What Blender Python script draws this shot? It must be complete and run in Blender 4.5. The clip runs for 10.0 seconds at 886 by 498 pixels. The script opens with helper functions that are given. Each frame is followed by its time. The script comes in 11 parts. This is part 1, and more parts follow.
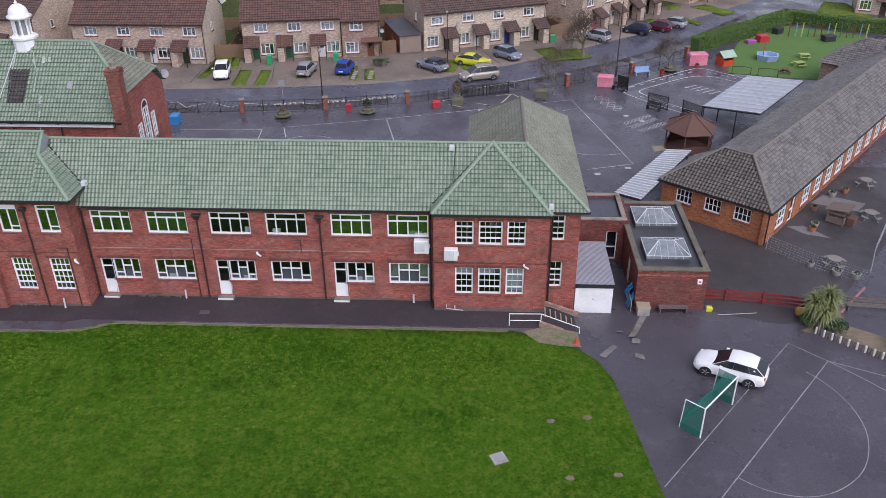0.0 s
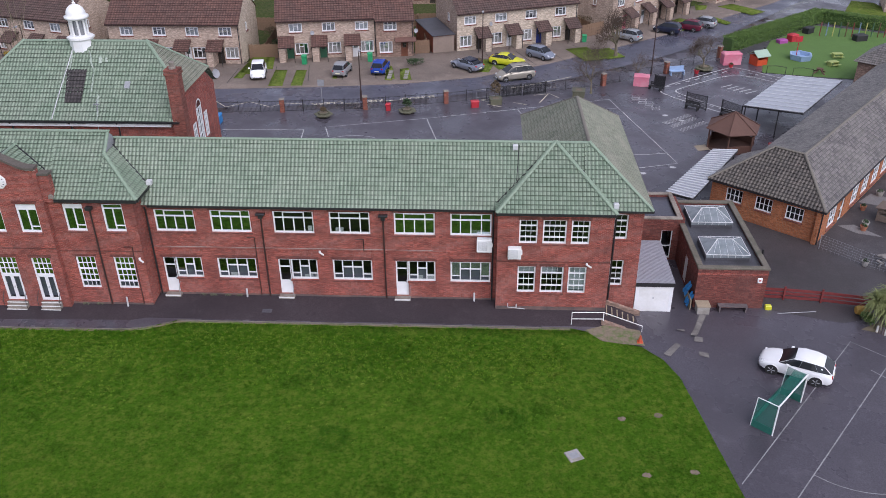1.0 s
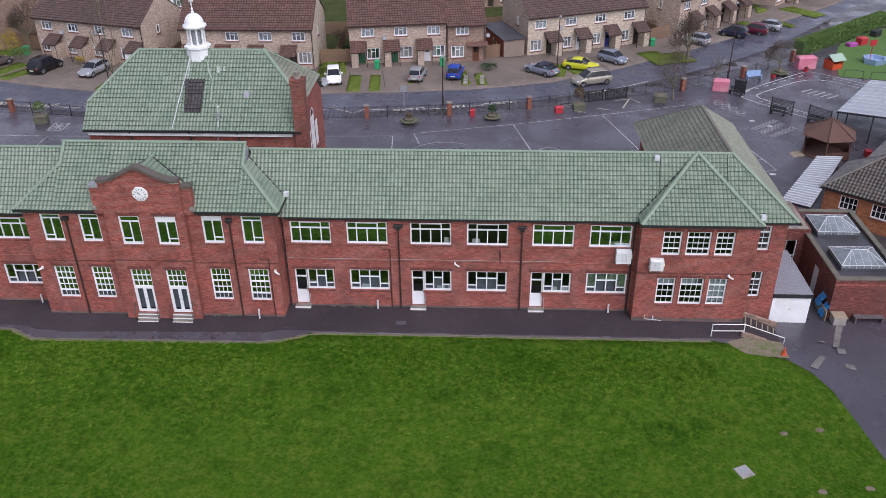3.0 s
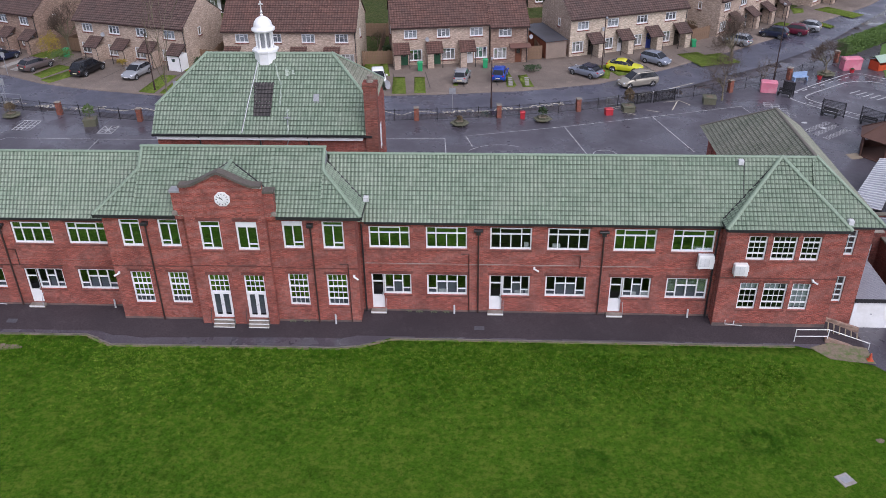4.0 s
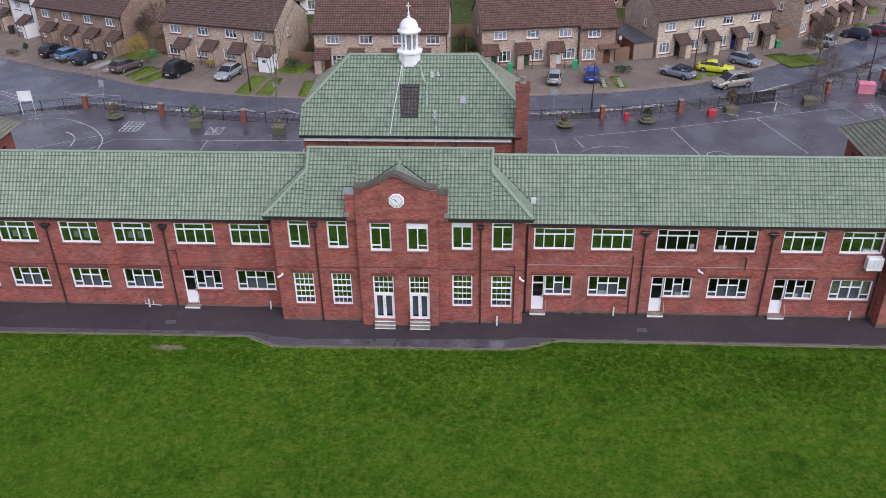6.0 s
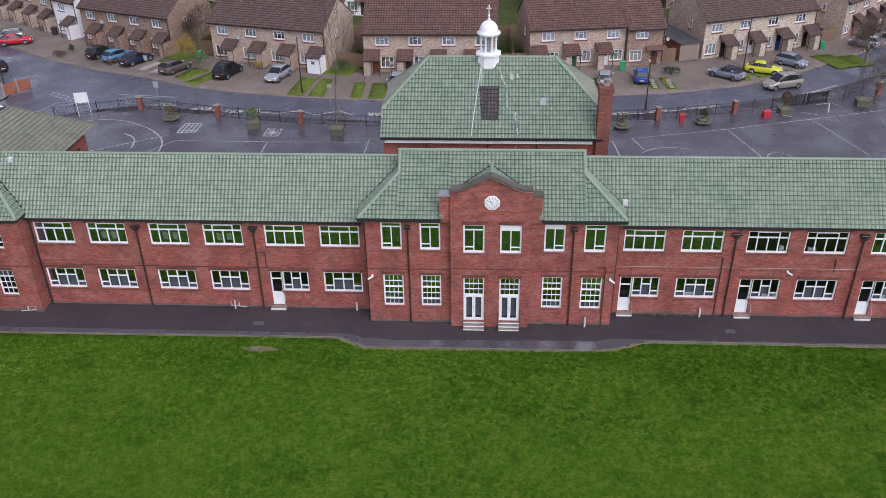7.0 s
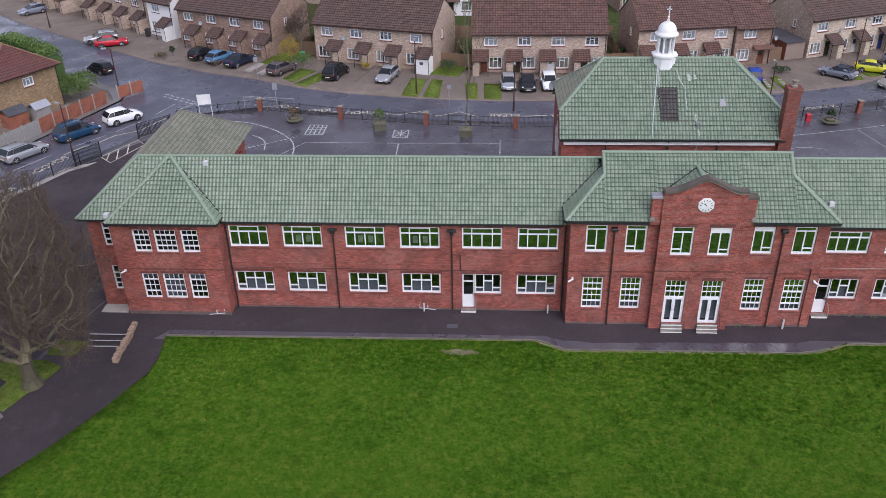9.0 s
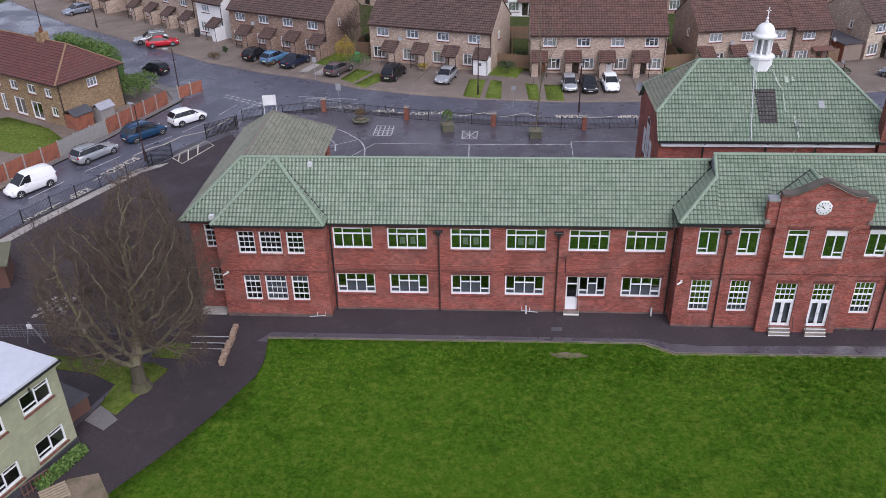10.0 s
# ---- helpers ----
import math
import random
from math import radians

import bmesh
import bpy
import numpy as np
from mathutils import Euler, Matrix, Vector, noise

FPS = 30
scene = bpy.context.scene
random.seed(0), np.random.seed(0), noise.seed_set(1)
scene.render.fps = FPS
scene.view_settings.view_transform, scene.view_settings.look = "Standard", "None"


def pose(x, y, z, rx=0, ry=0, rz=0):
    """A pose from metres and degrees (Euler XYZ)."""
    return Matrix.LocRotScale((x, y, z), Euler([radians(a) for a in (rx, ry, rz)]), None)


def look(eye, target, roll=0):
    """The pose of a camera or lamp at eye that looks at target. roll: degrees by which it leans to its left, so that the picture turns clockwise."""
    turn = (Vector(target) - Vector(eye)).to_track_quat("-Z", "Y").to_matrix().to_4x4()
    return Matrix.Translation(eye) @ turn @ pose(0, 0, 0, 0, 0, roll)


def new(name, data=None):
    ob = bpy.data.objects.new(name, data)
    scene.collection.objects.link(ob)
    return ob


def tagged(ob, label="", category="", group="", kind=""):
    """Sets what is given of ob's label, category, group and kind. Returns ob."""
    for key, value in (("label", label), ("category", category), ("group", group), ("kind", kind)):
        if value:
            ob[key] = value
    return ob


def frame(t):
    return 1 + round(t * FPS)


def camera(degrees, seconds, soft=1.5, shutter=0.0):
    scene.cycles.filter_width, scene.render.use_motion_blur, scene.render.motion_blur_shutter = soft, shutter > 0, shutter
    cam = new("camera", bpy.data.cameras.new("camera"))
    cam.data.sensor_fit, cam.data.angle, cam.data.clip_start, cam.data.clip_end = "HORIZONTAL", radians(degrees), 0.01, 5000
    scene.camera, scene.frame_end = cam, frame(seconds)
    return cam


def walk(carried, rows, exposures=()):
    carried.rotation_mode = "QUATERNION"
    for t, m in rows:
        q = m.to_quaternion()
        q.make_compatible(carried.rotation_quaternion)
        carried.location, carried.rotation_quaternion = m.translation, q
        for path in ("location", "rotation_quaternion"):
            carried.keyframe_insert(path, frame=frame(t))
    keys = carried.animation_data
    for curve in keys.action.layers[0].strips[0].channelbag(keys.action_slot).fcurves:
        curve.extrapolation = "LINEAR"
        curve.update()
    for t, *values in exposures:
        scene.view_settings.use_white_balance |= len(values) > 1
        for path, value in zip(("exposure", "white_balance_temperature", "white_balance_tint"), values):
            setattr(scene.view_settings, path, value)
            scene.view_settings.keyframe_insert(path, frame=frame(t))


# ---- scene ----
cam = camera(56.0, 10.0, soft=0.8)
PATH = [
    (0, (33.488, -46.150, 31.023), (33.406, -44.419, 30.025), -0.4),
    (0.5, (31.648, -46.511, 30.956), (31.563, -44.779, 29.961), -0.4),
    (1, (29.662, -46.590, 31.143), (29.574, -44.859, 30.144), -0.5),
    (1.5, (27.689, -46.572, 31.366), (27.601, -44.842, 30.365), -0.5),
    (2, (25.523, -46.517, 31.414), (25.434, -44.786, 30.415), -0.6),
    (2.5, (23.306, -46.392, 31.579), (23.217, -44.663, 30.579), -0.6),
    (4, (15.945, -45.955, 31.880), (15.849, -44.227, 30.878), -0.8),
    (4.5, (13.580, -45.899, 31.861), (13.481, -44.170, 30.860), -0.8),
    (5, (10.875, -45.903, 31.904), (10.774, -44.175, 30.902), -0.8),
    (5.5, (8.445, -46.121, 31.938), (8.339, -44.392, 30.937), -0.9),
    (7, (0.052, -46.867, 32.367), (-0.058, -45.139, 31.366), -1.0),
    (7.5, (-2.688, -47.076, 32.466), (-2.802, -45.349, 31.464), -1.1),
    (8, (-5.978, -47.226, 32.575), (-6.093, -45.499, 31.572), -1.1),
    (8.5, (-9.126, -47.283, 32.631), (-9.242, -45.556, 31.629), -1.2),
    (9, (-12.672, -47.324, 32.750), (-12.789, -45.598, 31.746), -1.3),
    (9.5, (-15.938, -47.276, 32.892), (-16.057, -45.552, 31.886), -1.3),
    (10, (-19.618, -47.355, 32.815), (-19.735, -45.629, 31.812), -1.2),
]
walk(cam, [(t, look(eye, target, roll)) for t, eye, target, roll in PATH], [(0, 0.36, 6100, 20)])

# ---- light ----
world = bpy.data.worlds.new("overcast_sky")
world.use_nodes = True
scene.world = world
sky = world.node_tree.nodes.new("ShaderNodeTexSky")
sky.sky_type = "NISHITA"
sky.sun_disc = False
sky.sun_elevation, sky.sun_rotation = radians(48), radians(150)
sky.air_density, sky.dust_density, sky.ozone_density = 1.0, 1.5, 1.0
back = world.node_tree.nodes["Background"]
back.inputs["Strength"].default_value = 0.15
cloud = world.node_tree.nodes.new("ShaderNodeHueSaturation")
cloud.inputs["Saturation"].default_value = 0.4
world.node_tree.links.new(sky.outputs["Color"], cloud.inputs["Color"])
world.node_tree.links.new(cloud.outputs["Color"], back.inputs["Color"])
sun_data = bpy.data.lights.new("sun", "SUN")
sun_data.energy, sun_data.angle, sun_data.color = 1.5, radians(60), (1.0, 0.97, 0.93)
sun = new("sun", sun_data)
sun.matrix_world = look((28, -47, 61), (0, 0, 0))


# ---- materials ----
def rgb(c):
    return (c[0], c[1], c[2], 1.0)


class Nodes:
    def __init__(self, name, rough=0.8, metal=0.0, spec=0.5):
        self.m = bpy.data.materials.new(name)
        self.m.use_nodes = True
        self.t = self.m.node_tree
        self.b = self.t.nodes["Principled BSDF"]
        self.b.inputs["Roughness"].default_value = rough
        self.b.inputs["Metallic"].default_value = metal
        self.b.inputs["Specular IOR Level"].default_value = spec

    def n(self, kind):
        return self.t.nodes.new(kind)

    def link(self, a, b):
        self.t.links.new(a, b)

    def coords(self, kind="Object"):
        return self.n("ShaderNodeTexCoord").outputs[kind]

    def noise(self, vec, scale, detail=4, rough=0.6):
        x = self.n("ShaderNodeTexNoise")
        x.inputs["Scale"].default_value, x.inputs["Detail"].default_value, x.inputs["Roughness"].default_value = scale, detail, rough
        self.link(vec, x.inputs["Vector"])
        return x.outputs["Fac"]

    def ramp(self, fac, lo, hi, a=0.0, b=1.0):
        x = self.n("ShaderNodeMapRange")
        for i, v in enumerate((lo, hi, a, b)):
            x.inputs[i + 1].default_value = v
        self.link(fac, x.inputs[0])
        return x.outputs[0]

    def mix(self, fac, a, b, kind="MIX"):
        x = self.n("ShaderNodeMix")
        x.data_type, x.blend_type = "RGBA", kind
        for s, v in ((x.inputs["Factor"], fac), (x.inputs[6], a), (x.inputs[7], b)):
            if isinstance(v, (int, float)):
                s.default_value = v
            elif isinstance(v, tuple):
                s.default_value = rgb(v)
            else:
                self.link(v, s)
        return x.outputs[2]

    def math(self, op, a, b=0.0):
        x = self.n("ShaderNodeMath")
        x.operation = op
        for s, v in ((x.inputs[0], a), (x.inputs[1], b)):
            if isinstance(v, (int, float)):
                s.default_value = v
            else:
                self.link(v, s)
        return x.outputs[0]

    def bump(self, height, strength=0.4, distance=0.02):
        x = self.n("ShaderNodeBump")
        x.inputs["Strength"].default_value, x.inputs["Distance"].default_value = strength, distance
        self.link(height, x.inputs["Height"])
        self.link(x.outputs[0], self.b.inputs["Normal"])

    def colour(self, c):
        if isinstance(c, tuple):
            self.b.inputs["Base Color"].default_value = rgb(c)
        else:
            self.link(c, self.b.inputs["Base Color"])


def worn(name, c1, c2, fine=8.0, coarse=0.6, rough=0.8, metal=0.0, bump=0.15, c3=None, spec=0.5, coords="Object"):
    """Two-scale mottled surface."""
    s = Nodes(name, rough, metal, spec)
    v = s.coords(coords)
    a = s.mix(s.ramp(s.noise(v, fine), 0.3, 0.7), c1, c2)
    if c3:
        a = s.mix(s.ramp(s.noise(v, coarse, 5), 0.45, 0.72), a, c3)
    else:
        a = s.mix(s.ramp(s.noise(v, coarse, 3), 0.3, 0.75, 0.0, 0.35), a, tuple(0.7 * q for q in c1))
    s.colour(a)
    if bump:
        s.bump(s.noise(v, fine * 2), bump, 0.02)
    return s.m


def brickwork(name, c1, c2, mortar, dirt=(0.05, 0.03, 0.03), dirt_amount=0.45, w=0.235, h=0.078, gap=0.011):
    s = Nodes(name, 0.88, spec=0.3)
    v = s.coords()
    sep = s.n("ShaderNodeSeparateXYZ")
    s.link(v, sep.inputs[0])
    com = s.n("ShaderNodeCombineXYZ")
    s.link(s.math("ADD", sep.outputs[0], sep.outputs[1]), com.inputs[0])
    s.link(sep.outputs[2], com.inputs[1])
    br = s.n("ShaderNodeTexBrick")
    s.link(com.outputs[0], br.inputs["Vector"])
    br.inputs["Color1"].default_value, br.inputs["Color2"].default_value, br.inputs["Mortar"].default_value = rgb(c1), rgb(c2), rgb(mortar)
    br.inputs["Scale"].default_value, br.inputs["Mortar Size"].default_value = 1.0, gap
    br.inputs["Brick Width"].default_value, br.inputs["Row Height"].default_value = w, h
    cell = s.n("ShaderNodeVectorMath")
    cell.operation = "DIVIDE"
    s.link(com.outputs[0], cell.inputs[0])
    cell.inputs[1].default_value = (w, h, 1)
    low = s.n("ShaderNodeVectorMath")
    low.operation = "FLOOR"
    s.link(cell.outputs[0], low.inputs[0])
    wn = s.n("ShaderNodeTexWhiteNoise")
    s.link(low.outputs[0], wn.inputs["Vector"])
    a = s.mix(s.ramp(s.noise(v, 9, 2), 0.35, 0.7, 0.0, 0.6), br.outputs["Color"], tuple(0.6 * q for q in c1))
    a = s.mix(s.ramp(wn.outputs["Value"], 0.5, 1.0, 0.0, 0.45), a, tuple(0.32 * q for q in c1))
    a = s.mix(s.ramp(wn.outputs["Value"], 0.25, 0.0, 0.0, 0.45), a, tuple(min(1, 1.35 * q + 0.02) for q in c1))
    a = s.mix(s.ramp(s.noise(v, 0.7, 5), 0.42, 0.75, 0.0, dirt_amount), a, dirt)
    a = s.mix(s.ramp(s.noise(v, 1.3, 5, 0.7), 0.56, 0.76, 0.0, 0.5), a, tuple(min(1, 1.35 * q + 0.03) for q in c1))
    s.colour(a)
    s.bump(s.math("ADD", br.outputs["Fac"], s.math("MULTIPLY", s.noise(v, 40, 2), -0.5)), -0.5, 0.01)
    return s.m


def tiled(name, c1, c2, patch, patch_amount=0.5, rough=0.45, moss=None, joint=0.9, channel=0.8):
    """Roof tiles: each tile its own tint (uv cell), with weathering over them."""
    s = Nodes(name, rough)
    uv = s.coords("UV")
    fl = s.n("ShaderNodeVectorMath")
    fl.operation = "FLOOR"
    s.link(uv, fl.inputs[0])
    wn = s.n("ShaderNodeTexWhiteNoise")
    s.link(fl.outputs[0], wn.inputs["Vector"])
    v = s.coords()
    a = s.mix(wn.outputs["Value"], c1, c2)
    a = s.mix(s.ramp(s.noise(v, 0.5, 6, 0.65), 0.42, 0.7, 0.0, patch_amount), a, patch)
    if moss:
        a = s.mix(s.ramp(s.noise(v, 2.6, 5, 0.7), 0.55, 0.75, 0.0, 0.8), a, moss)
    a = s.mix(s.ramp(s.noise(v, 14, 3), 0.4, 0.75, 0.0, 0.3), a, tuple(0.5 * q for q in c1))
    # staining and lap shade painted dark in the channels and along the laps
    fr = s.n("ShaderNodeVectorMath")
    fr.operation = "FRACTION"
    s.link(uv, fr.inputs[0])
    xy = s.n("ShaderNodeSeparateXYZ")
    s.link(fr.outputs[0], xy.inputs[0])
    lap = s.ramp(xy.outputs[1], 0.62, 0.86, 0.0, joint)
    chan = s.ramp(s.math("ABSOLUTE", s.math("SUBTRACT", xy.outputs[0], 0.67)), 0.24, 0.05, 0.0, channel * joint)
    lap_stain_shade = s.math("MULTIPLY", s.math("MAXIMUM", lap, chan), s.ramp(s.noise(v, 1.1, 4), 0.25, 0.6, 0.55, 1.0))
    a = s.mix(lap_stain_shade, a, tuple(0.2 * q for q in c1))
    s.colour(a)
    s.bump(s.noise(v, 25, 3), 0.25, 0.01)
    return s.m


def glass_mat(name, shine, tint=(0.9, 0.95, 0.95)):
    m = bpy.data.materials.new(name)
    m.use_nodes = True
    t = m.node_tree
    t.nodes.remove(t.nodes["Principled BSDF"])
    gl, tr, mx = t.nodes.new("ShaderNodeBsdfGlossy"), t.nodes.new("ShaderNodeBsdfTransparent"), t.nodes.new("ShaderNodeMixShader")
    gl.inputs["Roughness"].default_value, gl.inputs["Color"].default_value = 0.02, rgb(tint)
    tr.inputs["Color"].default_value = rgb((0.55, 0.6, 0.6))
    mx.inputs[0].default_value = shine
    t.links.new(tr.outputs[0], mx.inputs[1])
    t.links.new(gl.outputs[0], mx.inputs[2])
    t.links.new(mx.outputs[0], t.nodes["Material Output"].inputs["Surface"])
    return m


def grass_mat(name, c1, c2, c3, dry):
    s = Nodes(name, 0.95, spec=0.05)
    v = s.coords("Object")
    a = s.mix(s.ramp(s.noise(v, 4.0, 6, 0.8), 0.4, 0.6), c1, c2)
    a = s.mix(s.ramp(s.noise(v, 0.16, 5, 0.6), 0.4, 0.66, 0.0, 0.6), a, c3)
    # clumps of coarser, yellower grass and dark damp hollows
    a = s.mix(s.ramp(s.noise(v, 2.3, 6, 0.75), 0.47, 0.64, 0, 0.8), a, dry)
    a = s.mix(s.ramp(s.noise(v, 0.45, 6, 0.75), 0.53, 0.68, 0, 0.6), a, tuple(0.75 * q for q in c1))
    a = s.mix(s.ramp(s.noise(v, 4.2, 5, 0.8), 0.5, 0.66, 0, 0.6), a, tuple(0.5 * q for q in c1))
    s.colour(a)
    s.bump(s.math("ADD", s.noise(v, 5, 6, 0.85), s.noise(v, 30, 3)), 1.0, 0.1)
    return s.m


def asphalt_mat(name, c1, c2, wet, rough=0.55, spec=0.5):
    s = Nodes(name, rough, spec=spec)
    v = s.coords("Object")
    a = s.mix(s.ramp(s.noise(v, 11, 5, 0.85), 0.36, 0.64), tuple(0.8 * q for q in c1), tuple(1.12 * q for q in c2))
    big = s.noise(v, 0.13, 6, 0.6)
    a = s.mix(s.ramp(big, 0.4, 0.66, 0.0, 0.55), a, wet)
    a = s.mix(s.ramp(s.noise(v, 0.8, 5, 0.75), 0.56, 0.72, 0, 0.4), a, tuple(1.5 * q for q in c2))
    s.colour(a)
    r = s.ramp(s.noise(v, 0.21, 5, 0.6), 0.4, 0.62, rough + 0.15, rough - 0.2)
    s.link(r, s.b.inputs["Roughness"])
    s.bump(s.noise(v, 45, 3), 0.25, 0.01)
    return s.m


RED_BRICK = brickwork("red_brick", (0.385, 0.092, 0.063), (0.2, 0.043, 0.036), (0.33, 0.2, 0.175), (0.085, 0.033, 0.03), 0.6, gap=0.013)
DARK_BRICK = brickwork("dark_brick", (0.22, 0.06, 0.045), (0.15, 0.04, 0.032), (0.15, 0.10, 0.09), (0.05, 0.025, 0.022))
BROWN_RED_BRICK = brickwork("brown_red_brick", (0.27, 0.085, 0.06), (0.17, 0.05, 0.04), (0.2, 0.13, 0.11), (0.07, 0.032, 0.028), 0.5)
ORANGE_BRICK = brickwork("orange_brick", (0.42, 0.145, 0.055), (0.33, 0.10, 0.045), (0.30, 0.2, 0.13), (0.2, 0.07, 0.04), 0.3)
BUFF_BRICK = brickwork("buff_brick", (0.56, 0.435, 0.345), (0.36, 0.265, 0.21), (0.5, 0.42, 0.36), (0.22, 0.15, 0.12), 0.35)
PALE_BRICK = brickwork("pale_buff_brick", (0.63, 0.53, 0.42), (0.45, 0.365, 0.28), (0.55, 0.48, 0.4), (0.28, 0.21, 0.16), 0.3)
BROWN_BRICK = brickwork("brown_brick", (0.39, 0.265, 0.205), (0.25, 0.16, 0.125), (0.29, 0.23, 0.19), (0.11, 0.07, 0.05), 0.4)
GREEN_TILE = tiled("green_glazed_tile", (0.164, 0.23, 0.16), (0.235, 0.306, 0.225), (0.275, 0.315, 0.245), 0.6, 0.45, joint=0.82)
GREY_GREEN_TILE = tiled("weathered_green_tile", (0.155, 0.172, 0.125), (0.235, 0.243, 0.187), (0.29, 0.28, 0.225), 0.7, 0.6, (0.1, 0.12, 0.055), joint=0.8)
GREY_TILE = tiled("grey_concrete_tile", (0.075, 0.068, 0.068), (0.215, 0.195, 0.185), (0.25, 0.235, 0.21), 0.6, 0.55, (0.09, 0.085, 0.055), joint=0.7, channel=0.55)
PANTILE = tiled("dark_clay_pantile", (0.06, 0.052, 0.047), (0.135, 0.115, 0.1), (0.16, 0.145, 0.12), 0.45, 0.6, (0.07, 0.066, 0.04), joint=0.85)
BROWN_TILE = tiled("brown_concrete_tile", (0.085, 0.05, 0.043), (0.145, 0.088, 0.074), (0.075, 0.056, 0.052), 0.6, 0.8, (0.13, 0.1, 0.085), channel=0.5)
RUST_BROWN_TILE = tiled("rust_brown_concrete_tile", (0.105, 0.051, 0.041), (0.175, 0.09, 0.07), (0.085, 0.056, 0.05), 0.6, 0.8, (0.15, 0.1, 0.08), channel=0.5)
RIDGE_GREEN = worn("green_ridge_tile", (0.18, 0.25, 0.18), (0.25, 0.32, 0.24), 12, 0.8, 0.5)
RIDGE_GREY = worn("grey_ridge_tile", (0.14, 0.13, 0.11), (0.2, 0.18, 0.15), 12, 0.8, 0.8)
DARK_PATCH = tiled("dark_slate_patch", (0.035, 0.03, 0.03), (0.075, 0.064, 0.062), (0.02, 0.018, 0.018), 0.7, 0.6)
WHITE_PAINT = worn("white_paint", (0.80, 0.80, 0.80), (0.74, 0.75, 0.76), 6, 0.8, 0.4, bump=0.03, c3=(0.62, 0.62, 0.6))
UPVC = worn("white_window_plastic", (0.82, 0.83, 0.85), (0.77, 0.78, 0.8), 5, 1.0, 0.3, bump=0.0)
BLACK_PAINT = worn("black_paint", (0.018, 0.018, 0.02), (0.03, 0.03, 0.032), 9, 1.0, 0.4, bump=0.05)
DARK_BROWN_PIPE = worn("dark_brown_iron", (0.035, 0.018, 0.016), (0.055, 0.03, 0.026), 9, 1.0, 0.5, bump=0.05)
PLINTH = worn("weathered_cement_plinth", (0.075, 0.06, 0.058), (0.125, 0.1, 0.093), 6, 0.9, 0.85, bump=0.15, c3=(0.2, 0.12, 0.1))
STONE = worn("grey_coping_stone", (0.22, 0.19, 0.16), (0.3, 0.27, 0.23), 10, 1.2, 0.85, bump=0.2, c3=(0.12, 0.10, 0.085))
CONCRETE = worn("concrete", (0.30, 0.28, 0.26), (0.38, 0.36, 0.33), 12, 0.9, 0.85, bump=0.2, c3=(0.2, 0.18, 0.16))
LEAD = worn("lead_sheet", (0.25, 0.26, 0.28), (0.33, 0.34, 0.36), 7, 1.2, 0.5, bump=0.1)
GRILLE = worn("pale_grey_grille", (0.5, 0.51, 0.53), (0.6, 0.61, 0.62), 9, 1.0, 0.5, bump=0.0)
FELT = worn("roofing_felt", (0.055, 0.055, 0.065), (0.085, 0.085, 0.1), 9, 0.5, 0.55, bump=0.15, c3=(0.04, 0.04, 0.045))
# near-black: the gloom of unlit rooms is put into the colour
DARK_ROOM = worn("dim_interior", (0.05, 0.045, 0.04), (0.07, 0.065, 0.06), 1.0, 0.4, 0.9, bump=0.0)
BLIND = worn("pale_blind", (0.50, 0.55, 0.56), (0.58, 0.62, 0.63), 3, 0.7, 0.8, bump=0.0)
# sheet behind panes: blinds, and grey path reflections put into the colour
SLATE_BLUE = worn("slate_blue_sheet", (0.15, 0.16, 0.2), (0.22, 0.23, 0.27), 2.0, 0.7, 0.8, bump=0.0)
GLASS = glass_mat("window_glass", 0.6, (0.78, 0.92, 1.0))
GLASS_GRID = glass_mat("old_small_pane_glass", 0.88, (0.95, 1.0, 1.0))
GLASS_DARK = glass_mat("dark_window_glass", 0.1)
GLASS_MID = glass_mat("pane_glass", 0.52)
GRASS = grass_mat("field_grass", (0.037, 0.108, 0.006), (0.089, 0.202, 0.014), (0.101, 0.209, 0.015), (0.17, 0.24, 0.031))
LAWN = grass_mat("verge_grass", (0.09, 0.15, 0.022), (0.165, 0.235, 0.04), (0.17, 0.235, 0.045), (0.25, 0.26, 0.08))
ROUGH = grass_mat("rough_garden_grass", (0.045, 0.07, 0.02), (0.075, 0.11, 0.03), (0.09, 0.10, 0.045), (0.13, 0.12, 0.06))
EARTH = worn("bare_earth", (0.16, 0.12, 0.085), (0.24, 0.19, 0.14), 8, 1.0, 0.95, bump=0.4, c3=(0.09, 0.09, 0.04))
TARMAC = asphalt_mat("playground_tarmac", (0.063, 0.056, 0.069), (0.096, 0.087, 0.105), (0.042, 0.037, 0.046), 0.34)
PATH_TARMAC = asphalt_mat("path_tarmac", (0.046, 0.037, 0.042), (0.065, 0.053, 0.059), (0.032, 0.027, 0.031), 0.66, 0.12)
YARD_TARMAC = asphalt_mat("old_brown_tarmac", (0.05, 0.044, 0.047), (0.075, 0.067, 0.07), (0.035, 0.031, 0.033), 0.5, 0.3)
ROAD_TARMAC = asphalt_mat("road_tarmac", (0.074, 0.075, 0.101), (0.106, 0.107, 0.14), (0.055, 0.056, 0.076), 0.36)
DRIVE = asphalt_mat("driveway_concrete", (0.16, 0.127, 0.107), (0.235, 0.19, 0.16), (0.085, 0.069, 0.06), 0.75, 0.35)
SLAB = asphalt_mat("pavement_slab", (0.15, 0.14, 0.14), (0.19, 0.18, 0.18), (0.115, 0.105, 0.105), 0.6)
LINE_PAINT = worn("worn_line_paint", (0.55, 0.55, 0.56), (0.42, 0.42, 0.43), 14, 2.0, 0.7, bump=0.0, c3=(0.26, 0.26, 0.27))
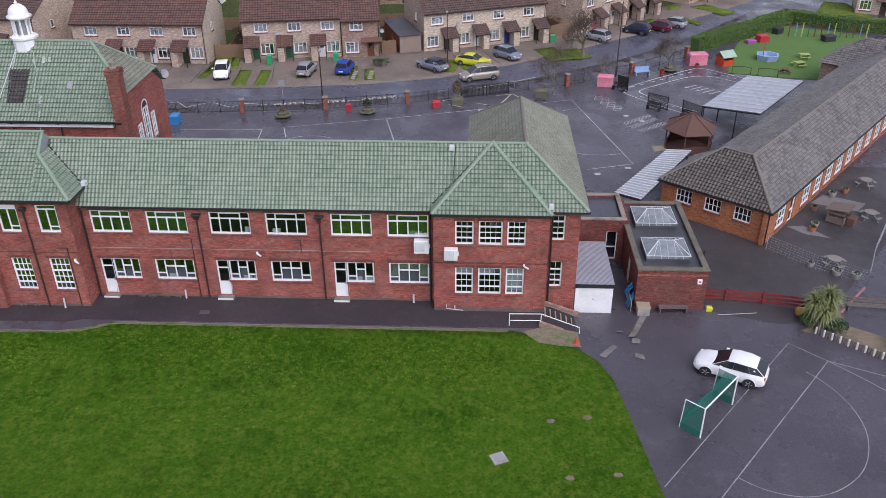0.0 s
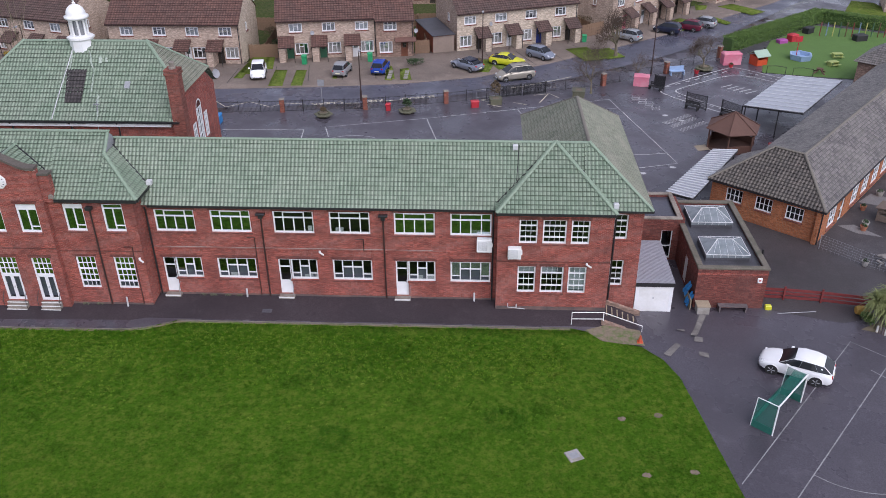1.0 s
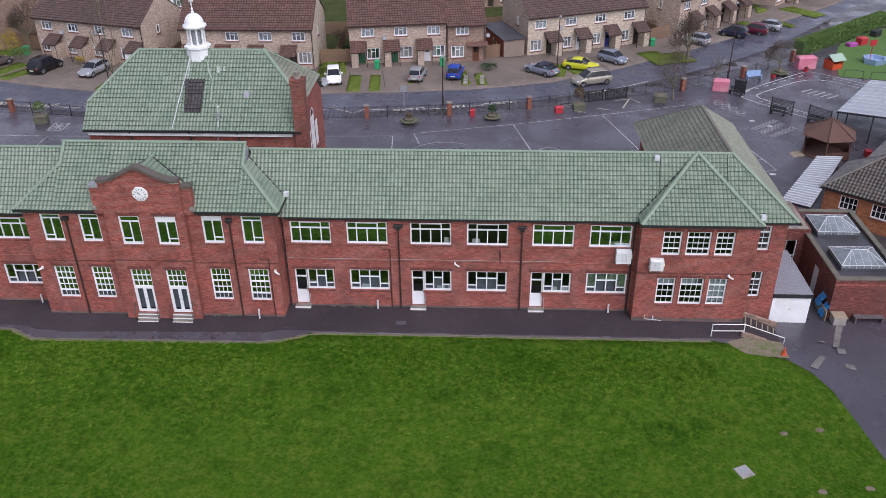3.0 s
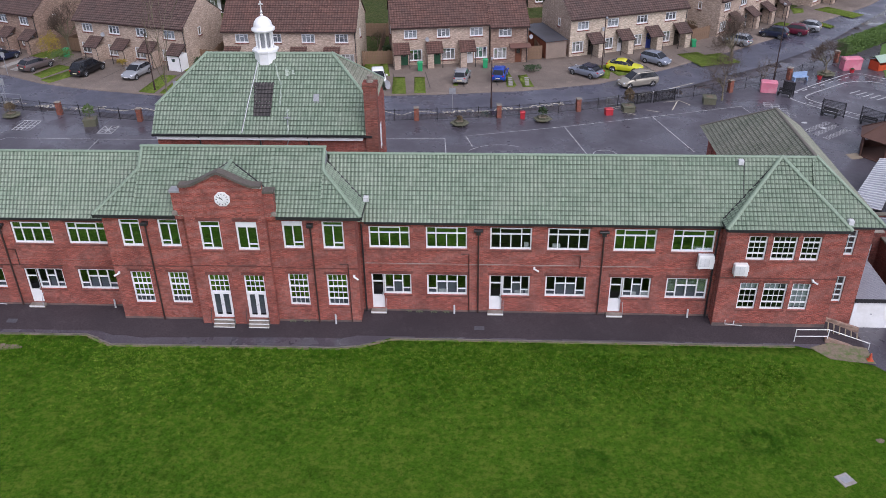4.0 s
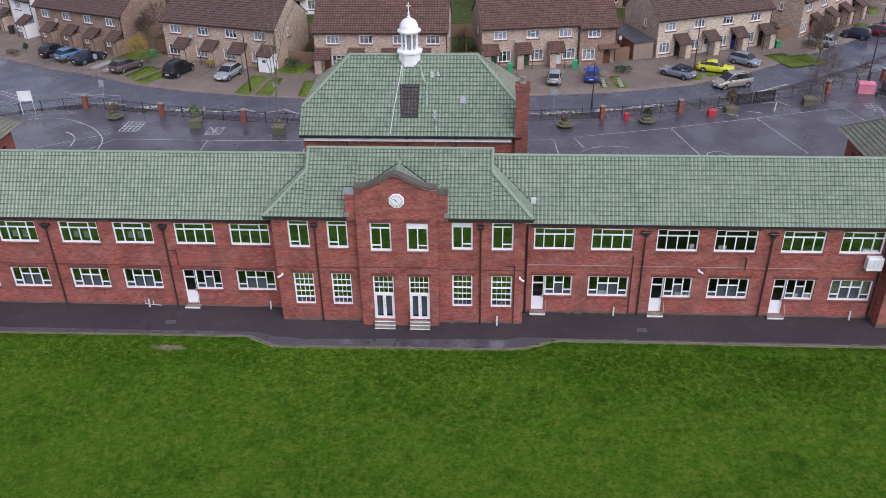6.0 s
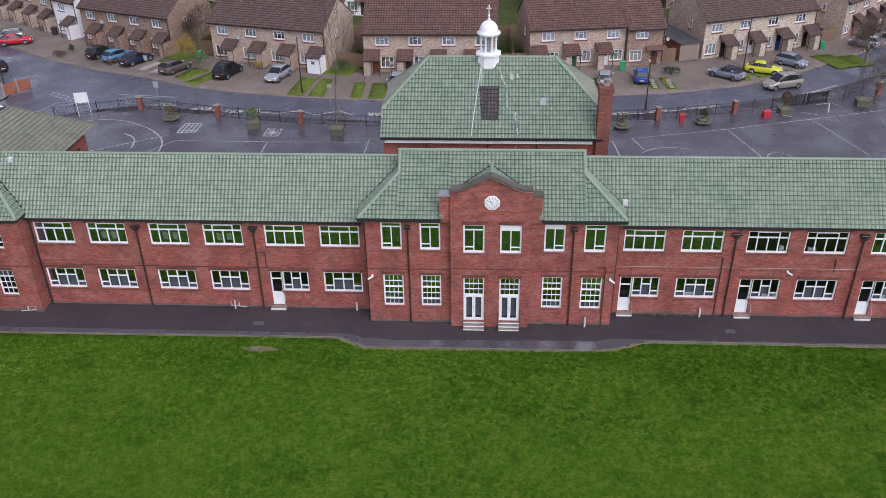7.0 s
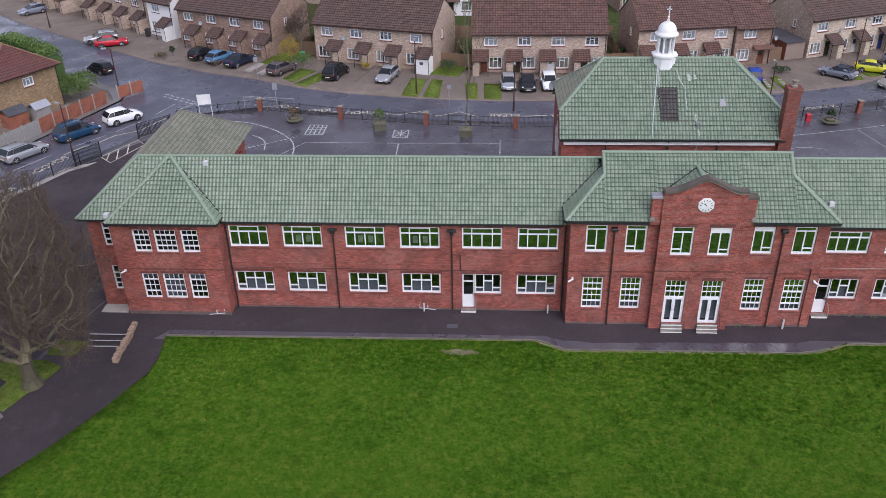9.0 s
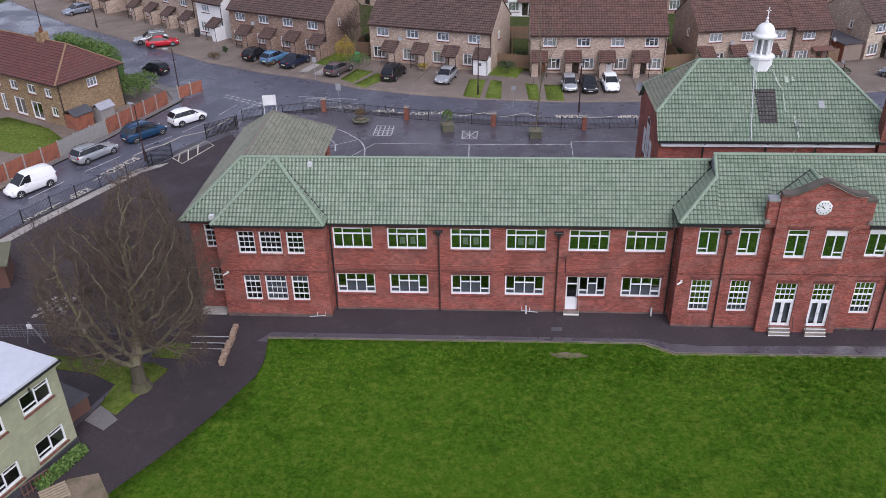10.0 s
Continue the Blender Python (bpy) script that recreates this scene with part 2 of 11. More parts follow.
FAINT_LINE = worn("faded_court_line", (0.34, 0.34, 0.35), (0.25, 0.25, 0.26), 14, 1.4, 0.7, bump=0.0, c3=(0.13, 0.125, 0.13))
CREAM_LINE = worn("worn_cream_paint", (0.62, 0.57, 0.46), (0.5, 0.46, 0.37), 14, 2.0, 0.7, bump=0.0, c3=(0.33, 0.3, 0.26))


# ---- mesh helpers ----
class Geo:
    def __init__(self):
        self.v, self.f, self.uv = [], [], None

    def add(self, verts, faces):
        o = len(self.v)
        self.v += [tuple(p) for p in verts]
        self.f += [tuple(i + o for i in q) for q in faces]
        return self

    def box(self, x0, x1, y0, y1, z0, z1):
        return self.add([(x0, y0, z0), (x1, y0, z0), (x1, y1, z0), (x0, y1, z0), (x0, y0, z1), (x1, y0, z1), (x1, y1, z1), (x0, y1, z1)],
                        [(0, 3, 2, 1), (4, 5, 6, 7), (0, 1, 5, 4), (1, 2, 6, 5), (2, 3, 7, 6), (3, 0, 4, 7)])

    def soft_box(self, x0, x1, y0, y1, z0, z1, b=0.03):
        """A box with its upper edges chamfered."""
        v = [(x0, y0, z0), (x1, y0, z0), (x1, y1, z0), (x0, y1, z0), (x0, y0, z1 - b), (x1, y0, z1 - b), (x1, y1, z1 - b), (x0, y1, z1 - b),
             (x0 + b, y0 + b, z1), (x1 - b, y0 + b, z1), (x1 - b, y1 - b, z1), (x0 + b, y1 - b, z1)]
        f = [(0, 3, 2, 1), (8, 9, 10, 11)]
        for i in range(4):
            j = (i + 1) % 4
            f += [(i, j, j + 4, i + 4), (i + 4, j + 4, j + 8, i + 8)]
        return self.add(v, f)

    def poly(self, pts):
        return self.add(pts, [tuple(range(len(pts)))])

    def prism(self, pts, z0, z1):
        n = len(pts)
        f = [tuple(range(n - 1, -1, -1)), tuple(range(n, 2 * n))] + [(i, (i + 1) % n, n + (i + 1) % n, n + i) for i in range(n)]
        return self.add([(x, y, z0) for x, y in pts] + [(x, y, z1) for x, y in pts], f)

    def slab(self, pts, t):
        """A flat polygon in space, given thickness t downwards."""
        n = len(pts)
        f = [tuple(range(n)), tuple(range(2 * n - 1, n - 1, -1))] + [((i + 1) % n, i, n + i, n + (i + 1) % n) for i in range(n)]
        return self.add(list(pts) + [(x, y, z - t) for x, y, z in pts], f)

    def tube(self, path, r, n=6, r1=None):
        path = [Vector(p) for p in path]
        r1 = r if r1 is None else r1
        rings = []
        for i, p in enumerate(path):
            d = (path[min(i + 1, len(path) - 1)] - path[max(i - 1, 0)]).normalized()
            a = d.cross(Vector((0.3, 0.2, 1) if abs(d.z) < 0.9 else (1, 0.1, 0))).normalized()
            b = d.cross(a)
            k = r + (r1 - r) * i / max(1, len(path) - 1)
            rings += [p + k * (math.cos(2 * math.pi * j / n) * a + math.sin(2 * math.pi * j / n) * b) for j in range(n)]
        f = []
        for i in range(len(path) - 1):
            f += [(i * n + j, i * n + (j + 1) % n, (i + 1) * n + (j + 1) % n, (i + 1) * n + j) for j in range(n)]
        f += [tuple(range(n - 1, -1, -1)), tuple(range((len(path) - 1) * n, len(path) * n))]
        return self.add(rings, f)

    def lathe(self, profile, c=(0, 0, 0), n=16, turn=0.0):
        v, f = [], []
        for r, z in profile:
            v += [(c[0] + r * math.cos(2 * math.pi * j / n + turn), c[1] + r * math.sin(2 * math.pi * j / n + turn), c[2] + z) for j in range(n)]
        for i in range(len(profile) - 1):
            f += [(i * n + j, i * n + (j + 1) % n, (i + 1) * n + (j + 1) % n, (i + 1) * n + j) for j in range(n)]
        f += [tuple(range(n - 1, -1, -1)), tuple(range((len(profile) - 1) * n, len(profile) * n))]
        return self.add(v, f)

    def mesh(self, name, material, smooth=False):
        me = bpy.data.meshes.new(name)
        me.from_pydata(self.v, [], self.f)
        if self.uv:
            layer = me.uv_layers.new(name="tiles")
            flat = [c for q in self.f for i in q for c in self.uv[i]]
            layer.data.foreach_set("uv", flat)
        me.materials.append(material)
        if smooth:
            me.polygons.foreach_set("use_smooth", [True] * len(me.polygons))
        me.update()
        return me


def part(name, geo, material, parent=None, label="", smooth=False, at=None):
    """Link a Geo, or a ready mesh, as one object under a thing or part."""
    ob = new(name, geo if isinstance(geo, bpy.types.Mesh) else geo.mesh(name, material, smooth))
    if parent is not None:
        ob.parent = parent
    if at is not None:
        ob.matrix_basis = at
    return tagged(ob, label)


def thing(name, label, category, at=None, group="", kind=""):
    ob = new(name)
    ob.empty_display_size = 0.3
    if at is not None:
        ob.matrix_basis = at
    return tagged(ob, label, category, group, kind)


def smooth_step(a, b, v):
    k = min(1.0, max(0.0, (v - a) / (b - a)))
    return k * k * (3 - 2 * k)


def zg(x, y):
    """Height of the ground."""
    front = 0.42 + 0.03 * min(0.0, max(y, -1.7)) + 0.194 * min(0.0, max(y + 1.7, -1.9)) + 0.03 * min(0.0, max(y + 3.6, -10.0))
    near = smooth_step(-3.2, -1.0, y)
    front += (-0.3 - front) * smooth_step(40.5 - 1.8 * near, 46.0 - 6.0 * near, x)
    rear = max(-0.2, min(0.75, 0.15 - 0.0095 * (x - 20.9)))
    return front + (rear - front) * smooth_step(3.0, 12.0, y)


def sheet(name, pts, lift, material, label, category, step=2.0, wall=0.0, kind="structure"):
    """A piece of ground that follows zg, raised by lift, with an optional skirt."""
    bm = bmesh.new()
    bm.faces.new([bm.verts.new((x, y, 0)) for x, y in pts])
    xs, ys = [p[0] for p in pts], [p[1] for p in pts]
    for axis, lo, hi in ((0, min(xs), max(xs)), (1, min(ys), max(ys))):
        c = math.ceil(max(lo, -70) / step) * step
        while c < min(hi, 100):
            co, no = ((c, 0, 0), (1, 0, 0)) if axis == 0 else ((0, c, 0), (0, 1, 0))
            bmesh.ops.bisect_plane(bm, geom=bm.verts[:] + bm.edges[:] + bm.faces[:], plane_co=co, plane_no=no)
            c += step
    bmesh.ops.recalc_face_normals(bm, faces=bm.faces)
    if bm.faces[:] and sum(f.normal.z for f in bm.faces) < 0:
        bmesh.ops.reverse_faces(bm, faces=bm.faces)
    for v in bm.verts:
        v.co.z = zg(v.co.x, v.co.y) + lift
    for f in bm.faces:
        f.smooth = True
    if wall:
        edges = [e for e in bm.edges if e.is_boundary]
        out = bmesh.ops.extrude_edge_only(bm, edges=edges)
        for v in out["geom"]:
            if isinstance(v, bmesh.types.BMVert):
                v.co.z -= wall
    me = bpy.data.meshes.new(name)
    bm.to_mesh(me)
    bm.free()
    me.materials.append(material)
    return tagged(new(name, me), label, category, "", kind)


def stripe(geo, pts, width, lift=0.03, closed=False):
    """A painted line along a plan polyline, laid on the ground."""
    P = [Vector((x, y)) for x, y in pts]
    if closed:
        P.append(P[0])
    fine = []
    for a, b in zip(P, P[1:]):
        k = max(1, int((b - a).length / 2.0))
        fine += [a.lerp(b, i / k) for i in range(k)]
    fine.append(P[-1])
    v = []
    for i, p in enumerate(fine):
        d = (fine[min(i + 1, len(fine) - 1)] - fine[max(0, i - 1)])
        d = d.normalized() if d.length > 1e-6 else Vector((1, 0))
        n = Vector((-d.y, d.x)) * width / 2
        for q in (p - n, p + n):
            v.append((q.x, q.y, zg(q.x, q.y) + lift))
    return geo.add(v, [(2 * i, 2 * i + 2, 2 * i + 3, 2 * i + 1) for i in range(len(fine) - 1)])


# ---- roofs and walls ----
def tiles(geo, a, b, c, d, width=0.245, course=0.30, wave=0.05, lip=0.05, segs=4):
    """Tile courses on a roof plane. a, b: ends of the eave; c, d: ends of the top edge above b and a."""
    a, b, c, d = (Vector(p) for p in (a, b, c, d))
    u = (b - a).normalized()
    nrm = (b - a).cross((d if (d - a).length > 0.05 else c) - a).normalized()
    if nrm.z < 0:
        nrm = -nrm
    up = nrm.cross(u)
    if up.z < 0:
        up = -up
    q = [((p - a).dot(u), (p - a).dot(up)) for p in (a, b, c, d)]
    top = max(q[2][1], q[3][1])
    rows = max(1, round(top / course))
    if geo.uv is None:
        geo.uv = []
    lo = min(p[0] for p in q)
    hi = max(p[0] for p in q)
    step = width / segs

    def span(v):
        k = v / top
        return q[0][0] + (q[3][0] - q[0][0]) * k, q[1][0] + (q[2][0] - q[1][0]) * k
    n0, n1 = math.floor(lo / step), math.ceil(hi / step)
    for r in range(rows):
        v0, v1 = top * r / rows, top * (r + 1) / rows
        (l0, r0), (l1, r1) = span(v0), span(v1)
        xs0 = [min(max(i * step, l0), r0) for i in range(n0, n1 + 1)]
        xs1 = [min(max(i * step, l1), r1) for i in range(n0, n1 + 1)]
        base = len(geo.v)
        for i, (x0, x1) in enumerate(zip(xs0, xs1)):
            h = wave * (0.5 + 0.5 * math.cos(2 * math.pi * (i + n0) / segs)) if segs > 1 else 0.0
            for x, v, k in ((x0, v0, 0.0), (x0, v0, lip + h), (x1, v1, h)):
                geo.v.append(tuple(a + u * x + up * v + nrm * k))
                geo.uv.append(((i + n0) / segs + 0.17, r + (0.9 if v == v1 else 0.1)))
        for i in range(len(xs0) - 1):
            if xs0[i + 1] - xs0[i] < 1e-5 and xs1[i + 1] - xs1[i] < 1e-5:
                continue
            p = base + 3 * i
            geo.f += [(p, p + 3, p + 4, p + 1), (p + 1, p + 4, p + 5, p + 2)]
    return geo


def ridge(geo, p0, p1, r=0.13, n=7):
    """Half-round ridge or hip tiles along an edge, each slightly proud of the next."""
    p0, p1 = Vector(p0), Vector(p1)
    k = max(1, round((p1 - p0).length / 0.45))
    d = (p1 - p0).normalized()
    side = d.cross(Vector((0, 0, 1))).normalized()
    top = side.cross(d)
    for i in range(k):
        a, b = p0.lerp(p1, i / k), p0.lerp(p1, (i + 1) / k)
        ring = [(math.cos(math.pi * j / (n - 1)), math.sin(math.pi * j / (n - 1))) for j in range(n)]
        v = [a + r * 0.95 * (x * side + y * 0.8 * top) for x, y in ring] + [b + r * (x * side + y * 0.8 * top) for x, y in ring]
        geo.add(v, [(j, j + 1, n + j + 1, n + j) for j in range(n - 1)] + [tuple(range(n - 1, -1, -1)), tuple(range(n, 2 * n))])
    return geo


def wall(geo, p0, p1, z0, z1, holes=(), thick=0.3, reveal=0.12):
    """An upright wall from p0 to p1 in plan (outer face on the right of the way), with real openings.
    holes: (u0, u1, low, high), u along the wall."""
    p0, p1 = Vector(p0), Vector(p1)
    L = (p1 - p0).length
    u = (p1 - p0).normalized()
    out = Vector((u.y, -u.x))
    us = sorted({0.0, L, *[h[0] for h in holes], *[h[1] for h in holes]})
    zs = sorted({z0, z1, *[h[2] for h in holes], *[h[3] for h in holes]})

    def P(s, z, depth):
        q = p0 + u * s - out * depth
        return (q.x, q.y, z)
    for i in range(len(us) - 1):
        for j in range(len(zs) - 1):
            um, zm = (us[i] + us[i + 1]) / 2, (zs[j] + zs[j + 1]) / 2
            if any(h[0] < um < h[1] and h[2] < zm < h[3] for h in holes):
                continue
            for dep, order in ((0.0, 1), (thick, -1)):
                q = [P(us[i], zs[j], dep), P(us[i + 1], zs[j], dep), P(us[i + 1], zs[j + 1], dep), P(us[i], zs[j + 1], dep)]
                geo.poly(q[::order])
    for a, b, lo, hi in holes:
        c = [(a, lo), (b, lo), (b, hi), (a, hi)]
        for k in range(4):
            (s0, y0), (s1, y1) = c[k], c[(k + 1) % 4]
            geo.poly([P(s1, y1, 0), P(s0, y0, 0), P(s0, y0, thick), P(s1, y1, thick)][::-1])
    for s0, y0, s1, y1 in ((0, z1, L, z1), (L - 0.004, z0, L - 0.004, z1), (0.004, z1, 0.004, z0)):
        geo.poly([P(s0, y0, 0), P(s1, y1, 0), P(s1, y1, thick), P(s0, y0, thick)])
    return geo


# ---- ground ----
KERB = [(-34.4, -3.1), (-9.7, -2.95), (-7.9, -3.78), (1.7, -3.72), (6.8, -3.7), (8.2, -3.45), (10.1, -2.8), (35.5, -2.8)]
EAST_EDGE = [(36.5, -3.05), (37.8, -3.8), (39.8, -4.4), (40.9, -5.6), (41.6, -7.2), (42.2, -10.85), (43.0, -16.4), (46, -30), (52, -79)]
WEST_EDGE = [(-34.1, -5.5), (-34.3, -7.0), (-35.9, -10.4), (-37.6, -13.4), (-39.6, -16.5), (-41.0, -19.5), (-45, -30), (-52, -79)]
FENCE = [(-46.0, 34.1), (-42.1, 35.8), (-37.9, 37.3), (-28.7, 35.1), (-19.6, 33.6), (-10.4, 33.0), (0.0, 33.9), (8.9, 35.0), (17.4, 36.2), (25.8, 38.4), (34.5, 41.6), (43.3, 45.1), (51.2, 49.8), (59.0, 56.6), (66, 64)]
NEAR_KERB = [(-60.5, 6.0), (-58.0, 12.0), (-51.8, 24.0), (-48.9, 29.5), (-46.8, 34.8), (-42.4, 37.0), (-38.0, 38.4), (-28.7, 36.6), (-19.6, 35.2), (-10.4, 34.6), (0.0, 35.6), (8.9, 36.7), (17.4, 38.2), (25.5, 40.6), (36.7, 45.2), (50.9, 55.5), (59.4, 63.3), (73.4, 79.8), (90, 100)]
FAR_KERB = [(80, 92), (74, 85), (66.4, 78.0), (56.6, 68.7), (48.1, 61.5), (37.5, 53.0), (29.0, 47.5), (20.2, 44.7), (10.5, 43.1), (3.0, 42.3), (-5.7, 41.4), (-12.0, 41.1), (-21.5, 41.7), (-29.0, 43.1), (-35.7, 45.0), (-41.0, 47.7), (-48.3, 50.4), (-56, 54.5), (-68, 62.5), (-84, 74), (-100, 88)]
CORNER_KERB = [(-100, 76), (-84, 63), (-70, 53.5), (-61, 47.5), (-56.5, 44.0), (-54.6, 40.5), (-56.0, 36.5), (-59.3, 27.5), (-62.6, 19.5), (-67, 8)]

ground = sheet("ground", [(-600, -500), (600, -500), (600, 700), (-600, 700)], -0.22, ROUGH, "grassy ground that reaches to the horizon", "ground", 4.0)
site = NEAR_KERB + [(100, 100), (110, -80), (-75, -80), (-67, 6)]
tarmac = sheet("pavement", site, 0.0, TARMAC, "damp dark tarmac of the school playgrounds", "tarmac", wall=0.2)
road = sheet("road", [(90, 100)] + [(100, 108)] + FAR_KERB + CORNER_KERB + [(-60.5, 6.0)] + NEAR_KERB[1:-1], -0.1, ROAD_TARMAC, "wet grey tarmac road with worn school markings", "road")
field = sheet("grass_field", KERB + EAST_EDGE + WEST_EDGE[::-1], 0.045, GRASS, "mown green school field with damp patches", "grass field", wall=0.1)
path = sheet("path", KERB + EAST_EDGE[:3] + [(39.9, 0.6), (-39.8, 0.6), (-44.5, -14.0), (-46, -19.5)] + WEST_EDGE[::-1][2:], 0.02, PATH_TARMAC, "wet dark tarmac path along the school wall", "path")
kerb = Geo()
for (x0, y0), (x1, y1) in zip(KERB, KERB[1:]):
    k = max(1, round(math.hypot(x1 - x0, y1 - y0) / 0.92))
    for i in range(k):
        s0, s1 = (i + 0.006) / k, (i + 0.994) / k
        a, b = (x0 + (x1 - x0) * s0, y0 + (y1 - y0) * s0), (x0 + (x1 - x0) * s1, y0 + (y1 - y0) * s1)
        h = zg(*a) + 0.085 + random.uniform(-0.006, 0.006)
        kerb.prism([(a[0], a[1] - 0.1), (b[0], b[1] - 0.1), (b[0], b[1] + 0.02), (a[0], a[1] + 0.02)], h - 0.12, h)
KERB_STONE = worn("damp_kerb_concrete", (0.13, 0.115, 0.1), (0.2, 0.18, 0.16), 9, 0.8, 0.9, bump=0.2, c3=(0.09, 0.09, 0.05))
tagged(part("kerb", kerb, KERB_STONE), "weathered concrete edging stones beside the grass", "kerb", kind="stuff")


# ---- windows ----
MESHES = {}


def lattice(rects, y0, y1):
    """One welded frame out of overlapping upright rectangles (x0, x1, z0, z1)."""
    geo, ids = Geo(), {}
    xs = sorted({round(v, 4) for r in rects for v in r[:2]})
    zs = sorted({round(v, 4) for r in rects for v in r[2:]})
    nx, nz = len(xs) - 1, len(zs) - 1
    solid = {(i, j) for i in range(nx) for j in range(nz)
             if any(r[0] < (xs[i] + xs[i + 1]) / 2 < r[1] and r[2] < (zs[j] + zs[j + 1]) / 2 < r[3] for r in rects)}

    def vert(i, j, back):
        if (i, j, back) not in ids:
            ids[(i, j, back)] = len(geo.v)
            geo.v.append((xs[i], y1 if back else y0, zs[j]))
        return ids[(i, j, back)]
    for i, j in solid:
        c = [(i, j), (i + 1, j), (i + 1, j + 1), (i, j + 1)]
        geo.f.append(tuple(vert(a, b, 0) for a, b in c))
        geo.f.append(tuple(vert(a, b, 1) for a, b in reversed(c)))
        for k, d in enumerate(((0, -1), (1, 0), (0, 1), (-1, 0))):
            if (i + d[0], j + d[1]) not in solid:
                p, q = c[k], c[(k + 1) % 4]
                geo.f.append((vert(*q, 0), vert(*p, 0), vert(*p, 1), vert(*q, 1)))
    return geo


def window(parent, at, w, h, vbars=(), hbars=(), cells=None, frame_w=0.075, bar=0.05, glass=None, sill=True, name="window", frame_mat=None, label="", backed=(), sill_mat=None):
    """A framed window; local x along it, local z up, outer face towards -y. vbars: (x, z0, z1); hbars: (z, x0, x1,
    thickness).
    backed: the cells with a slate-blue sheet close behind the glass, blinds in the pavilions, elsewhere a painted
    reflection."""
    glass, frame_mat = glass or GLASS, frame_mat or UPVC
    key = ("frame", round(w, 2), round(h, 2), tuple(vbars), tuple(hbars), frame_mat.name, frame_w)
    if key not in MESHES:
        f = frame_w
        rects = [(0, w, 0, f * 1.35), (0, w, h - f, h), (0, f, 0, h), (w - f, w, 0, h)]
        rects += [(x - bar / 2, x + bar / 2, z0, z1) for x, z0, z1 in vbars] + [(x0, x1, z - t / 2, z + t / 2) for z, x0, x1, t in hbars]
        MESHES[key] = lattice(rects, 0.0, 0.08).mesh(name, frame_mat)
    ob = part(name, MESHES[key], None, parent, label, at=at)
    for i, (x0, x1, z0, z1) in enumerate(cells or [(0.02, w - 0.02, 0.02, h - 0.02)]):
        kind = GLASS_DARK if i in backed else glass
        k2 = ("pane", round(x1 - x0, 2), round(z1 - z0, 2), kind.name)
        if k2 not in MESHES:
            MESHES[k2] = Geo().poly([(0, 0, 0), (x1 - x0, 0, 0), (x1 - x0, 0, z1 - z0), (0, 0, z1 - z0)]).mesh("pane", kind)
        p = part("pane", MESHES[k2], None, ob, at=pose(x0, 0.04, z0))
        p.visible_shadow = False
        if i in backed:
            k4 = ("backing", round(x1 - x0, 2), round(z1 - z0, 2))
            if k4 not in MESHES:
                MESHES[k4] = Geo().box(0.03, x1 - x0 - 0.03, 0.0, 0.02, 0.02, z1 - z0 - 0.02).mesh("backing", SLATE_BLUE)
            part("backing", MESHES[k4], None, ob, at=pose(x0, 0.2, z0))
    if sill:
        sill_mat = sill_mat or DARK_BRICK
        k3 = ("sill", round(w, 2), sill_mat.name)
        if k3 not in MESHES:
            MESHES[k3] = Geo().soft_box(-0.06, w + 0.06, -0.15, 0.06, -0.1, -0.005, 0.02).mesh("sill", sill_mat)
        part("sill", MESHES[k3], None, ob)
    return ob


def upper_window(parent, x, y, z, glass=None):
    w, h, t = 2.62, 1.6, 1.1
    cells = [(0.02, 0.64, 0.02, t), (0.64, 1.31, 0.02, t), (1.31, 1.98, 0.02, t), (1.98, w - 0.02, 0.02, t), (0.02, 0.64, t, h), (0.64, 1.98, t, h), (1.98, w - 0.02, t, h)]
    return window(parent, pose(x, y + 0.1, z), w, h, [(0.64, 0.07, h - 0.07), (1.31, 0.07, t), (1.98, 0.07, h - 0.07)],
                  [(t, 0.07, w - 0.07, 0.085), (h - 0.12, 0.66, 1.96, 0.055)], cells, glass=glass, frame_w=0.09, bar=0.07)


def lower_window(parent, x, y, z, glass=None):
    w, h = 2.62, 1.57
    cells = [(0.02, 0.64, 0.02, 0.45), (0.02, 0.64, 0.45, h), (0.64, 1.31, 0.02, 0.98), (0.64, 1.31, 0.98, h), (1.31, 1.98, 0.02, 0.98), (1.31, 1.98, 0.98, h), (1.98, w, 0.02, 0.45), (1.98, w - 0.02, 0.45, h)]
    return window(parent, pose(x, y + 0.1, z), w, h, [(0.64, 0.07, h - 0.07), (1.31, 0.07, h - 0.07), (1.98, 0.07, h - 0.07)],
                  [(0.45, 0.07, 0.64, 0.06), (0.45, 1.98, w - 0.07, 0.06), (0.98, 0.64, 1.98, 0.07)], cells, glass=glass, frame_w=0.1, bar=0.075, backed=(0, 2, 4, 6))


def side_window(parent, x, y, z, glass=None):
    """The shorter light beside a classroom door."""
    w, h = 1.8, 1.57
    cells = [(0.02, 0.62, 0.02, 0.45), (0.02, 0.62, 0.45, h), (0.62, 1.22, 0.02, 0.98), (0.62, 1.22, 0.98, h), (1.22, w - 0.02, 0.02, 0.45), (1.22, w - 0.02, 0.45, h)]
    return window(parent, pose(x, y + 0.1, z), w, h, [(0.62, 0.07, h - 0.07), (1.22, 0.07, h - 0.07)],
                  [(0.45, 0.07, 0.62, 0.06), (0.45, 1.22, w - 0.07, 0.06), (0.98, 0.62, 1.22, 0.07)], cells, glass=glass, frame_w=0.1, bar=0.075, backed=(0, 2, 4))


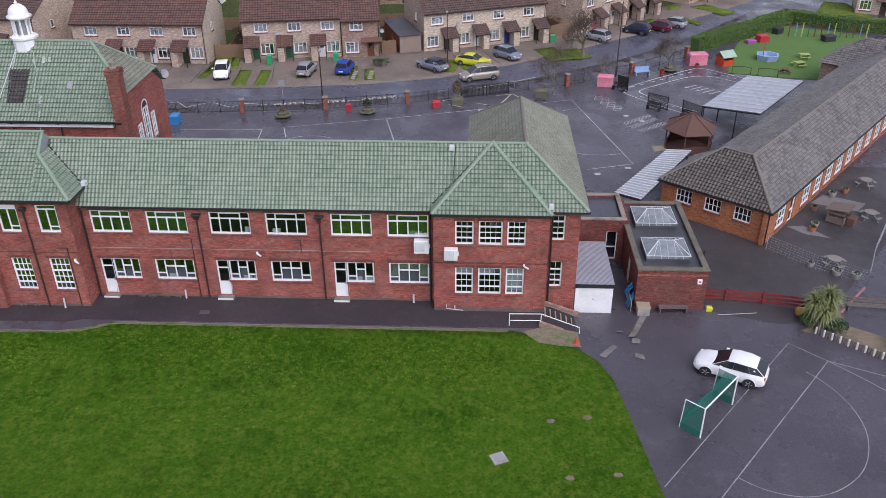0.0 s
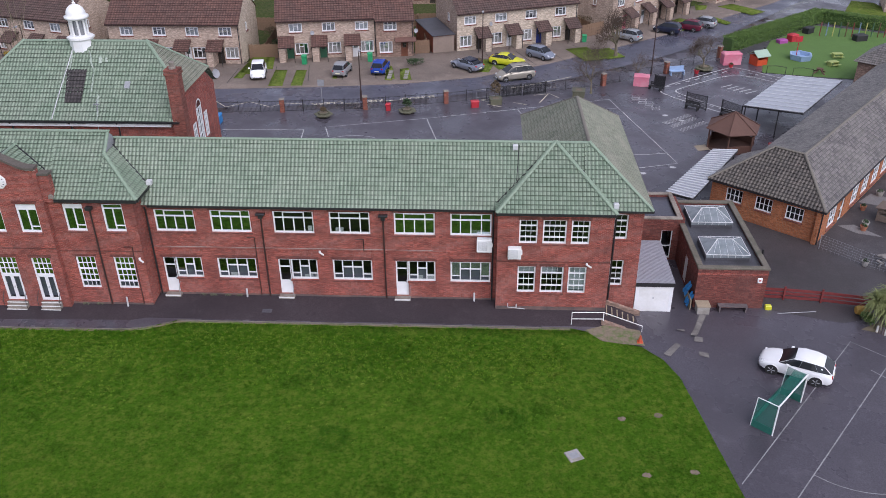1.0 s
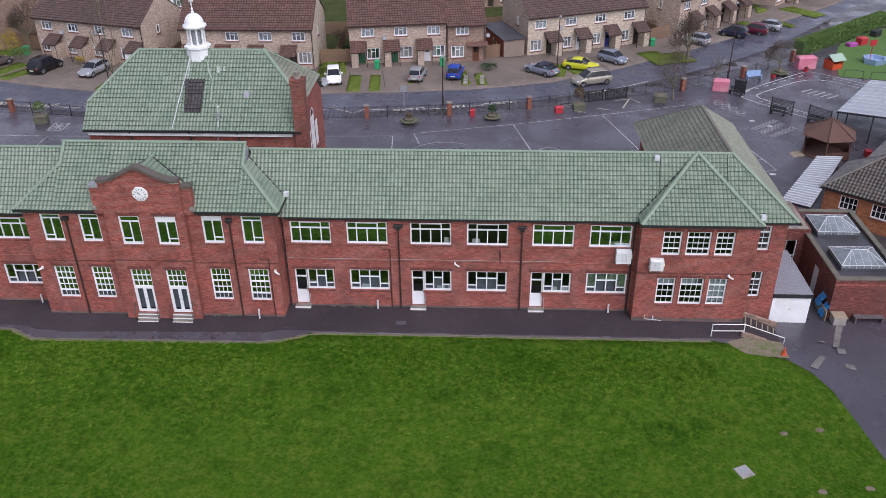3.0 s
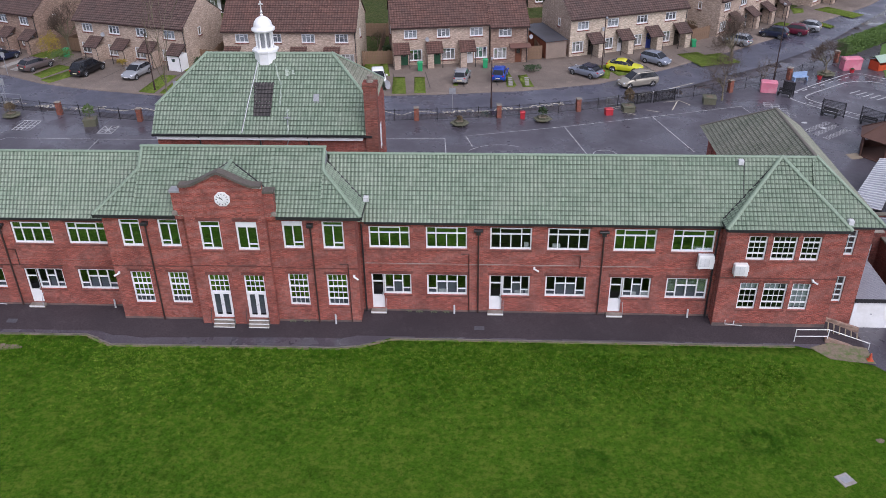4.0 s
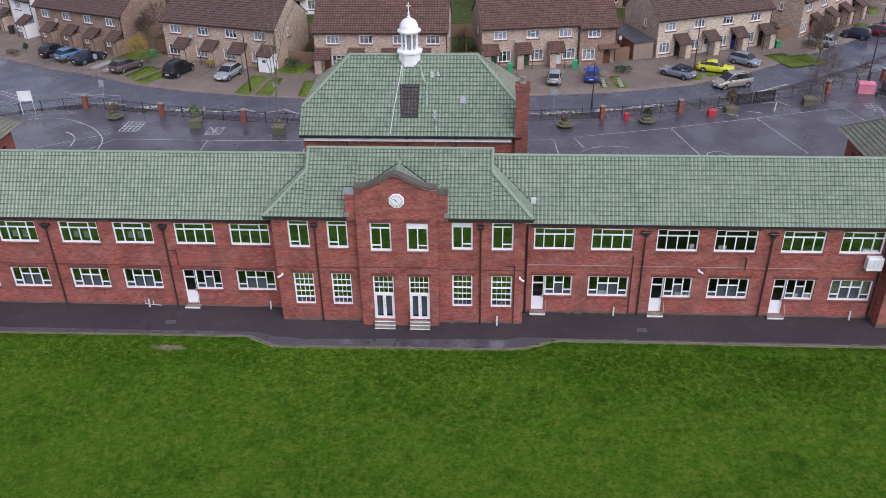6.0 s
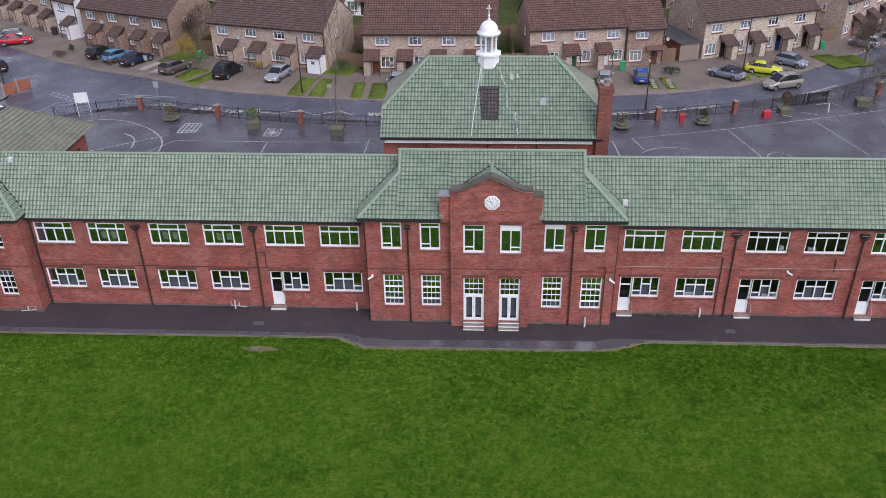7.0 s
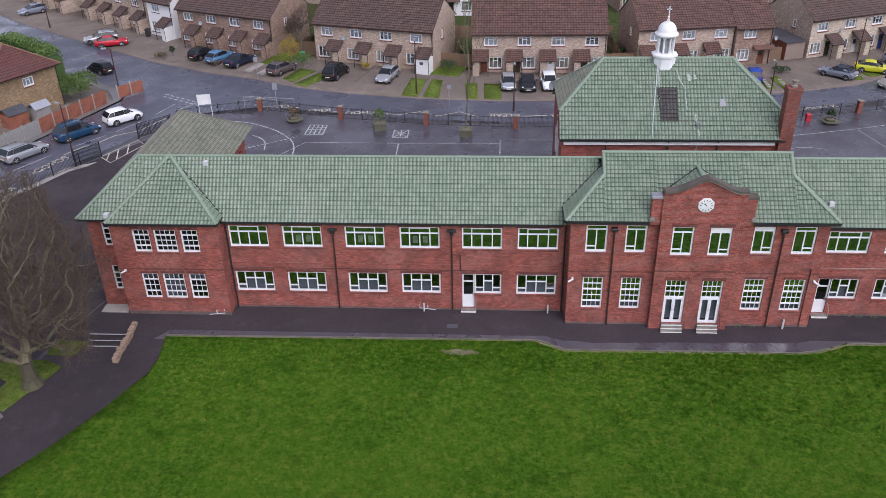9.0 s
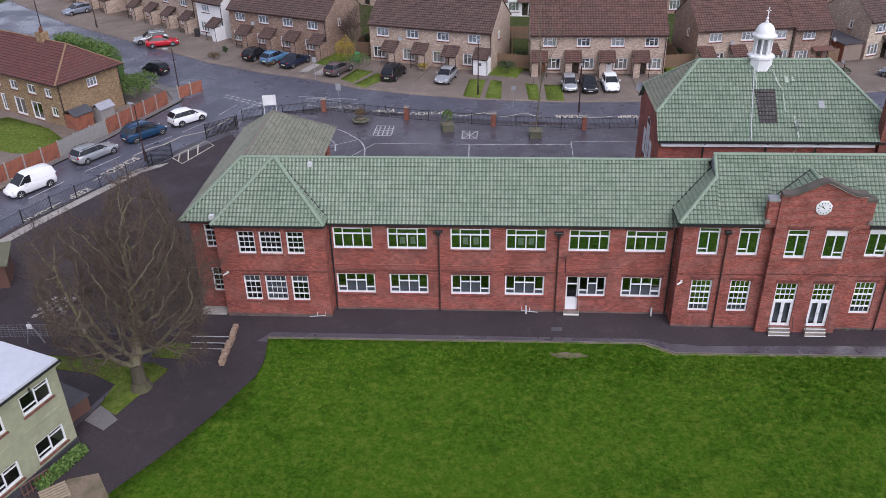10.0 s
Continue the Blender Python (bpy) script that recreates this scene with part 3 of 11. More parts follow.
def classroom_door(parent, x, y, z, top):
    w, leaf = 0.82, 2.02
    ob = window(parent, pose(x, y + 0.1, z), w, top - z, [], [(leaf + 0.03, 0, w, 0.08), (0.95, 0.1, w - 0.1, 0.1)],
                [(0.06, w - 0.06, 1.0, leaf), (0.06, w - 0.06, leaf, top - z)], glass=GLASS_DARK, frame_w=0.09, sill=False, name="door", label="white door with a glazed upper half")
    part("door_panel", Geo().box(0.08, w - 0.08, 0.02, 0.06, 0.05, 0.95).box(0.2, w - 0.2, 0.008, 0.03, 0.2, 0.8), UPVC, ob)
    part("door_handle", Geo().box(w - 0.17, w - 0.13, -0.04, 0.02, 0.98, 1.16), LEAD, ob)
    part("door_step", Geo().soft_box(-0.1, w + 0.12, -0.5, -0.1, -0.5, -0.02, 0.02), STONE, ob, "worn concrete step")
    part("step_nosing", Geo().box(-0.1, w + 0.12, -0.53, -0.503, -0.13, -0.03), WHITE_PAINT, ob, "white painted nosing")
    part("handrail", Geo().tube([(w + 0.1, -0.5, -0.1), (w + 0.1, -0.5, 0.42), (w + 0.1, -0.2, 0.78), (w + 0.1, 0.0, 0.78)], 0.02), LEAD, ob)
    return ob


def grid_window(parent, x, y, z, w, h, cols, thick=(), glass=None, backed=()):
    """Small-paned sash window; thick: heights of heavier rails, each taller part halved by a thin bar."""
    f = 0.09
    lim = [0.0] + sorted(thick) + [h]
    vb = [(f + (w - 2 * f) * (i + 1) / cols, 0.06, h - 0.06) for i in range(cols - 1)]
    hb = [(t, 0.04, w - 0.04, 0.09) for t in thick]
    hb += [((max(a, f) + min(b, h - f)) / 2, 0.06, w - 0.06, 0.026) for a, b in zip(lim, lim[1:]) if b - a > 0.7]
    cells = [(w * i / cols + (0.02 if i == 0 else 0), w * (i + 1) / cols - (0.02 if i == cols - 1 else 0), a + 0.01, b - 0.01) for a, b in zip(lim, lim[1:]) for i in range(cols)]
    return window(parent, pose(x, y + 0.1, z), w, h, vb, hb, cells, frame_w=f, bar=0.026, glass=glass, backed=backed)


def casement_pair(parent, x, y, z, vent_left, white_top=False, h=2.05, w=1.36):
    t = 1.62
    x0, x1 = (0.07, w / 2) if vent_left else (w / 2, w - 0.07)
    cells = [(0.02, w / 2, 0.02, t), (w / 2, w - 0.02, 0.02, t), (0.02, w - 0.02, t, h - 0.02)]
    ob = window(parent, pose(x, y + 0.1, z), w, h, [(w / 2, 0.07, t)], [(t, 0.07, w - 0.07, 0.07), (0.4, x0, x1, 0.06)], cells, frame_w=0.1, bar=0.07)
    if white_top:
        part("infill_panel", Geo().box(0.05, w - 0.05, -0.01, 0.05, t, h - 0.03), UPVC, ob, "white blanking panel")
    return ob


# ---- the school building ----
school = thing("school_building", "long two-storey red-brick school with a green tiled hipped roof", "school building")
X0 = 0.15
MAIN_EAVE, MAIN_RIDGE_Y, MAIN_RIDGE_Z = 7.2, 2.46, 10.72
bays = [8.52, 12.16, 16.24, 19.86, 24.02, 27.62]
Z_UP, Z_LOW = 5.23, 1.73


def facade(side):
    """One classroom range, from the central block out to the end pavilion."""
    g = Geo()
    holes, todo = [], []
    for i, b in enumerate(bays):
        xl = X0 + b if side > 0 else X0 - b - 2.62
        dark = side > 0 and i in (2, 3)
        holes.append((xl, xl + 2.62, Z_UP, Z_UP + 1.6))
        todo.append((upper_window, (xl, 0, Z_UP), GLASS_DARK if dark else GLASS))
        door = (side > 0 and i in (0, 2, 4)) or (side < 0 and i == 1)
        if door:
            holes += [(xl, xl + 0.82, 0.62, 3.3), (xl + 0.82, xl + 2.62, Z_LOW, 3.3)]
            todo += [(side_window, (xl + 0.82, 0, Z_LOW), GLASS_DARK if i > 0 else GLASS_MID), (classroom_door, (xl, 0, 0.62), 3.3)]
        else:
            holes.append((xl, xl + 2.62, Z_LOW, 3.3))
            todo.append((lower_window, (xl, 0, Z_LOW), GLASS_DARK if side > 0 and i == 3 else GLASS_MID))
    a, b = (X0 + 7.9, X0 + 30.8) if side > 0 else (X0 - 30.8, X0 - 7.9)
    wall(g, (a, 0), (b, 0), 0.0, MAIN_EAVE, [(h[0] - a, h[1] - a, h[2], h[3]) for h in holes])
    part("wall", g, RED_BRICK, school)
    band = Geo()
    band.box(a, b, -0.035, 0.0, 3.98, 4.06), band.box(a, b, -0.02, 0.0, 3.72, 3.80)
    part("string_course", band, RED_BRICK, school)
    for h in holes:
        if h[2] > 1.0:
            left = 0.92 if h[1] - h[0] < 2.0 else 0.1
            part("lintel", Geo().box(h[0] - left, h[1] + 0.1, -0.006, 0.03, h[3] + 0.003, h[3] + 0.22), DARK_BRICK, school)
    part("plinth", Geo().box(a, b, -0.03, -0.003, 0.0, 0.56), PLINTH, school, "dark weathered cement plinth")
    for fn, pos, extra in todo:
        fn(school, *pos, extra)
    return a, b


for side in (1, -1):
    facade(side)

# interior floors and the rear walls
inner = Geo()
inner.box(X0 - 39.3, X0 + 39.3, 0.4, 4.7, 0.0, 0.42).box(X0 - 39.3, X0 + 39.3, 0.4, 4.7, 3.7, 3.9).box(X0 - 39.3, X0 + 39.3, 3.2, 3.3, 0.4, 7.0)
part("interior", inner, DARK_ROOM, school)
rear = Geo()
wall(rear, (X0 + 32.7, 5.0), (X0 - 32.7, 5.0), 0.0, MAIN_EAVE)
part("wall", rear, RED_BRICK, school)

# main roof
eave_y = -0.16
for x0, x1 in ((X0 + 6.0, X0 + 36.3), (X0 - 36.3, X0 - 6.0)):
    g = Geo()
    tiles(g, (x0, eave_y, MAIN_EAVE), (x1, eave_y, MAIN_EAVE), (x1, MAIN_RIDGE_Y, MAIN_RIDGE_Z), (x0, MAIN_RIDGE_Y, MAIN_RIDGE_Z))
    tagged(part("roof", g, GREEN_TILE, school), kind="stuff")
g = Geo()
tiles(g, (X0 + 36, 5.42, MAIN_EAVE), (X0 - 36, 5.42, MAIN_EAVE), (X0 - 36, MAIN_RIDGE_Y, MAIN_RIDGE_Z), (X0 + 36, MAIN_RIDGE_Y, MAIN_RIDGE_Z), segs=1)
tagged(part("roof", g, GREEN_TILE, school), kind="stuff")
g = Geo()
ridge(g, (X0 - 36.3, MAIN_RIDGE_Y, MAIN_RIDGE_Z), (X0 + 36.3, MAIN_RIDGE_Y, MAIN_RIDGE_Z))
tagged(part("ridge_tiles", g, RIDGE_GREEN, school), kind="stuff")
for x0, x1 in ((X0 + 8.3, X0 + 30.6), (X0 - 30.6, X0 - 8.3)):
    part("gutter", Geo().box(x0, x1, eave_y - 0.12, eave_y + 0.01, MAIN_EAVE - 0.1, MAIN_EAVE + 0.03), BLACK_PAINT, school)
    part("soffit", Geo().box(x0, x1, eave_y + 0.02, -0.003, MAIN_EAVE - 0.09, MAIN_EAVE - 0.02), BLACK_PAINT, school)

# end pavilions and wings
for s in (1, -1):
    def mx(x):
        return X0 + s * x

    def span(a, b):
        return (mx(a), mx(b)) if s > 0 else (mx(b), mx(a))
    xa, xb = span(30.6, 37.75)
    ya = -1.0
    wins = [(31.95, 1.15, 3), (33.42, 1.47, 4), (35.18, 1.15, 3)]
    holes, spots = [], []
    for b0, w, cols in wins:
        xl = mx(b0) if s > 0 else mx(b0 + w)
        for z, h in ((5.31, 1.69), (1.68, 1.98)):
            holes.append((xl - xa, xl - xa + w, z, z + h))
            spots.append((xl, z, w, h, cols))
    part("wall", wall(Geo(), (xa, ya), (xb, ya), 0.0, 7.36, holes), RED_BRICK, school)
    part("wall", wall(Geo(), (xa, 0.25), (xa, ya + 0.003), 0.0, 7.36), RED_BRICK, school)
    part("wall", wall(Geo(), (xb, ya + 0.003), (xb, 0.25), 0.0, 7.36), RED_BRICK, school)
    last = max(q[0] for q in spots)
    for xl, z, w, h, cols in spots:
        # blinds behind the top lights downstairs, and drawn right down in one window of each pavilion
        drawn = z < 3 and (cols == 4 if s < 0 else xl == last)
        blind = range(3 * cols) if drawn else range(2 * cols, 3 * cols) if z < 3 else ()
        grid_window(school, xl, ya, z, w, h, cols, (h * 0.27, h * 0.74), GLASS_DARK, blind)
    for h in holes:
        part("lintel", Geo().box(xa + h[0] - 0.08, xa + h[1] + 0.08, ya - 0.006, ya + 0.03, h[3], h[3] + 0.2), DARK_BRICK, school)
    part("string_course", Geo().box(xa, xb, ya - 0.03, ya, 3.98, 4.06), DARK_BRICK, school)
    part("plinth", Geo().box(xa, xb, ya - 0.03, ya - 0.003, 0.0, 0.62), PLINTH, school)
    # set-back wing front with its two narrow windows, and the outer side wall
    a, b = span(37.75, 39.75)
    xl = mx(37.95) if s > 0 else mx(38.82)
    hs = [(xl - a, xl - a + 0.87, 5.17, 6.95), (xl - a, xl - a + 0.87, 1.7, 3.63)]
    runs = [((a, 0), (b, 0), hs)]
    if s > 0:
        runs += [((b, 0.003), (b, 14.6), [(2.2, 3.1, 5.2, 6.9)]), ((b, 14.6), (mx(33.0), 14.6), []), ((mx(33.0), 14.6), (mx(33.0), 5.0), [(1.2, 2.5, 4.6, 6.4), (4.6, 5.9, 4.6, 6.4)])]
    else:
        runs += [((mx(33.0), 5.0), (mx(33.0), 14.6), [(3.7, 5.0, 4.6, 6.4), (7.1, 8.4, 4.6, 6.4)]), ((mx(33.0), 14.6), (a, 14.6), []), ((a, 14.6), (a, 0.003), [])]
    for p, q, hh in runs:
        part("wall", wall(Geo(), p, q, -0.3, 7.36, hh), RED_BRICK, school)
    for yy in (12.1, 8.7):
        window(school, pose(mx(33.0) + s * 0.1, yy + s * 0.65, 4.6, 0, 0, -s * 90), 1.3, 1.8, [(0.65, 0.06, 1.74)], [(1.2, 0.06, 1.24, 0.06)], glass=GLASS_DARK)
    for q in hs:
        grid_window(school, xl, 0, q[2], 0.87, q[3] - q[2], 2, (0.48, 1.3), GLASS_DARK)
    # wing roof: hipped at both ends, ridge across the main range
    rx, z0, zr = mx(36.28), 7.36, MAIN_RIDGE_Z + 0.03
    o, i = mx(40.2), mx(32.6)
    inner_e, outer_e = [(i, -0.34, z0), (i, 16.0, z0)], [(o, -0.34, z0), (o, 16.0, z0)]
    g = Geo()
    if s > 0:
        tiles(g, (o, -0.34, z0), (o, 16.0, z0), (rx, 10.8, zr), (rx, MAIN_RIDGE_Y, zr), segs=4, wave=0.045)
        tiles(g, (i, 16.0, z0), (i, MAIN_RIDGE_Y, z0), (rx, MAIN_RIDGE_Y, zr), (rx, 10.8, zr), segs=4, wave=0.045)
        tiles(g, (o, 16.0, z0), (i, 16.0, z0), (rx, 10.8, zr), (rx, 10.8, zr), segs=4, wave=0.045)
    else:
        tiles(g, (o, 16.0, z0), (o, -0.34, z0), (rx, MAIN_RIDGE_Y, zr), (rx, 10.8, zr), segs=4, wave=0.045)
        tiles(g, (i, MAIN_RIDGE_Y, z0), (i, 16.0, z0), (rx, 10.8, zr), (rx, MAIN_RIDGE_Y, zr), segs=4, wave=0.045)
        tiles(g, (i, 16.0, z0), (o, 16.0, z0), (rx, 10.8, zr), (rx, 10.8, zr), segs=4, wave=0.045)
    tagged(part("roof", g, GREY_GREEN_TILE, school, "weathered grey-green tiles"), kind="stuff")
    g = Geo()
    if s > 0:
        tiles(g, (mx(36.0), -0.34, z0 - 0.02), (o, -0.34, z0 - 0.02), (rx, MAIN_RIDGE_Y, zr), (mx(36.0), MAIN_RIDGE_Y, zr))
    else:
        tiles(g, (o, -0.34, z0 - 0.02), (mx(36.0), -0.34, z0 - 0.02), (mx(36.0), MAIN_RIDGE_Y, zr), (rx, MAIN_RIDGE_Y, zr))
    # pavilion roof: hipped gable over the projecting front
    pl, pr = span(30.5, 37.88)
    ax = (pl + pr) / 2
    apex = (ax, MAIN_RIDGE_Y, MAIN_RIDGE_Z + 0.02)
    fy, fz = -1.17, 7.5
    tiles(g, (pl, fy, fz), (pr, fy, fz), apex, apex)
    tiles(g, (pr, fy, fz), (pr, MAIN_RIDGE_Y, fz), apex, apex)
    tiles(g, (pl, MAIN_RIDGE_Y, fz), (pl, fy, fz), apex, apex)
    tagged(part("roof", g, GREEN_TILE, school), kind="stuff")
    g = Geo()
    for p in ((pl, fy, fz), (pr, fy, fz)):
        ridge(g, (p[0], p[1], p[2] + 0.03), (apex[0], apex[1], apex[2] + 0.05), 0.145)
    ridge(g, (o, -0.34, z0 + 0.03), (rx, MAIN_RIDGE_Y, zr + 0.05), 0.13)
    tagged(part("hip_tiles", g, RIDGE_GREEN, school), kind="stuff")
    g = Geo()
    ridge(g, (rx, MAIN_RIDGE_Y, zr), (rx, 10.8, zr), 0.13), ridge(g, (o, 16.0, z0), (rx, 10.8, zr), 0.12), ridge(g, (i, 16.0, z0), (rx, 10.8, zr), 0.12)
    tagged(part("hip_tiles", g, RIDGE_GREY, school), kind="stuff")
    # lead valleys where pavilion roof meets range and wing, shadow line painted black
    for vx, vy in ((pl, eave_y + (fz - MAIN_EAVE) / 1.34), (pr, eave_y + (fz - MAIN_EAVE) / 1.34)):
        part("valley", Geo().tube([(vx, vy, fz + 0.05), (apex[0], apex[1] - 0.04, apex[2] + 0.03)], 0.065, 6), BLACK_PAINT, school, "dark lead-lined valley")
    for vx in (pl, pr):
        part("gutter", Geo().box(vx - 0.05, vx + 0.05, fy, eave_y + 0.1, fz - 0.11, fz + 0.01), BLACK_PAINT, school)
    part("gutter", Geo().box(pl, pr, fy - 0.11, fy + 0.02, fz - 0.11, fz + 0.03), BLACK_PAINT, school)
    part("soffit", Geo().box(pl, pr, fy + 0.03, ya - 0.003, fz - 0.16, fz - 0.06), BLACK_PAINT, school)
    oo, ii = (o - 0.02, o + 0.09) if s > 0 else (o - 0.09, o + 0.02)
    part("gutter", Geo().box(oo, ii, -0.34, 16.0, z0 - 0.12, z0 + 0.01), BLACK_PAINT, school)
    e0, e1 = (pr, o) if s > 0 else (o, pl)
    part("gutter", Geo().box(e0, e1, -0.44, -0.33, z0 - 0.1, z0 + 0.02), BLACK_PAINT, school)
    part("soffit", Geo().box(e0, e1, -0.32, -0.003, z0 - 0.1, z0 - 0.03), BLACK_PAINT, school)

# central block
CY, BY = -1.3, -1.72
CE = 8.12
g = Geo()
cols = [(-6.93, 1.33), (-4.46, 1.3), (3.35, 1.3), (5.84, 1.34)]
holes = []
for c, w in cols:
    holes += [(X0 + c, X0 + c + w, 5.86, 7.82), (X0 + c, X0 + c + w, 1.6, 4.0)]
wl, wr = X0 - 7.9, X0 + 7.9
bl, br = X0 - 2.5, X0 + 2.5
part("wall", wall(Geo(), (wl, CY), (bl, CY), 0.0, CE, [(a - wl, b - wl, c, d) for a, b, c, d in holes if b < bl]), RED_BRICK, school)
part("wall", wall(Geo(), (br, CY), (wr, CY), 0.0, CE, [(a - br, b - br, c, d) for a, b, c, d in holes if a > br]), RED_BRICK, school)
part("wall", wall(Geo(), (wl, 0.6), (wl, CY + 0.003), 0.0, CE), RED_BRICK, school)
part("wall", wall(Geo(), (wr, CY + 0.003), (wr, 0.6), 0.0, CE), RED_BRICK, school)
for k, (c, w) in enumerate(cols):
    casement_pair(school, X0 + c, CY, 5.86, k in (0, 1), k == 2, 1.96, w)
    grid_window(school, X0 + c, CY, 1.6, w, 2.4, 4, (0.53, 1.43), GLASS_GRID, (0, 1, 2, 3))
for a, b, c, d in holes:
    part("lintel", Geo().box(a - 0.12, b + 0.12, CY - 0.006, CY + 0.03, d, d + 0.2), DARK_BRICK, school)
for a, b in ((wl, bl), (br, wr)):
    part("string_course", Geo().box(a, b, CY - 0.03, CY, 4.4, 4.48), DARK_BRICK, school)
    part("plinth", Geo().box(a, b, CY - 0.03, CY - 0.003, 0.0, 0.5), PLINTH, school)

# gabled clock bay
DARK_STONE = worn("dark_weathered_coping", (0.085, 0.072, 0.062), (0.13, 0.11, 0.095), 9, 1.0, 0.85, bump=0.2, c3=(0.06, 0.06, 0.045))
bay_holes = [(0.8, 2.12, 5.93, 7.96), (3.09, 4.42, 5.93, 7.96), (0.8, 2.13, 0.8, 4.1), (3.11, 4.41, 0.8, 4.1)]
g = Geo()
part("wall", wall(Geo(), (bl, BY), (br, BY), 0.0, 8.4, bay_holes), RED_BRICK, school)
part("wall", wall(Geo(), (bl, CY + 0.3), (bl, BY + 0.003), 0.0, 8.4), RED_BRICK, school)
part("wall", wall(Geo(), (br, BY + 0.003), (br, CY + 0.3), 0.0, 8.4), RED_BRICK, school)
half = [(2.5, 10.3), (2.0, 10.31), (1.7, 10.38), (1.35, 10.53), (0.75, 10.84), (0.3, 11.07)]
out = [(bl, 8.4), (br, 8.4)] + [(X0 + x, z) for x, z in half] + [(X0, 11.17)] + [(X0 - x, z) for x, z in reversed(half)]
n = len(out)
g.add([(x, BY, z) for x, z in out] + [(x, BY + 0.36, z) for x, z in out], [tuple(range(n)), tuple(range(2 * n - 1, n - 1, -1))] + [((i + 1) % n, i, n + i, n + (i + 1) % n) for i in range(n)])
for x0, x1 in ((bl - 0.62, bl), (br, br + 0.62)):
    g.box(x0, x1, BY + 0.12, BY + 0.6, 8.05, 9.85)
part("gable_wall", g, RED_BRICK, school)
top = [(x, z) for x, z in out[2:]]
for (xa, za), (xb, zb) in zip(top, top[1:]):
    part("coping", Geo().add([(xa, BY - 0.16, za), (xb, BY - 0.16, zb), (xb, BY + 0.46, zb), (xa, BY + 0.46, za), (xa, BY - 0.16, za + 0.17), (xb, BY - 0.16, zb + 0.17), (xb, BY + 0.46, zb + 0.17), (xa, BY + 0.46, za + 0.17)],
          [(0, 3, 2, 1), (4, 5, 6, 7), (0, 1, 5, 4), (1, 2, 6, 5), (2, 3, 7, 6), (3, 0, 4, 7)]), DARK_STONE, school)
for x0, x1, m in ((bl - 0.68, bl - 0.003, LEAD), (br + 0.003, br + 0.68, DARK_STONE)):
    part("coping", Geo().soft_box(x0, x1, BY + 0.05, BY + 0.68, 9.85, 10.03, 0.03), m, school)
# white verge strip under the coping, and the pale kneelers at the ends of the eaves
for (xa, za), (xb, zb) in zip(top[:6], top[1:7]):
    part("verge_strip", Geo().add([(xa, BY - 0.05, za - 0.07), (xb, BY - 0.05, zb - 0.07), (xb, BY - 0.003, zb - 0.07), (xa, BY - 0.003, za - 0.07), (xa, BY - 0.05, za - 0.003), (xb, BY - 0.05, zb - 0.003), (xb, BY - 0.003, zb - 0.003), (xa, BY - 0.003, za - 0.003)],
          [(0, 3, 2, 1), (4, 5, 6, 7), (0, 1, 5, 4), (1, 2, 6, 5), (2, 3, 7, 6), (3, 0, 4, 7)]), WHITE_PAINT, school)
for x0, x1 in ((bl - 0.7, bl - 0.4), (br + 0.4, br + 0.7)):
    part("kneeler", Geo().soft_box(x0, x1, BY + 0.0, BY + 0.117, 8.36, 8.64, 0.09), STONE, school, "pale stone kneeler at the eave")
for a, b, c, d in bay_holes[:2]:
    casement_pair(school, bl + a, BY, c, a < 1, a > 1, d - c, b - a)
for a, b, lo, hi in ((0.68, 2.24, 7.96, 8.2), (2.97, 4.54, 7.96, 8.2), (0.68, 2.25, 4.1, 4.34), (2.99, 4.53, 4.1, 4.34)):
    part("lintel", Geo().box(bl + a, bl + b, BY - 0.02, BY + 0.03, lo, hi), DARK_BRICK, school)
part("string_course", Geo().box(bl, br, BY - 0.03, BY, 4.75, 4.84), DARK_BRICK, school)
for a, b, c, d in bay_holes[2:]:
    w = b - a
    cells = [(0.05, w / 2, 0.2, 1.9), (w / 2, w - 0.05, 0.2, 1.9), (0.05, w / 2, 2.0, 3.3), (w / 2, w - 0.05, 2.0, 3.3)]
    ob = window(school, pose(bl + a, BY + 0.1, c), w, d - c, [(w / 4 + 0.04, 2.0, 3.3), (w / 2, 2.0, 3.3), (w * 3 / 4 - 0.04, 2.0, 3.3)], [(1.95, 0, w, 0.12), (2.41, 0.08, w - 0.08, 0.028), (2.81, 0.08, w - 0.08, 0.028)], cells, frame_w=0.08, bar=0.028, backed=(0, 1), sill=False, name="double_door", label="white glazed double doors under a small-paned fanlight", glass=GLASS_GRID)
    for x0, x1 in ((0.083, w / 2 - 0.005), (w / 2 + 0.005, w - 0.083)):
        leaf = part("door_leaf", lattice([(x0, x1, 0.02, 0.2), (x0, x1, 1.8, 1.888), (x0, x0 + 0.1, 0.02, 1.888), (x1 - 0.1, x1, 0.02, 1.888)], -0.01, 0.035), UPVC, ob)
        hx = x1 - 0.05 if x0 < 0.2 else x0 + 0.05
        part("door_handle", Geo().box(hx - 0.015, hx + 0.015, -0.05, -0.011, 0.94, 1.08), GRILLE, leaf)
    st = Geo()
    for k in range(3):
        st.soft_box(-0.02, w + 0.02, -0.22 - 0.13 * k, -0.1, -0.24 - 0.2 * k - 0.3 * (k == 2), -0.03 - 0.2 * k, 0.015)
        part("step_nosing", Geo().box(-0.02, w + 0.02, -0.25 - 0.13 * k, -0.223 - 0.13 * k, -0.11 - 0.2 * k, -0.05 - 0.2 * k), WHITE_PAINT, ob, "white painted nosing")
    part("door_steps", st, STONE, ob, "worn grey concrete steps")
    rails = Geo()
    for x in (-0.08, w + 0.08):
        rails.tube([(x, -0.5, -0.6), (x, -0.5, 0.25), (x, -0.1, 0.8)], 0.018)
    part("handrail", rails, BLACK_PAINT, ob)

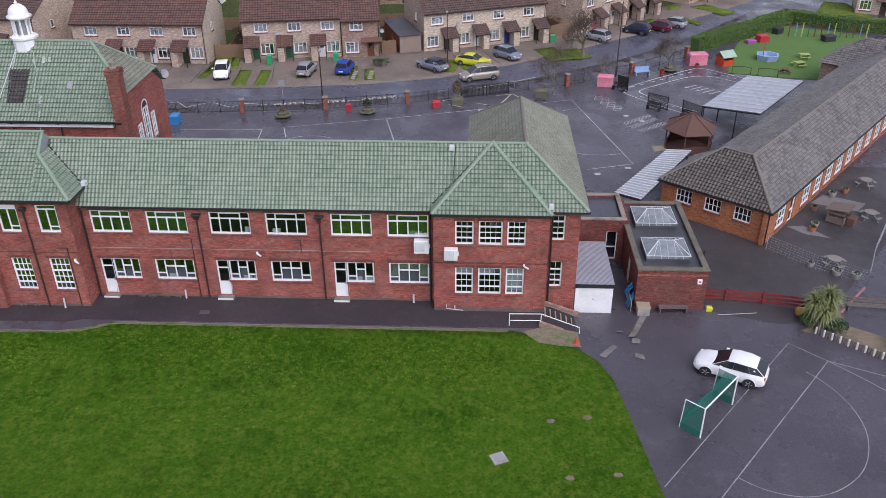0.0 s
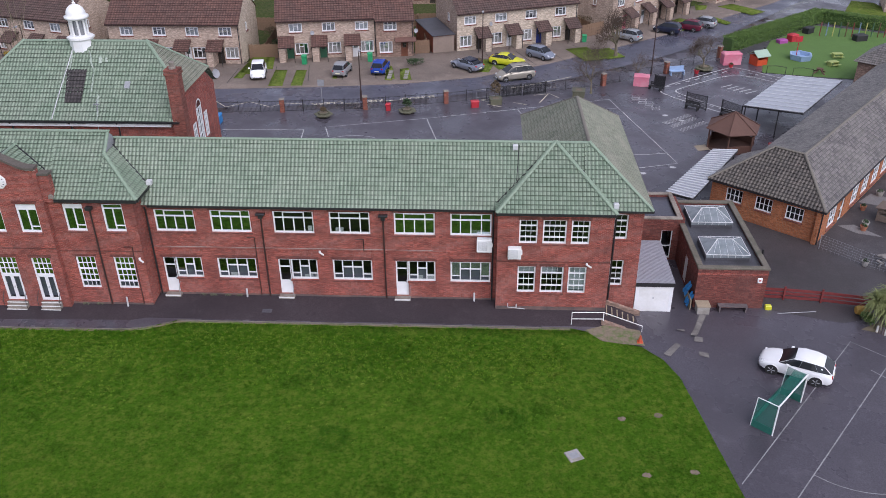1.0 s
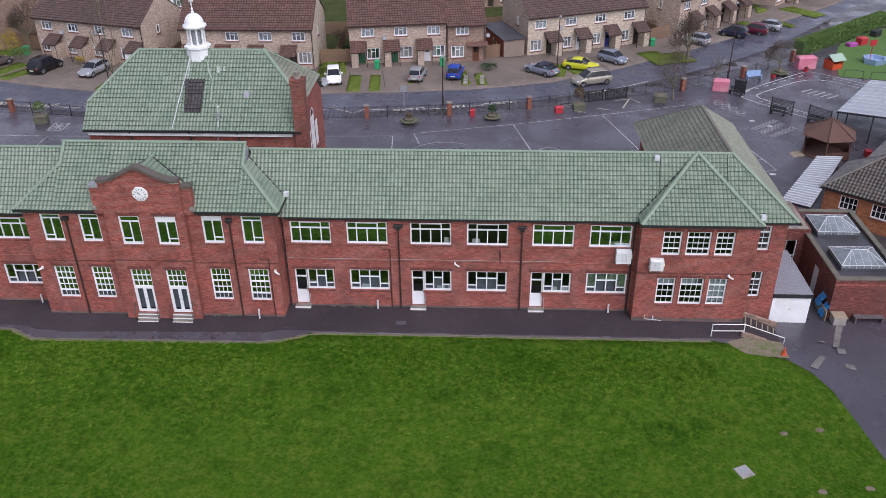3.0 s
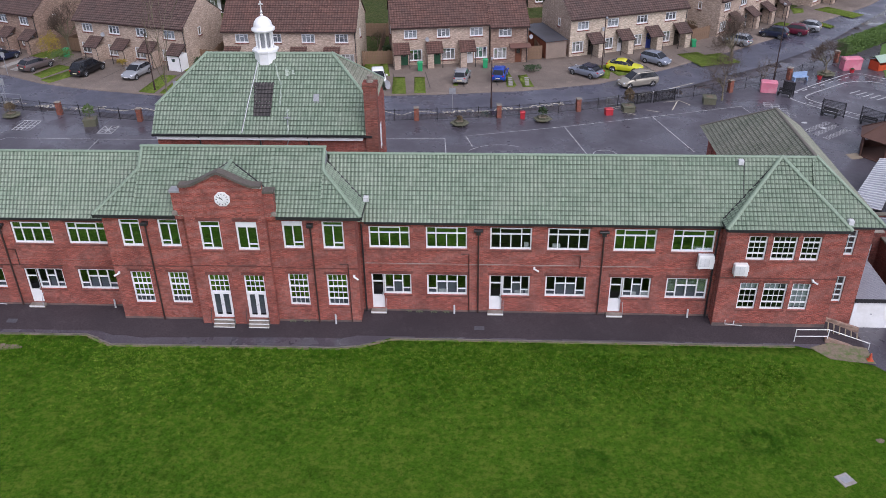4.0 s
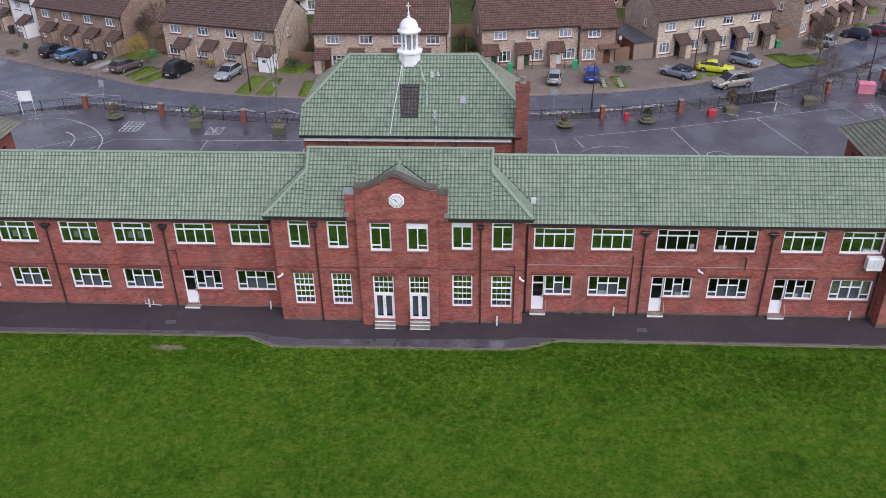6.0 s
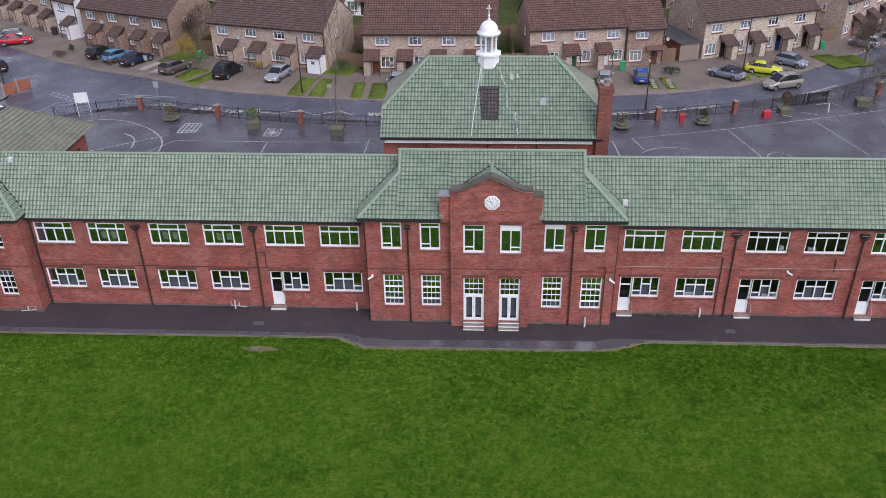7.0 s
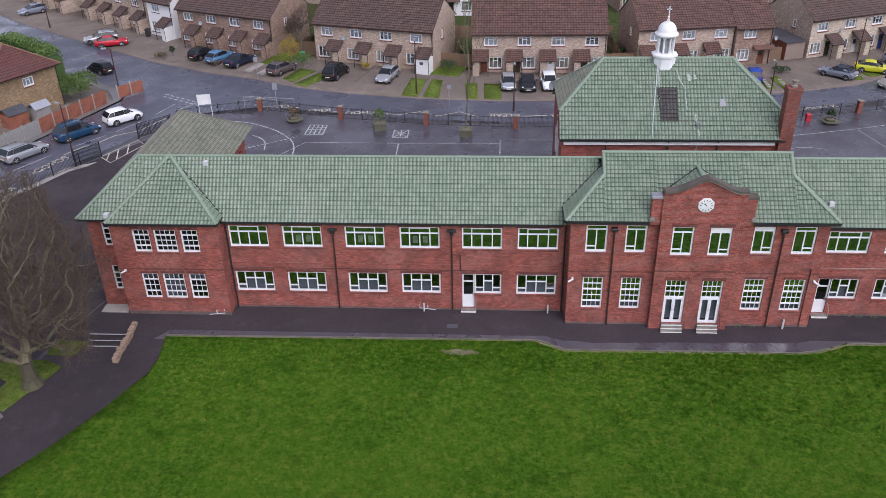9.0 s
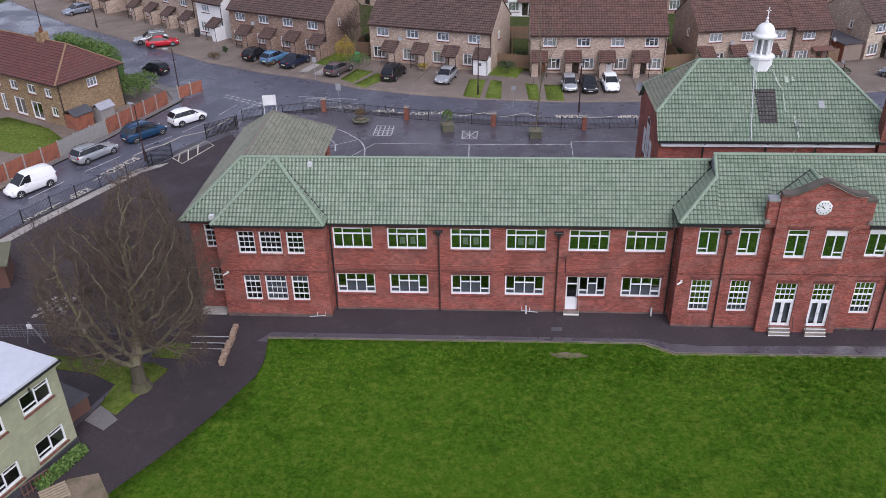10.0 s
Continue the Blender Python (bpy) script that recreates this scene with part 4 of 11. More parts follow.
# clock
clock = Geo().lathe([(0.0, 0.0), (0.5, 0.0), (0.5, 0.06), (0.44, 0.08), (0.0, 0.08)], n=8, turn=math.pi / 8)
M = pose(X0 + 0.06, BY - 0.002, 9.5, 90)
face = part("clock", clock, WHITE_PAINT, school, "white octagonal clock face with black figures", at=M)
marks = Geo()
for k in range(12):
    a = 2 * math.pi * k / 12
    d = Vector((math.sin(a), math.cos(a)))
    e = Vector((d.y, -d.x)) * 0.022
    q = [d * 0.29 + e, d * 0.39 + e, d * 0.39 - e, d * 0.29 - e]
    marks.poly([(p.x, p.y, 0.084) for p in q])
part("figures", marks, BLACK_PAINT, face)
arms = Geo()
for a, L, wd in ((radians(-60), 0.33, 0.02), (radians(-37), 0.24, 0.028)):
    d = Vector((math.sin(a), math.cos(a)))
    e = Vector((d.y, -d.x)) * wd
    arms.poly([(p.x, p.y, 0.09) for p in (-d * 0.06 + e, d * L + e * 0.4, d * L - e * 0.4, -d * 0.06 - e)])
part("pointers", arms, BLACK_PAINT, face)

# central roof: hipped skirt with small gablets
RZ, RY = 11.36, 1.87
ez, ey = 8.22, -1.56
slope = (RZ - ez) / (RY - ey)
cl, cr = X0 - 8.28, X0 + 8.32
kl, kr = X0 - 5.82, X0 + 5.82
ky = 0.72
kz = ez + slope * (ky - ey)
g = Geo()
for x0, x1 in ((kl, X0 - 2.6), (X0 + 2.6, kr)):
    tiles(g, (x0, ey, ez), (x1, ey, ez), (x1, RY, RZ), (x0, RY, RZ))
tiles(g, (X0 - 2.62, -1.0, ez + slope * (-1.0 - ey)), (X0 + 2.62, -1.0, ez + slope * (-1.0 - ey)), (X0 + 2.6, RY, RZ), (X0 - 2.6, RY, RZ))
tiles(g, (cl, ey, ez), (kl, ey, ez), (kl, ky, kz), (kl, ky, kz))
tiles(g, (kr, ey, ez), (cr, ey, ez), (kr, ky, kz), (kr, ky, kz))
tiles(g, (cr, ey, ez), (cr, 2.6, ez), (kr, 2.6, kz), (kr, ky, kz))
tiles(g, (cl, 2.6, ez), (cl, ey, ez), (kl, ky, kz), (kl, 2.6, kz))
tiles(g, (kr, 2.6, RZ - slope * (2.6 - RY)), (kl, 2.6, RZ - slope * (2.6 - RY)), (kl, RY, RZ), (kr, RY, RZ), segs=1)
tagged(part("roof", g, GREEN_TILE, school), kind="stuff")
g = Geo()
for x0 in (kl, kr):
    g.poly([(x0, ky, kz), (x0, RY, RZ), (x0, 2 * RY - ky, kz)])
part("gablet", g, LEAD, school)
g = Geo()
ridge(g, (kl - 0.1, RY, RZ + 0.02), (kr + 0.1, RY, RZ + 0.02), 0.14)
for x, k in ((cl, kl), (cr, kr)):
    ridge(g, (x, ey, ez + 0.03), (k, ky, kz + 0.05), 0.14)
    ridge(g, (k, ky, kz + 0.03), (k, RY, RZ + 0.03), 0.11)
tagged(part("hip_tiles", g, RIDGE_GREEN, school), kind="stuff")
g = Geo()
tiles(g, (X0 + 2.5, 1.2, 9.35), (X0 + 2.5, BY + 0.36, 9.35), (X0, BY + 0.36, 10.68), (X0, 1.2, 10.68))
tiles(g, (X0 - 2.5, BY + 0.36, 9.35), (X0 - 2.5, 1.2, 9.35), (X0, 1.2, 10.68), (X0, BY + 0.36, 10.68))
tagged(part("roof", g, GREEN_TILE, school), kind="stuff")
tagged(part("hip_tiles", ridge(Geo(), (X0, BY + 0.4, 10.74), (X0, 1.15, 10.74), 0.13), RIDGE_GREEN, school), kind="stuff")
slope_y = lambda z: ey + (z - ez) / slope
for sx in (-1, 1):
    part("valley", Geo().tube([(X0 + sx * 2.5, slope_y(9.4), 9.46), (X0, slope_y(10.7) - 0.05, 10.76)], 0.05, 6), BLACK_PAINT, school)
for x, k in ((cl, kl), (cr, kr)):
    part("valley", Geo().tube([(x, eave_y + (ez - MAIN_EAVE) / 1.34, ez + 0.06), (k, eave_y + (kz - MAIN_EAVE) / 1.34, kz + 0.06)], 0.06, 6), BLACK_PAINT, school, "dark lead-lined valley")
for x0, x1 in ((cl, bl - 0.64), (br + 0.64, cr)):
    part("gutter", Geo().box(x0, x1, ey - 0.11, ey + 0.02, ez - 0.15, ez + 0.02), BLACK_PAINT, school)
    part("soffit", Geo().box(x0, x1, ey + 0.02, CY - 0.003, ez - 0.14, ez - 0.07), BLACK_PAINT, school)
for x0, x1 in ((cr - 0.02, cr + 0.09), (cl - 0.09, cl + 0.02)):
    part("gutter", Geo().box(x0, x1, ey, 0.5, ez - 0.12, ez), BLACK_PAINT, school)


# ---- assembly hall behind the range ----
hall = thing("assembly_hall", "red-brick assembly hall with green tiled half-hipped roof", "hall")
HX, HY0, HY1 = 0.06, 9.15, 17.95
HE, HR, HRY, HK = 9.33, 13.8, 13.55, 10.85
HK_Y = 10.42
hw = 7.75
part("wall", wall(Geo(), (HX - hw, HY0), (HX + hw, HY0), 0.0, HE), RED_BRICK, hall)
part("wall", wall(Geo(), (HX + hw, HY1), (HX - hw, HY1), 0.0, HE), RED_BRICK, hall)
for s in (1, -1):
    x = HX + s * hw
    a, b = ((x, HY0), (x, HY1)) if s > 0 else ((x, HY1), (x, HY0))
    # tall arched window flanked by two lower lights
    mid = HRY - HY0
    hs = [(mid - 0.62, mid + 0.62, 5.9, 8.75), (mid - 1.75, mid - 0.95, 5.9, 7.9), (mid + 0.95, mid + 1.75, 5.9, 7.9)]
    part("wall", wall(Geo(), a, b, 0.0, HE, hs), RED_BRICK, hall)
    g = Geo()
    prof = [(HY0, HE), (HY1, HE), (HY1 - (HK_Y - 8.8) - 0.3, HK), (HY0 + (HK_Y - 8.8) - 0.1, HK)]
    v = [(x, y, z) for y, z in prof] + [(x - s * 0.3, y, z) for y, z in prof]
    g.add(v, [(0, 1, 2, 3), (7, 6, 5, 4), (0, 4, 5, 1), (1, 5, 6, 2), (2, 6, 7, 3), (3, 7, 4, 0)])
    part("gable_wall", g, RED_BRICK, hall)
    for h in hs:
        w, hh = h[1] - h[0], h[3] - h[2]
        p = pose(x + s * 0.02, HY0 + h[0], h[2], 0, 0, 90) if s > 0 else pose(x + s * 0.02, HY1 - h[0], h[2], 0, 0, -90)
        n = 3 if w > 1 else 2
        window(hall, p, w, hh, [(w * k / n, 0.05, hh - 0.05) for k in range(1, n)], [(hh * k / 4, 0.05, w - 0.05, 0.04) for k in range(1, 4)], glass=GLASS_MID, frame_w=0.12)
    arch = Geo()
    yc, zc = HRY, 8.75
    ring = [(math.cos(math.pi * k / 12), math.sin(math.pi * k / 12)) for k in range(13)]
    v = [(x + s * 0.03, yc + 0.62 * c, zc + 0.62 * q) for c, q in ring] + [(x + s * 0.03, yc + 0.5 * c, zc + 0.5 * q) for c, q in ring]
    arch.add(v, [(k, k + 1, 14 + k, 13 + k) for k in range(12)])
    part("arch_frame", arch, UPVC, hall)
    part("arch_pane", Geo().add([(x + s * 0.015, yc + 0.55 * c, zc + 0.55 * q) for c, q in ring], [tuple(range(13))]), GLASS_DARK, hall)
xl, xr = HX - 7.95, HX + 7.95
rl, rr = HX - 4.65, HX + 4.65
g = Geo()
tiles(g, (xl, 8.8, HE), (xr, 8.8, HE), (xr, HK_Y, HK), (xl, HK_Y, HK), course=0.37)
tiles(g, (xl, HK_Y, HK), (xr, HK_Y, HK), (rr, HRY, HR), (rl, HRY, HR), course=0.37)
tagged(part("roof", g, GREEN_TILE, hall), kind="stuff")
g = Geo()
back_k = 2 * HRY - HK_Y
tiles(g, (xr, 18.3, HE), (xl, 18.3, HE), (xl, back_k, HK), (xr, back_k, HK), segs=1)
tiles(g, (xr, back_k, HK), (xl, back_k, HK), (rl, HRY, HR), (rr, HRY, HR), segs=1)
tagged(part("roof", g, GREEN_TILE, hall), kind="stuff")
for s, xe, re in ((1, xr, rr), (-1, xl, rl)):
    g = Geo()
    a, b = ((xe, HK_Y, HK), (xe, back_k, HK)) if s > 0 else ((xe, back_k, HK), (xe, HK_Y, HK))
    tiles(g, a, b, (re, HRY, HR), (re, HRY, HR))
    tagged(part("roof", g, GREY_GREEN_TILE, hall), kind="stuff")
g = Geo()
ridge(g, (rl, HRY, HR), (rr, HRY, HR), 0.15)
for xe, re in ((xl, rl), (xr, rr)):
    ridge(g, (xe, HK_Y, HK + 0.03), (re, HRY, HR + 0.05), 0.14), ridge(g, (xe, back_k, HK + 0.03), (re, HRY, HR + 0.05), 0.14)
tagged(part("hip_tiles", g, RIDGE_GREEN, hall), kind="stuff")
part("gutter", Geo().box(xl, xr, 8.66, 8.8, HE - 0.12, HE), BLACK_PAINT, hall)
part("fascia", Geo().box(xl + 0.3, xr - 0.7, 8.82, 9.13, HE - 0.42, HE - 0.16), WHITE_PAINT, hall, "white painted fascia board")
for x in (HX - 4.6, HX - 0.2, HX + 3.3):
    part("downpipe", Geo().tube([(x, 8.72, HE - 0.1), (x, 9.05, HE - 0.5), (x, 9.08, 4.0)], 0.06), BLACK_PAINT, hall)
# slate repair, small vent and cable on the slope
HS = (HR - HE) / (HRY - 8.8)


def on_hall(x, y, lift=0.05):
    return (x, y, HE + HS * (y - 8.8) + lift)


g = Geo()
tiles(g, on_hall(-0.62, 9.78, 0.1), on_hall(0.6, 9.78, 0.1), on_hall(0.64, 11.75, 0.1), on_hall(-0.84, 11.75, 0.1), wave=0.02, lip=0.04)
tagged(part("slate_patch", g, DARK_PATCH, hall, "dark replacement slates"), kind="stuff")
LIME_STAIN = worn("pale_lime_stain", (0.3, 0.36, 0.3), (0.4, 0.45, 0.39), 14, 2.5, 0.85, bump=0.1, c3=(0.16, 0.22, 0.17))
rs = random.Random(41)
for x0, y0, x1, y1, w in ((-0.62, 13.0, -0.7, 10.9, 0.05), (0.55, 12.9, 1.15, 11.6, 0.06), (1.5, 12.5, 1.55, 12.1, 0.12), (1.95, 12.45, 2.0, 12.2, 0.1), (1.2, 11.5, 1.25, 10.4, 0.05), (1.8, 10.2, 1.85, 9.6, 0.07), (1.95, 9.3, 2.0, 8.75, 0.06)):
    st = [(x0 + (x1 - x0) * k / 6 + rs.uniform(-0.04, 0.04), y0 + (y1 - y0) * k / 6, w * rs.uniform(0.4, 1.2)) for k in range(7)]
    g = Geo()
    g.add([on_hall(x - q, y, 0.125) for x, y, q in st] + [on_hall(x + q, y, 0.125) for x, y, q in st], [(k, 7 + k, 8 + k, k + 1) for k in range(6)])
    part("lime_stain", g, LIME_STAIN, hall, "pale streak washed down the tiles")
part("skylight", Geo().slab([on_hall(3.6, 10.65, 0.12), on_hall(4.0, 10.65, 0.12), on_hall(4.0, 11.05, 0.12), on_hall(3.6, 11.05, 0.12)], 0.12), LEAD, hall)
part("lightning_cable", Geo().tube([on_hall(-0.7, 13.0, 0.12), on_hall(-0.85, 12.0, 0.12), on_hall(-1.1, 10.6, 0.12), on_hall(-1.35, 8.8, 0.12)], 0.035, 4), GRILLE, hall)
part("aerial", Geo().tube([on_hall(1.9, 9.5, 0.0), on_hall(1.9, 9.5, 0.75)], 0.03, 5).box(1.7, 2.15, 9.3, 9.36, HE + 1.05, HE + 1.12).tube([on_hall(1.9, 9.4, 0.3), (2.0, 8.85, 9.0), (1.7, 8.9, 8.2)], 0.03, 4), LEAD, hall)
ch = Geo().box(7.55, 8.45, 8.75, 9.6, 5.5, 13.0).box(7.48, 8.52, 8.68, 9.67, 12.75, 12.95).box(7.5, 8.5, 8.7, 9.65, 13.0, 13.15)
part("chimney", ch, BROWN_RED_BRICK, hall)
part("chimney_pot", Geo().lathe([(0.24, 13.15), (0.24, 13.25), (0.17, 13.3), (0.17, 13.5), (0.22, 13.55), (0.22, 13.62), (0.12, 13.66)], (8.0, 9.17, 0), 12), STONE, hall)
part("satellite_dish", Geo().lathe([(0.0, 0.0), (0.25, 0.05), (0.36, 0.14), (0.37, 0.16), (0.2, 0.09), (0.0, 0.05)], n=14), LEAD, hall, at=pose(HX + 7.95, 18.0, 9.9, 70, 0, 60))
part("satellite_dish", Geo().lathe([(0.0, 0.0), (0.25, 0.05), (0.36, 0.14), (0.37, 0.16), (0.2, 0.09), (0.0, 0.05)], n=14), LEAD, hall, at=pose(HX - 7.95, 17.6, 10.3, 70, 0, -60))

cup = thing("cupola", "white painted octagonal bell cupola with dome and cross", "cupola", pose(-0.18, HRY, 0))
part("cupola_base", Geo().lathe([(0.84, 12.4), (0.84, 13.95), (0.98, 14.05), (0.98, 14.18), (0.7, 14.28)], n=8, turn=math.pi / 8), WHITE_PAINT, cup)
part("lantern_core", Geo().lathe([(0.36, 14.2), (0.36, 15.5)], n=8, turn=math.pi / 8), LEAD, cup)
for k in range(8):
    a = math.pi * 2 * k / 8 + math.pi / 8
    part("column", Geo().lathe([(0.11, 14.22), (0.11, 14.34), (0.075, 14.4), (0.07, 15.3), (0.11, 15.4), (0.11, 15.5)], (0.58 * math.cos(a), 0.58 * math.sin(a), 0), 8), WHITE_PAINT, cup)
part("dome", Geo().lathe([(0.72, 15.45), (0.86, 15.55), (0.86, 15.68), (0.7, 15.74)] + [(0.7 * math.cos(t), 15.74 + 0.78 * math.sin(t)) for t in [k * math.pi / 2 / 8 for k in range(1, 8)]] + [(0.06, 16.54)], n=16), WHITE_PAINT, cup, smooth=True)
part("finial", Geo().lathe([(0.1, 16.5), (0.13, 16.6), (0.05, 16.7), (0.1, 16.82), (0.04, 16.92), (0.03, 17.2)], n=8), WHITE_PAINT, cup)
part("cross", Geo().box(-0.035, 0.035, -0.03, 0.03, 17.1, 17.6).box(-0.16, 0.16, -0.03, 0.03, 17.33, 17.4), WHITE_PAINT, cup)

# ---- flat-roofed annexe, link and garage ----
GREY_SHEET = worn("grey_roof_sheet", (0.30, 0.31, 0.35), (0.38, 0.39, 0.43), 5, 0.5, 0.4, bump=0.05)
ROOF_GLASS = worn("ribbed_rooflight_glass", (0.17, 0.2, 0.215), (0.25, 0.28, 0.3), 2.0, 0.7, 0.25, bump=0.02, c3=(0.11, 0.13, 0.14))
ANNEXE_COPING = worn("mossy_dark_coping", (0.12, 0.105, 0.085), (0.17, 0.15, 0.12), 9, 1.0, 0.85, bump=0.2, c3=(0.085, 0.085, 0.06))
annexe = thing("flat_roofed_annexe", "low red-brick annexe with felt roof and two glazed roof lanterns", "annexe")
ax0, ax1, ay0, ay1, az = 44.0, 48.55, 0.65, 10.5, 2.7
part("wall", wall(Geo(), (ax0, ay0), (ax1, ay0), -0.5, az), DARK_BRICK, annexe)
part("wall", wall(Geo(), (ax1, ay0), (ax1, ay1), -0.5, az), DARK_BRICK, annexe)
part("wall", wall(Geo(), (ax1, ay1), (ax0, ay1), -0.5, az), DARK_BRICK, annexe)
part("wall", wall(Geo(), (ax0, ay1), (ax0, ay0), -0.5, az, [(6.2, 7.1, -0.2, 1.8)]), DARK_BRICK, annexe)
part("door", Geo().box(ax0 + 0.05, ax0 + 0.1, ay1 - 7.1, ay1 - 6.2, -0.2, 1.8), UPVC, annexe)
part("roof", Geo().box(ax0 + 0.25, ax1 - 0.25, ay0 + 0.25, ay1 - 0.25, az - 0.3, az - 0.12), FELT, annexe)
cop = Geo()
cop.soft_box(ax0 - 0.06, ax1 + 0.06, ay0 - 0.06, ay0 + 0.34, az, az + 0.12), cop.soft_box(ax0 - 0.06, ax1 + 0.06, ay1 - 0.34, ay1 + 0.06, az, az + 0.12)
cop.soft_box(ax0 - 0.06, ax0 + 0.34, ay0 + 0.34, ay1 - 0.34, az, az + 0.12), cop.soft_box(ax1 - 0.34, ax1 + 0.06, ay0 + 0.34, ay1 - 0.34, az, az + 0.12)
part("coping", cop, ANNEXE_COPING, annexe)
part("band", Geo().box(ax0 - 0.02, ax1 + 0.02, ay0 - 0.03, ay0, az - 0.42, az - 0.3), RED_BRICK, annexe)
for y0, y1 in ((1.9, 4.4), (6.5, 9.1)):
    lx0, lx1, z0, z1, zt = 44.7, 47.6, az - 0.12, az + 0.36, az + 0.88
    part("lantern_kerb", Geo().box(lx0, lx1, y0, y1, z0, z1 - 0.22), FELT, annexe)
    gl = Geo()
    ym, i = (y0 + y1) / 2, 0.95
    b4 = [(lx0, y0), (lx1, y0), (lx1, y1), (lx0, y1)]
    A = [(x, y, z1 - 0.22) for x, y in b4]
    B = [(x, y, z1) for x, y in b4]
    C = [(lx0 + i, ym, zt), (lx1 - i, ym, zt)]
    for k in range(4):
        gl.poly([A[k], A[(k + 1) % 4], B[(k + 1) % 4], B[k]])
    gl.poly([B[0], B[1], C[1], C[0]]), gl.poly([B[2], B[3], C[0], C[1]]), gl.poly([B[1], B[2], C[1]]), gl.poly([B[3], B[0], C[0]])
    part("roof_lantern", gl, ROOF_GLASS, annexe, "glazed pitched roof lantern")
    bars = Geo()
    for k in range(4):
        bars.tube([B[k], C[0 if k in (0, 3) else 1]], 0.032, 5), bars.tube([B[k], B[(k + 1) % 4]], 0.03, 5)
    bars.tube(C, 0.035, 5)
    for k in range(1, 6):
        x = lx0 + (lx1 - lx0) * k / 6
        xt = min(max(x, lx0 + i), lx1 - i)
        for yy in (y0, y1):
            bars.tube([(x, yy, z1), (xt, ym, zt)], 0.011, 4)
            bars.tube([(x, yy, z1 - 0.22), (x, yy, z1)], 0.02, 4)
    part("glazing_frame", bars, GRILLE, annexe)
part("alarm_box", Geo().soft_box(47.9, 48.2, ay0 - 0.1, ay0, 1.75, 2.1), WHITE_PAINT, annexe, "white alarm box with a red patch")
part("alarm_mark", Geo().box(47.98, 48.12, ay0 - 0.108, ay0 - 0.1, 1.88, 1.98), worn("red_plastic", (0.45, 0.03, 0.03), (0.38, 0.03, 0.03), 5, 1, 0.4, bump=0), annexe)
part("lamp", Geo().tube([(48.72, 2.9, 2.3), (48.72, 2.9, 2.95)], 0.07), BLACK_PAINT, annexe)

link = thing("link_block", "small flat-roofed brick link between wing and annexe", "annexe")
part("wall", wall(Geo(), (40.2, 6.75), (44.0, 6.75), -0.5, 3.15, [(2.55, 3.35, -0.1, 2.2)]), DARK_BRICK, link)
part("wall", wall(Geo(), (44.0, 10.5), (44.0, 6.75), 2.5, 3.15), DARK_BRICK, link)
part("wall", wall(Geo(), (44.0, 10.9), (40.2, 10.9), -0.5, 3.15), DARK_BRICK, link)
part("roof", Geo().box(40.2, 43.8, 7.0, 10.7, 2.8, 3.0), worn("wet_felt", (0.06, 0.058, 0.075), (0.08, 0.078, 0.1), 4, 0.4, 0.25, bump=0.02), link)
part("coping", Geo().soft_box(40.2, 44.1, 6.65, 7.0, 3.15, 3.26).soft_box(43.75, 44.1, 7.0, 10.6, 3.15, 3.26).soft_box(40.2, 44.1, 10.6, 10.95, 3.15, 3.26), STONE, link)
window(link, pose(42.75, 6.85, -0.1), 0.8, 2.3, [], [(1.0, 0.05, 0.75, 0.08)], [(0.08, 0.72, 1.0, 2.2)], glass=GLASS_DARK, sill=False, name="door", label="white glazed side door")

garage = thing("garage", "small prefabricated garage with white door and grey roof", "garage")
gx0, gx1, gy0, gy1, gz = 39.95, 42.4, 0.05, 5.4, 1.98
part("wall", Geo().box(gx0, gx0 + 0.12, gy0 + 0.02, gy1, -0.5, gz - 0.2).box(gx1 - 0.12, gx1, gy0 + 0.02, gy1, -0.5, gz - 0.2).box(gx0, gx1, gy1 - 0.1, gy1, -0.5, gz - 0.2), CONCRETE, garage)
part("garage_door", Geo().box(gx0 + 0.22, gx1 - 0.2, gy0, gy0 + 0.06, -0.42, gz - 0.32), WHITE_PAINT, garage, "white up-and-over door")
part("door_frame", Geo().box(gx0, gx0 + 0.22, gy0 - 0.02, gy0 + 0.08, -0.42, gz - 0.28).box(gx1 - 0.2, gx1, gy0 - 0.02, gy0 + 0.08, -0.42, gz - 0.28), UPVC, garage)
part("fascia", Geo().box(gx0 - 0.02, gx1 + 0.02, gy0 - 0.1, gy0 - 0.02, gz - 0.3, gz - 0.02), BLACK_PAINT, garage)
part("door_handle", Geo().box(41.1, 41.2, gy0 - 0.05, gy0, 0.75, 0.8), LEAD, garage)
g = Geo()
nn = 64
for k in range(nn):
    x0, x1 = gx0 - 0.05 + (gx1 - gx0 + 0.1) * k / nn, gx0 - 0.05 + (gx1 - gx0 + 0.1) * (k + 1) / nn
    h0, h1 = 0.025 * (k % 2), 0.025 * ((k + 1) % 2)
    g.poly([(x0, gy0 - 0.12, gz + h0), (x1, gy0 - 0.12, gz + h1), (x1, gy1 + 0.1, gz + 0.08 + h1), (x0, gy1 + 0.1, gz + 0.08 + h0)])
part("roof", g, GREY_SHEET, garage, "grey corrugated roof sheets")

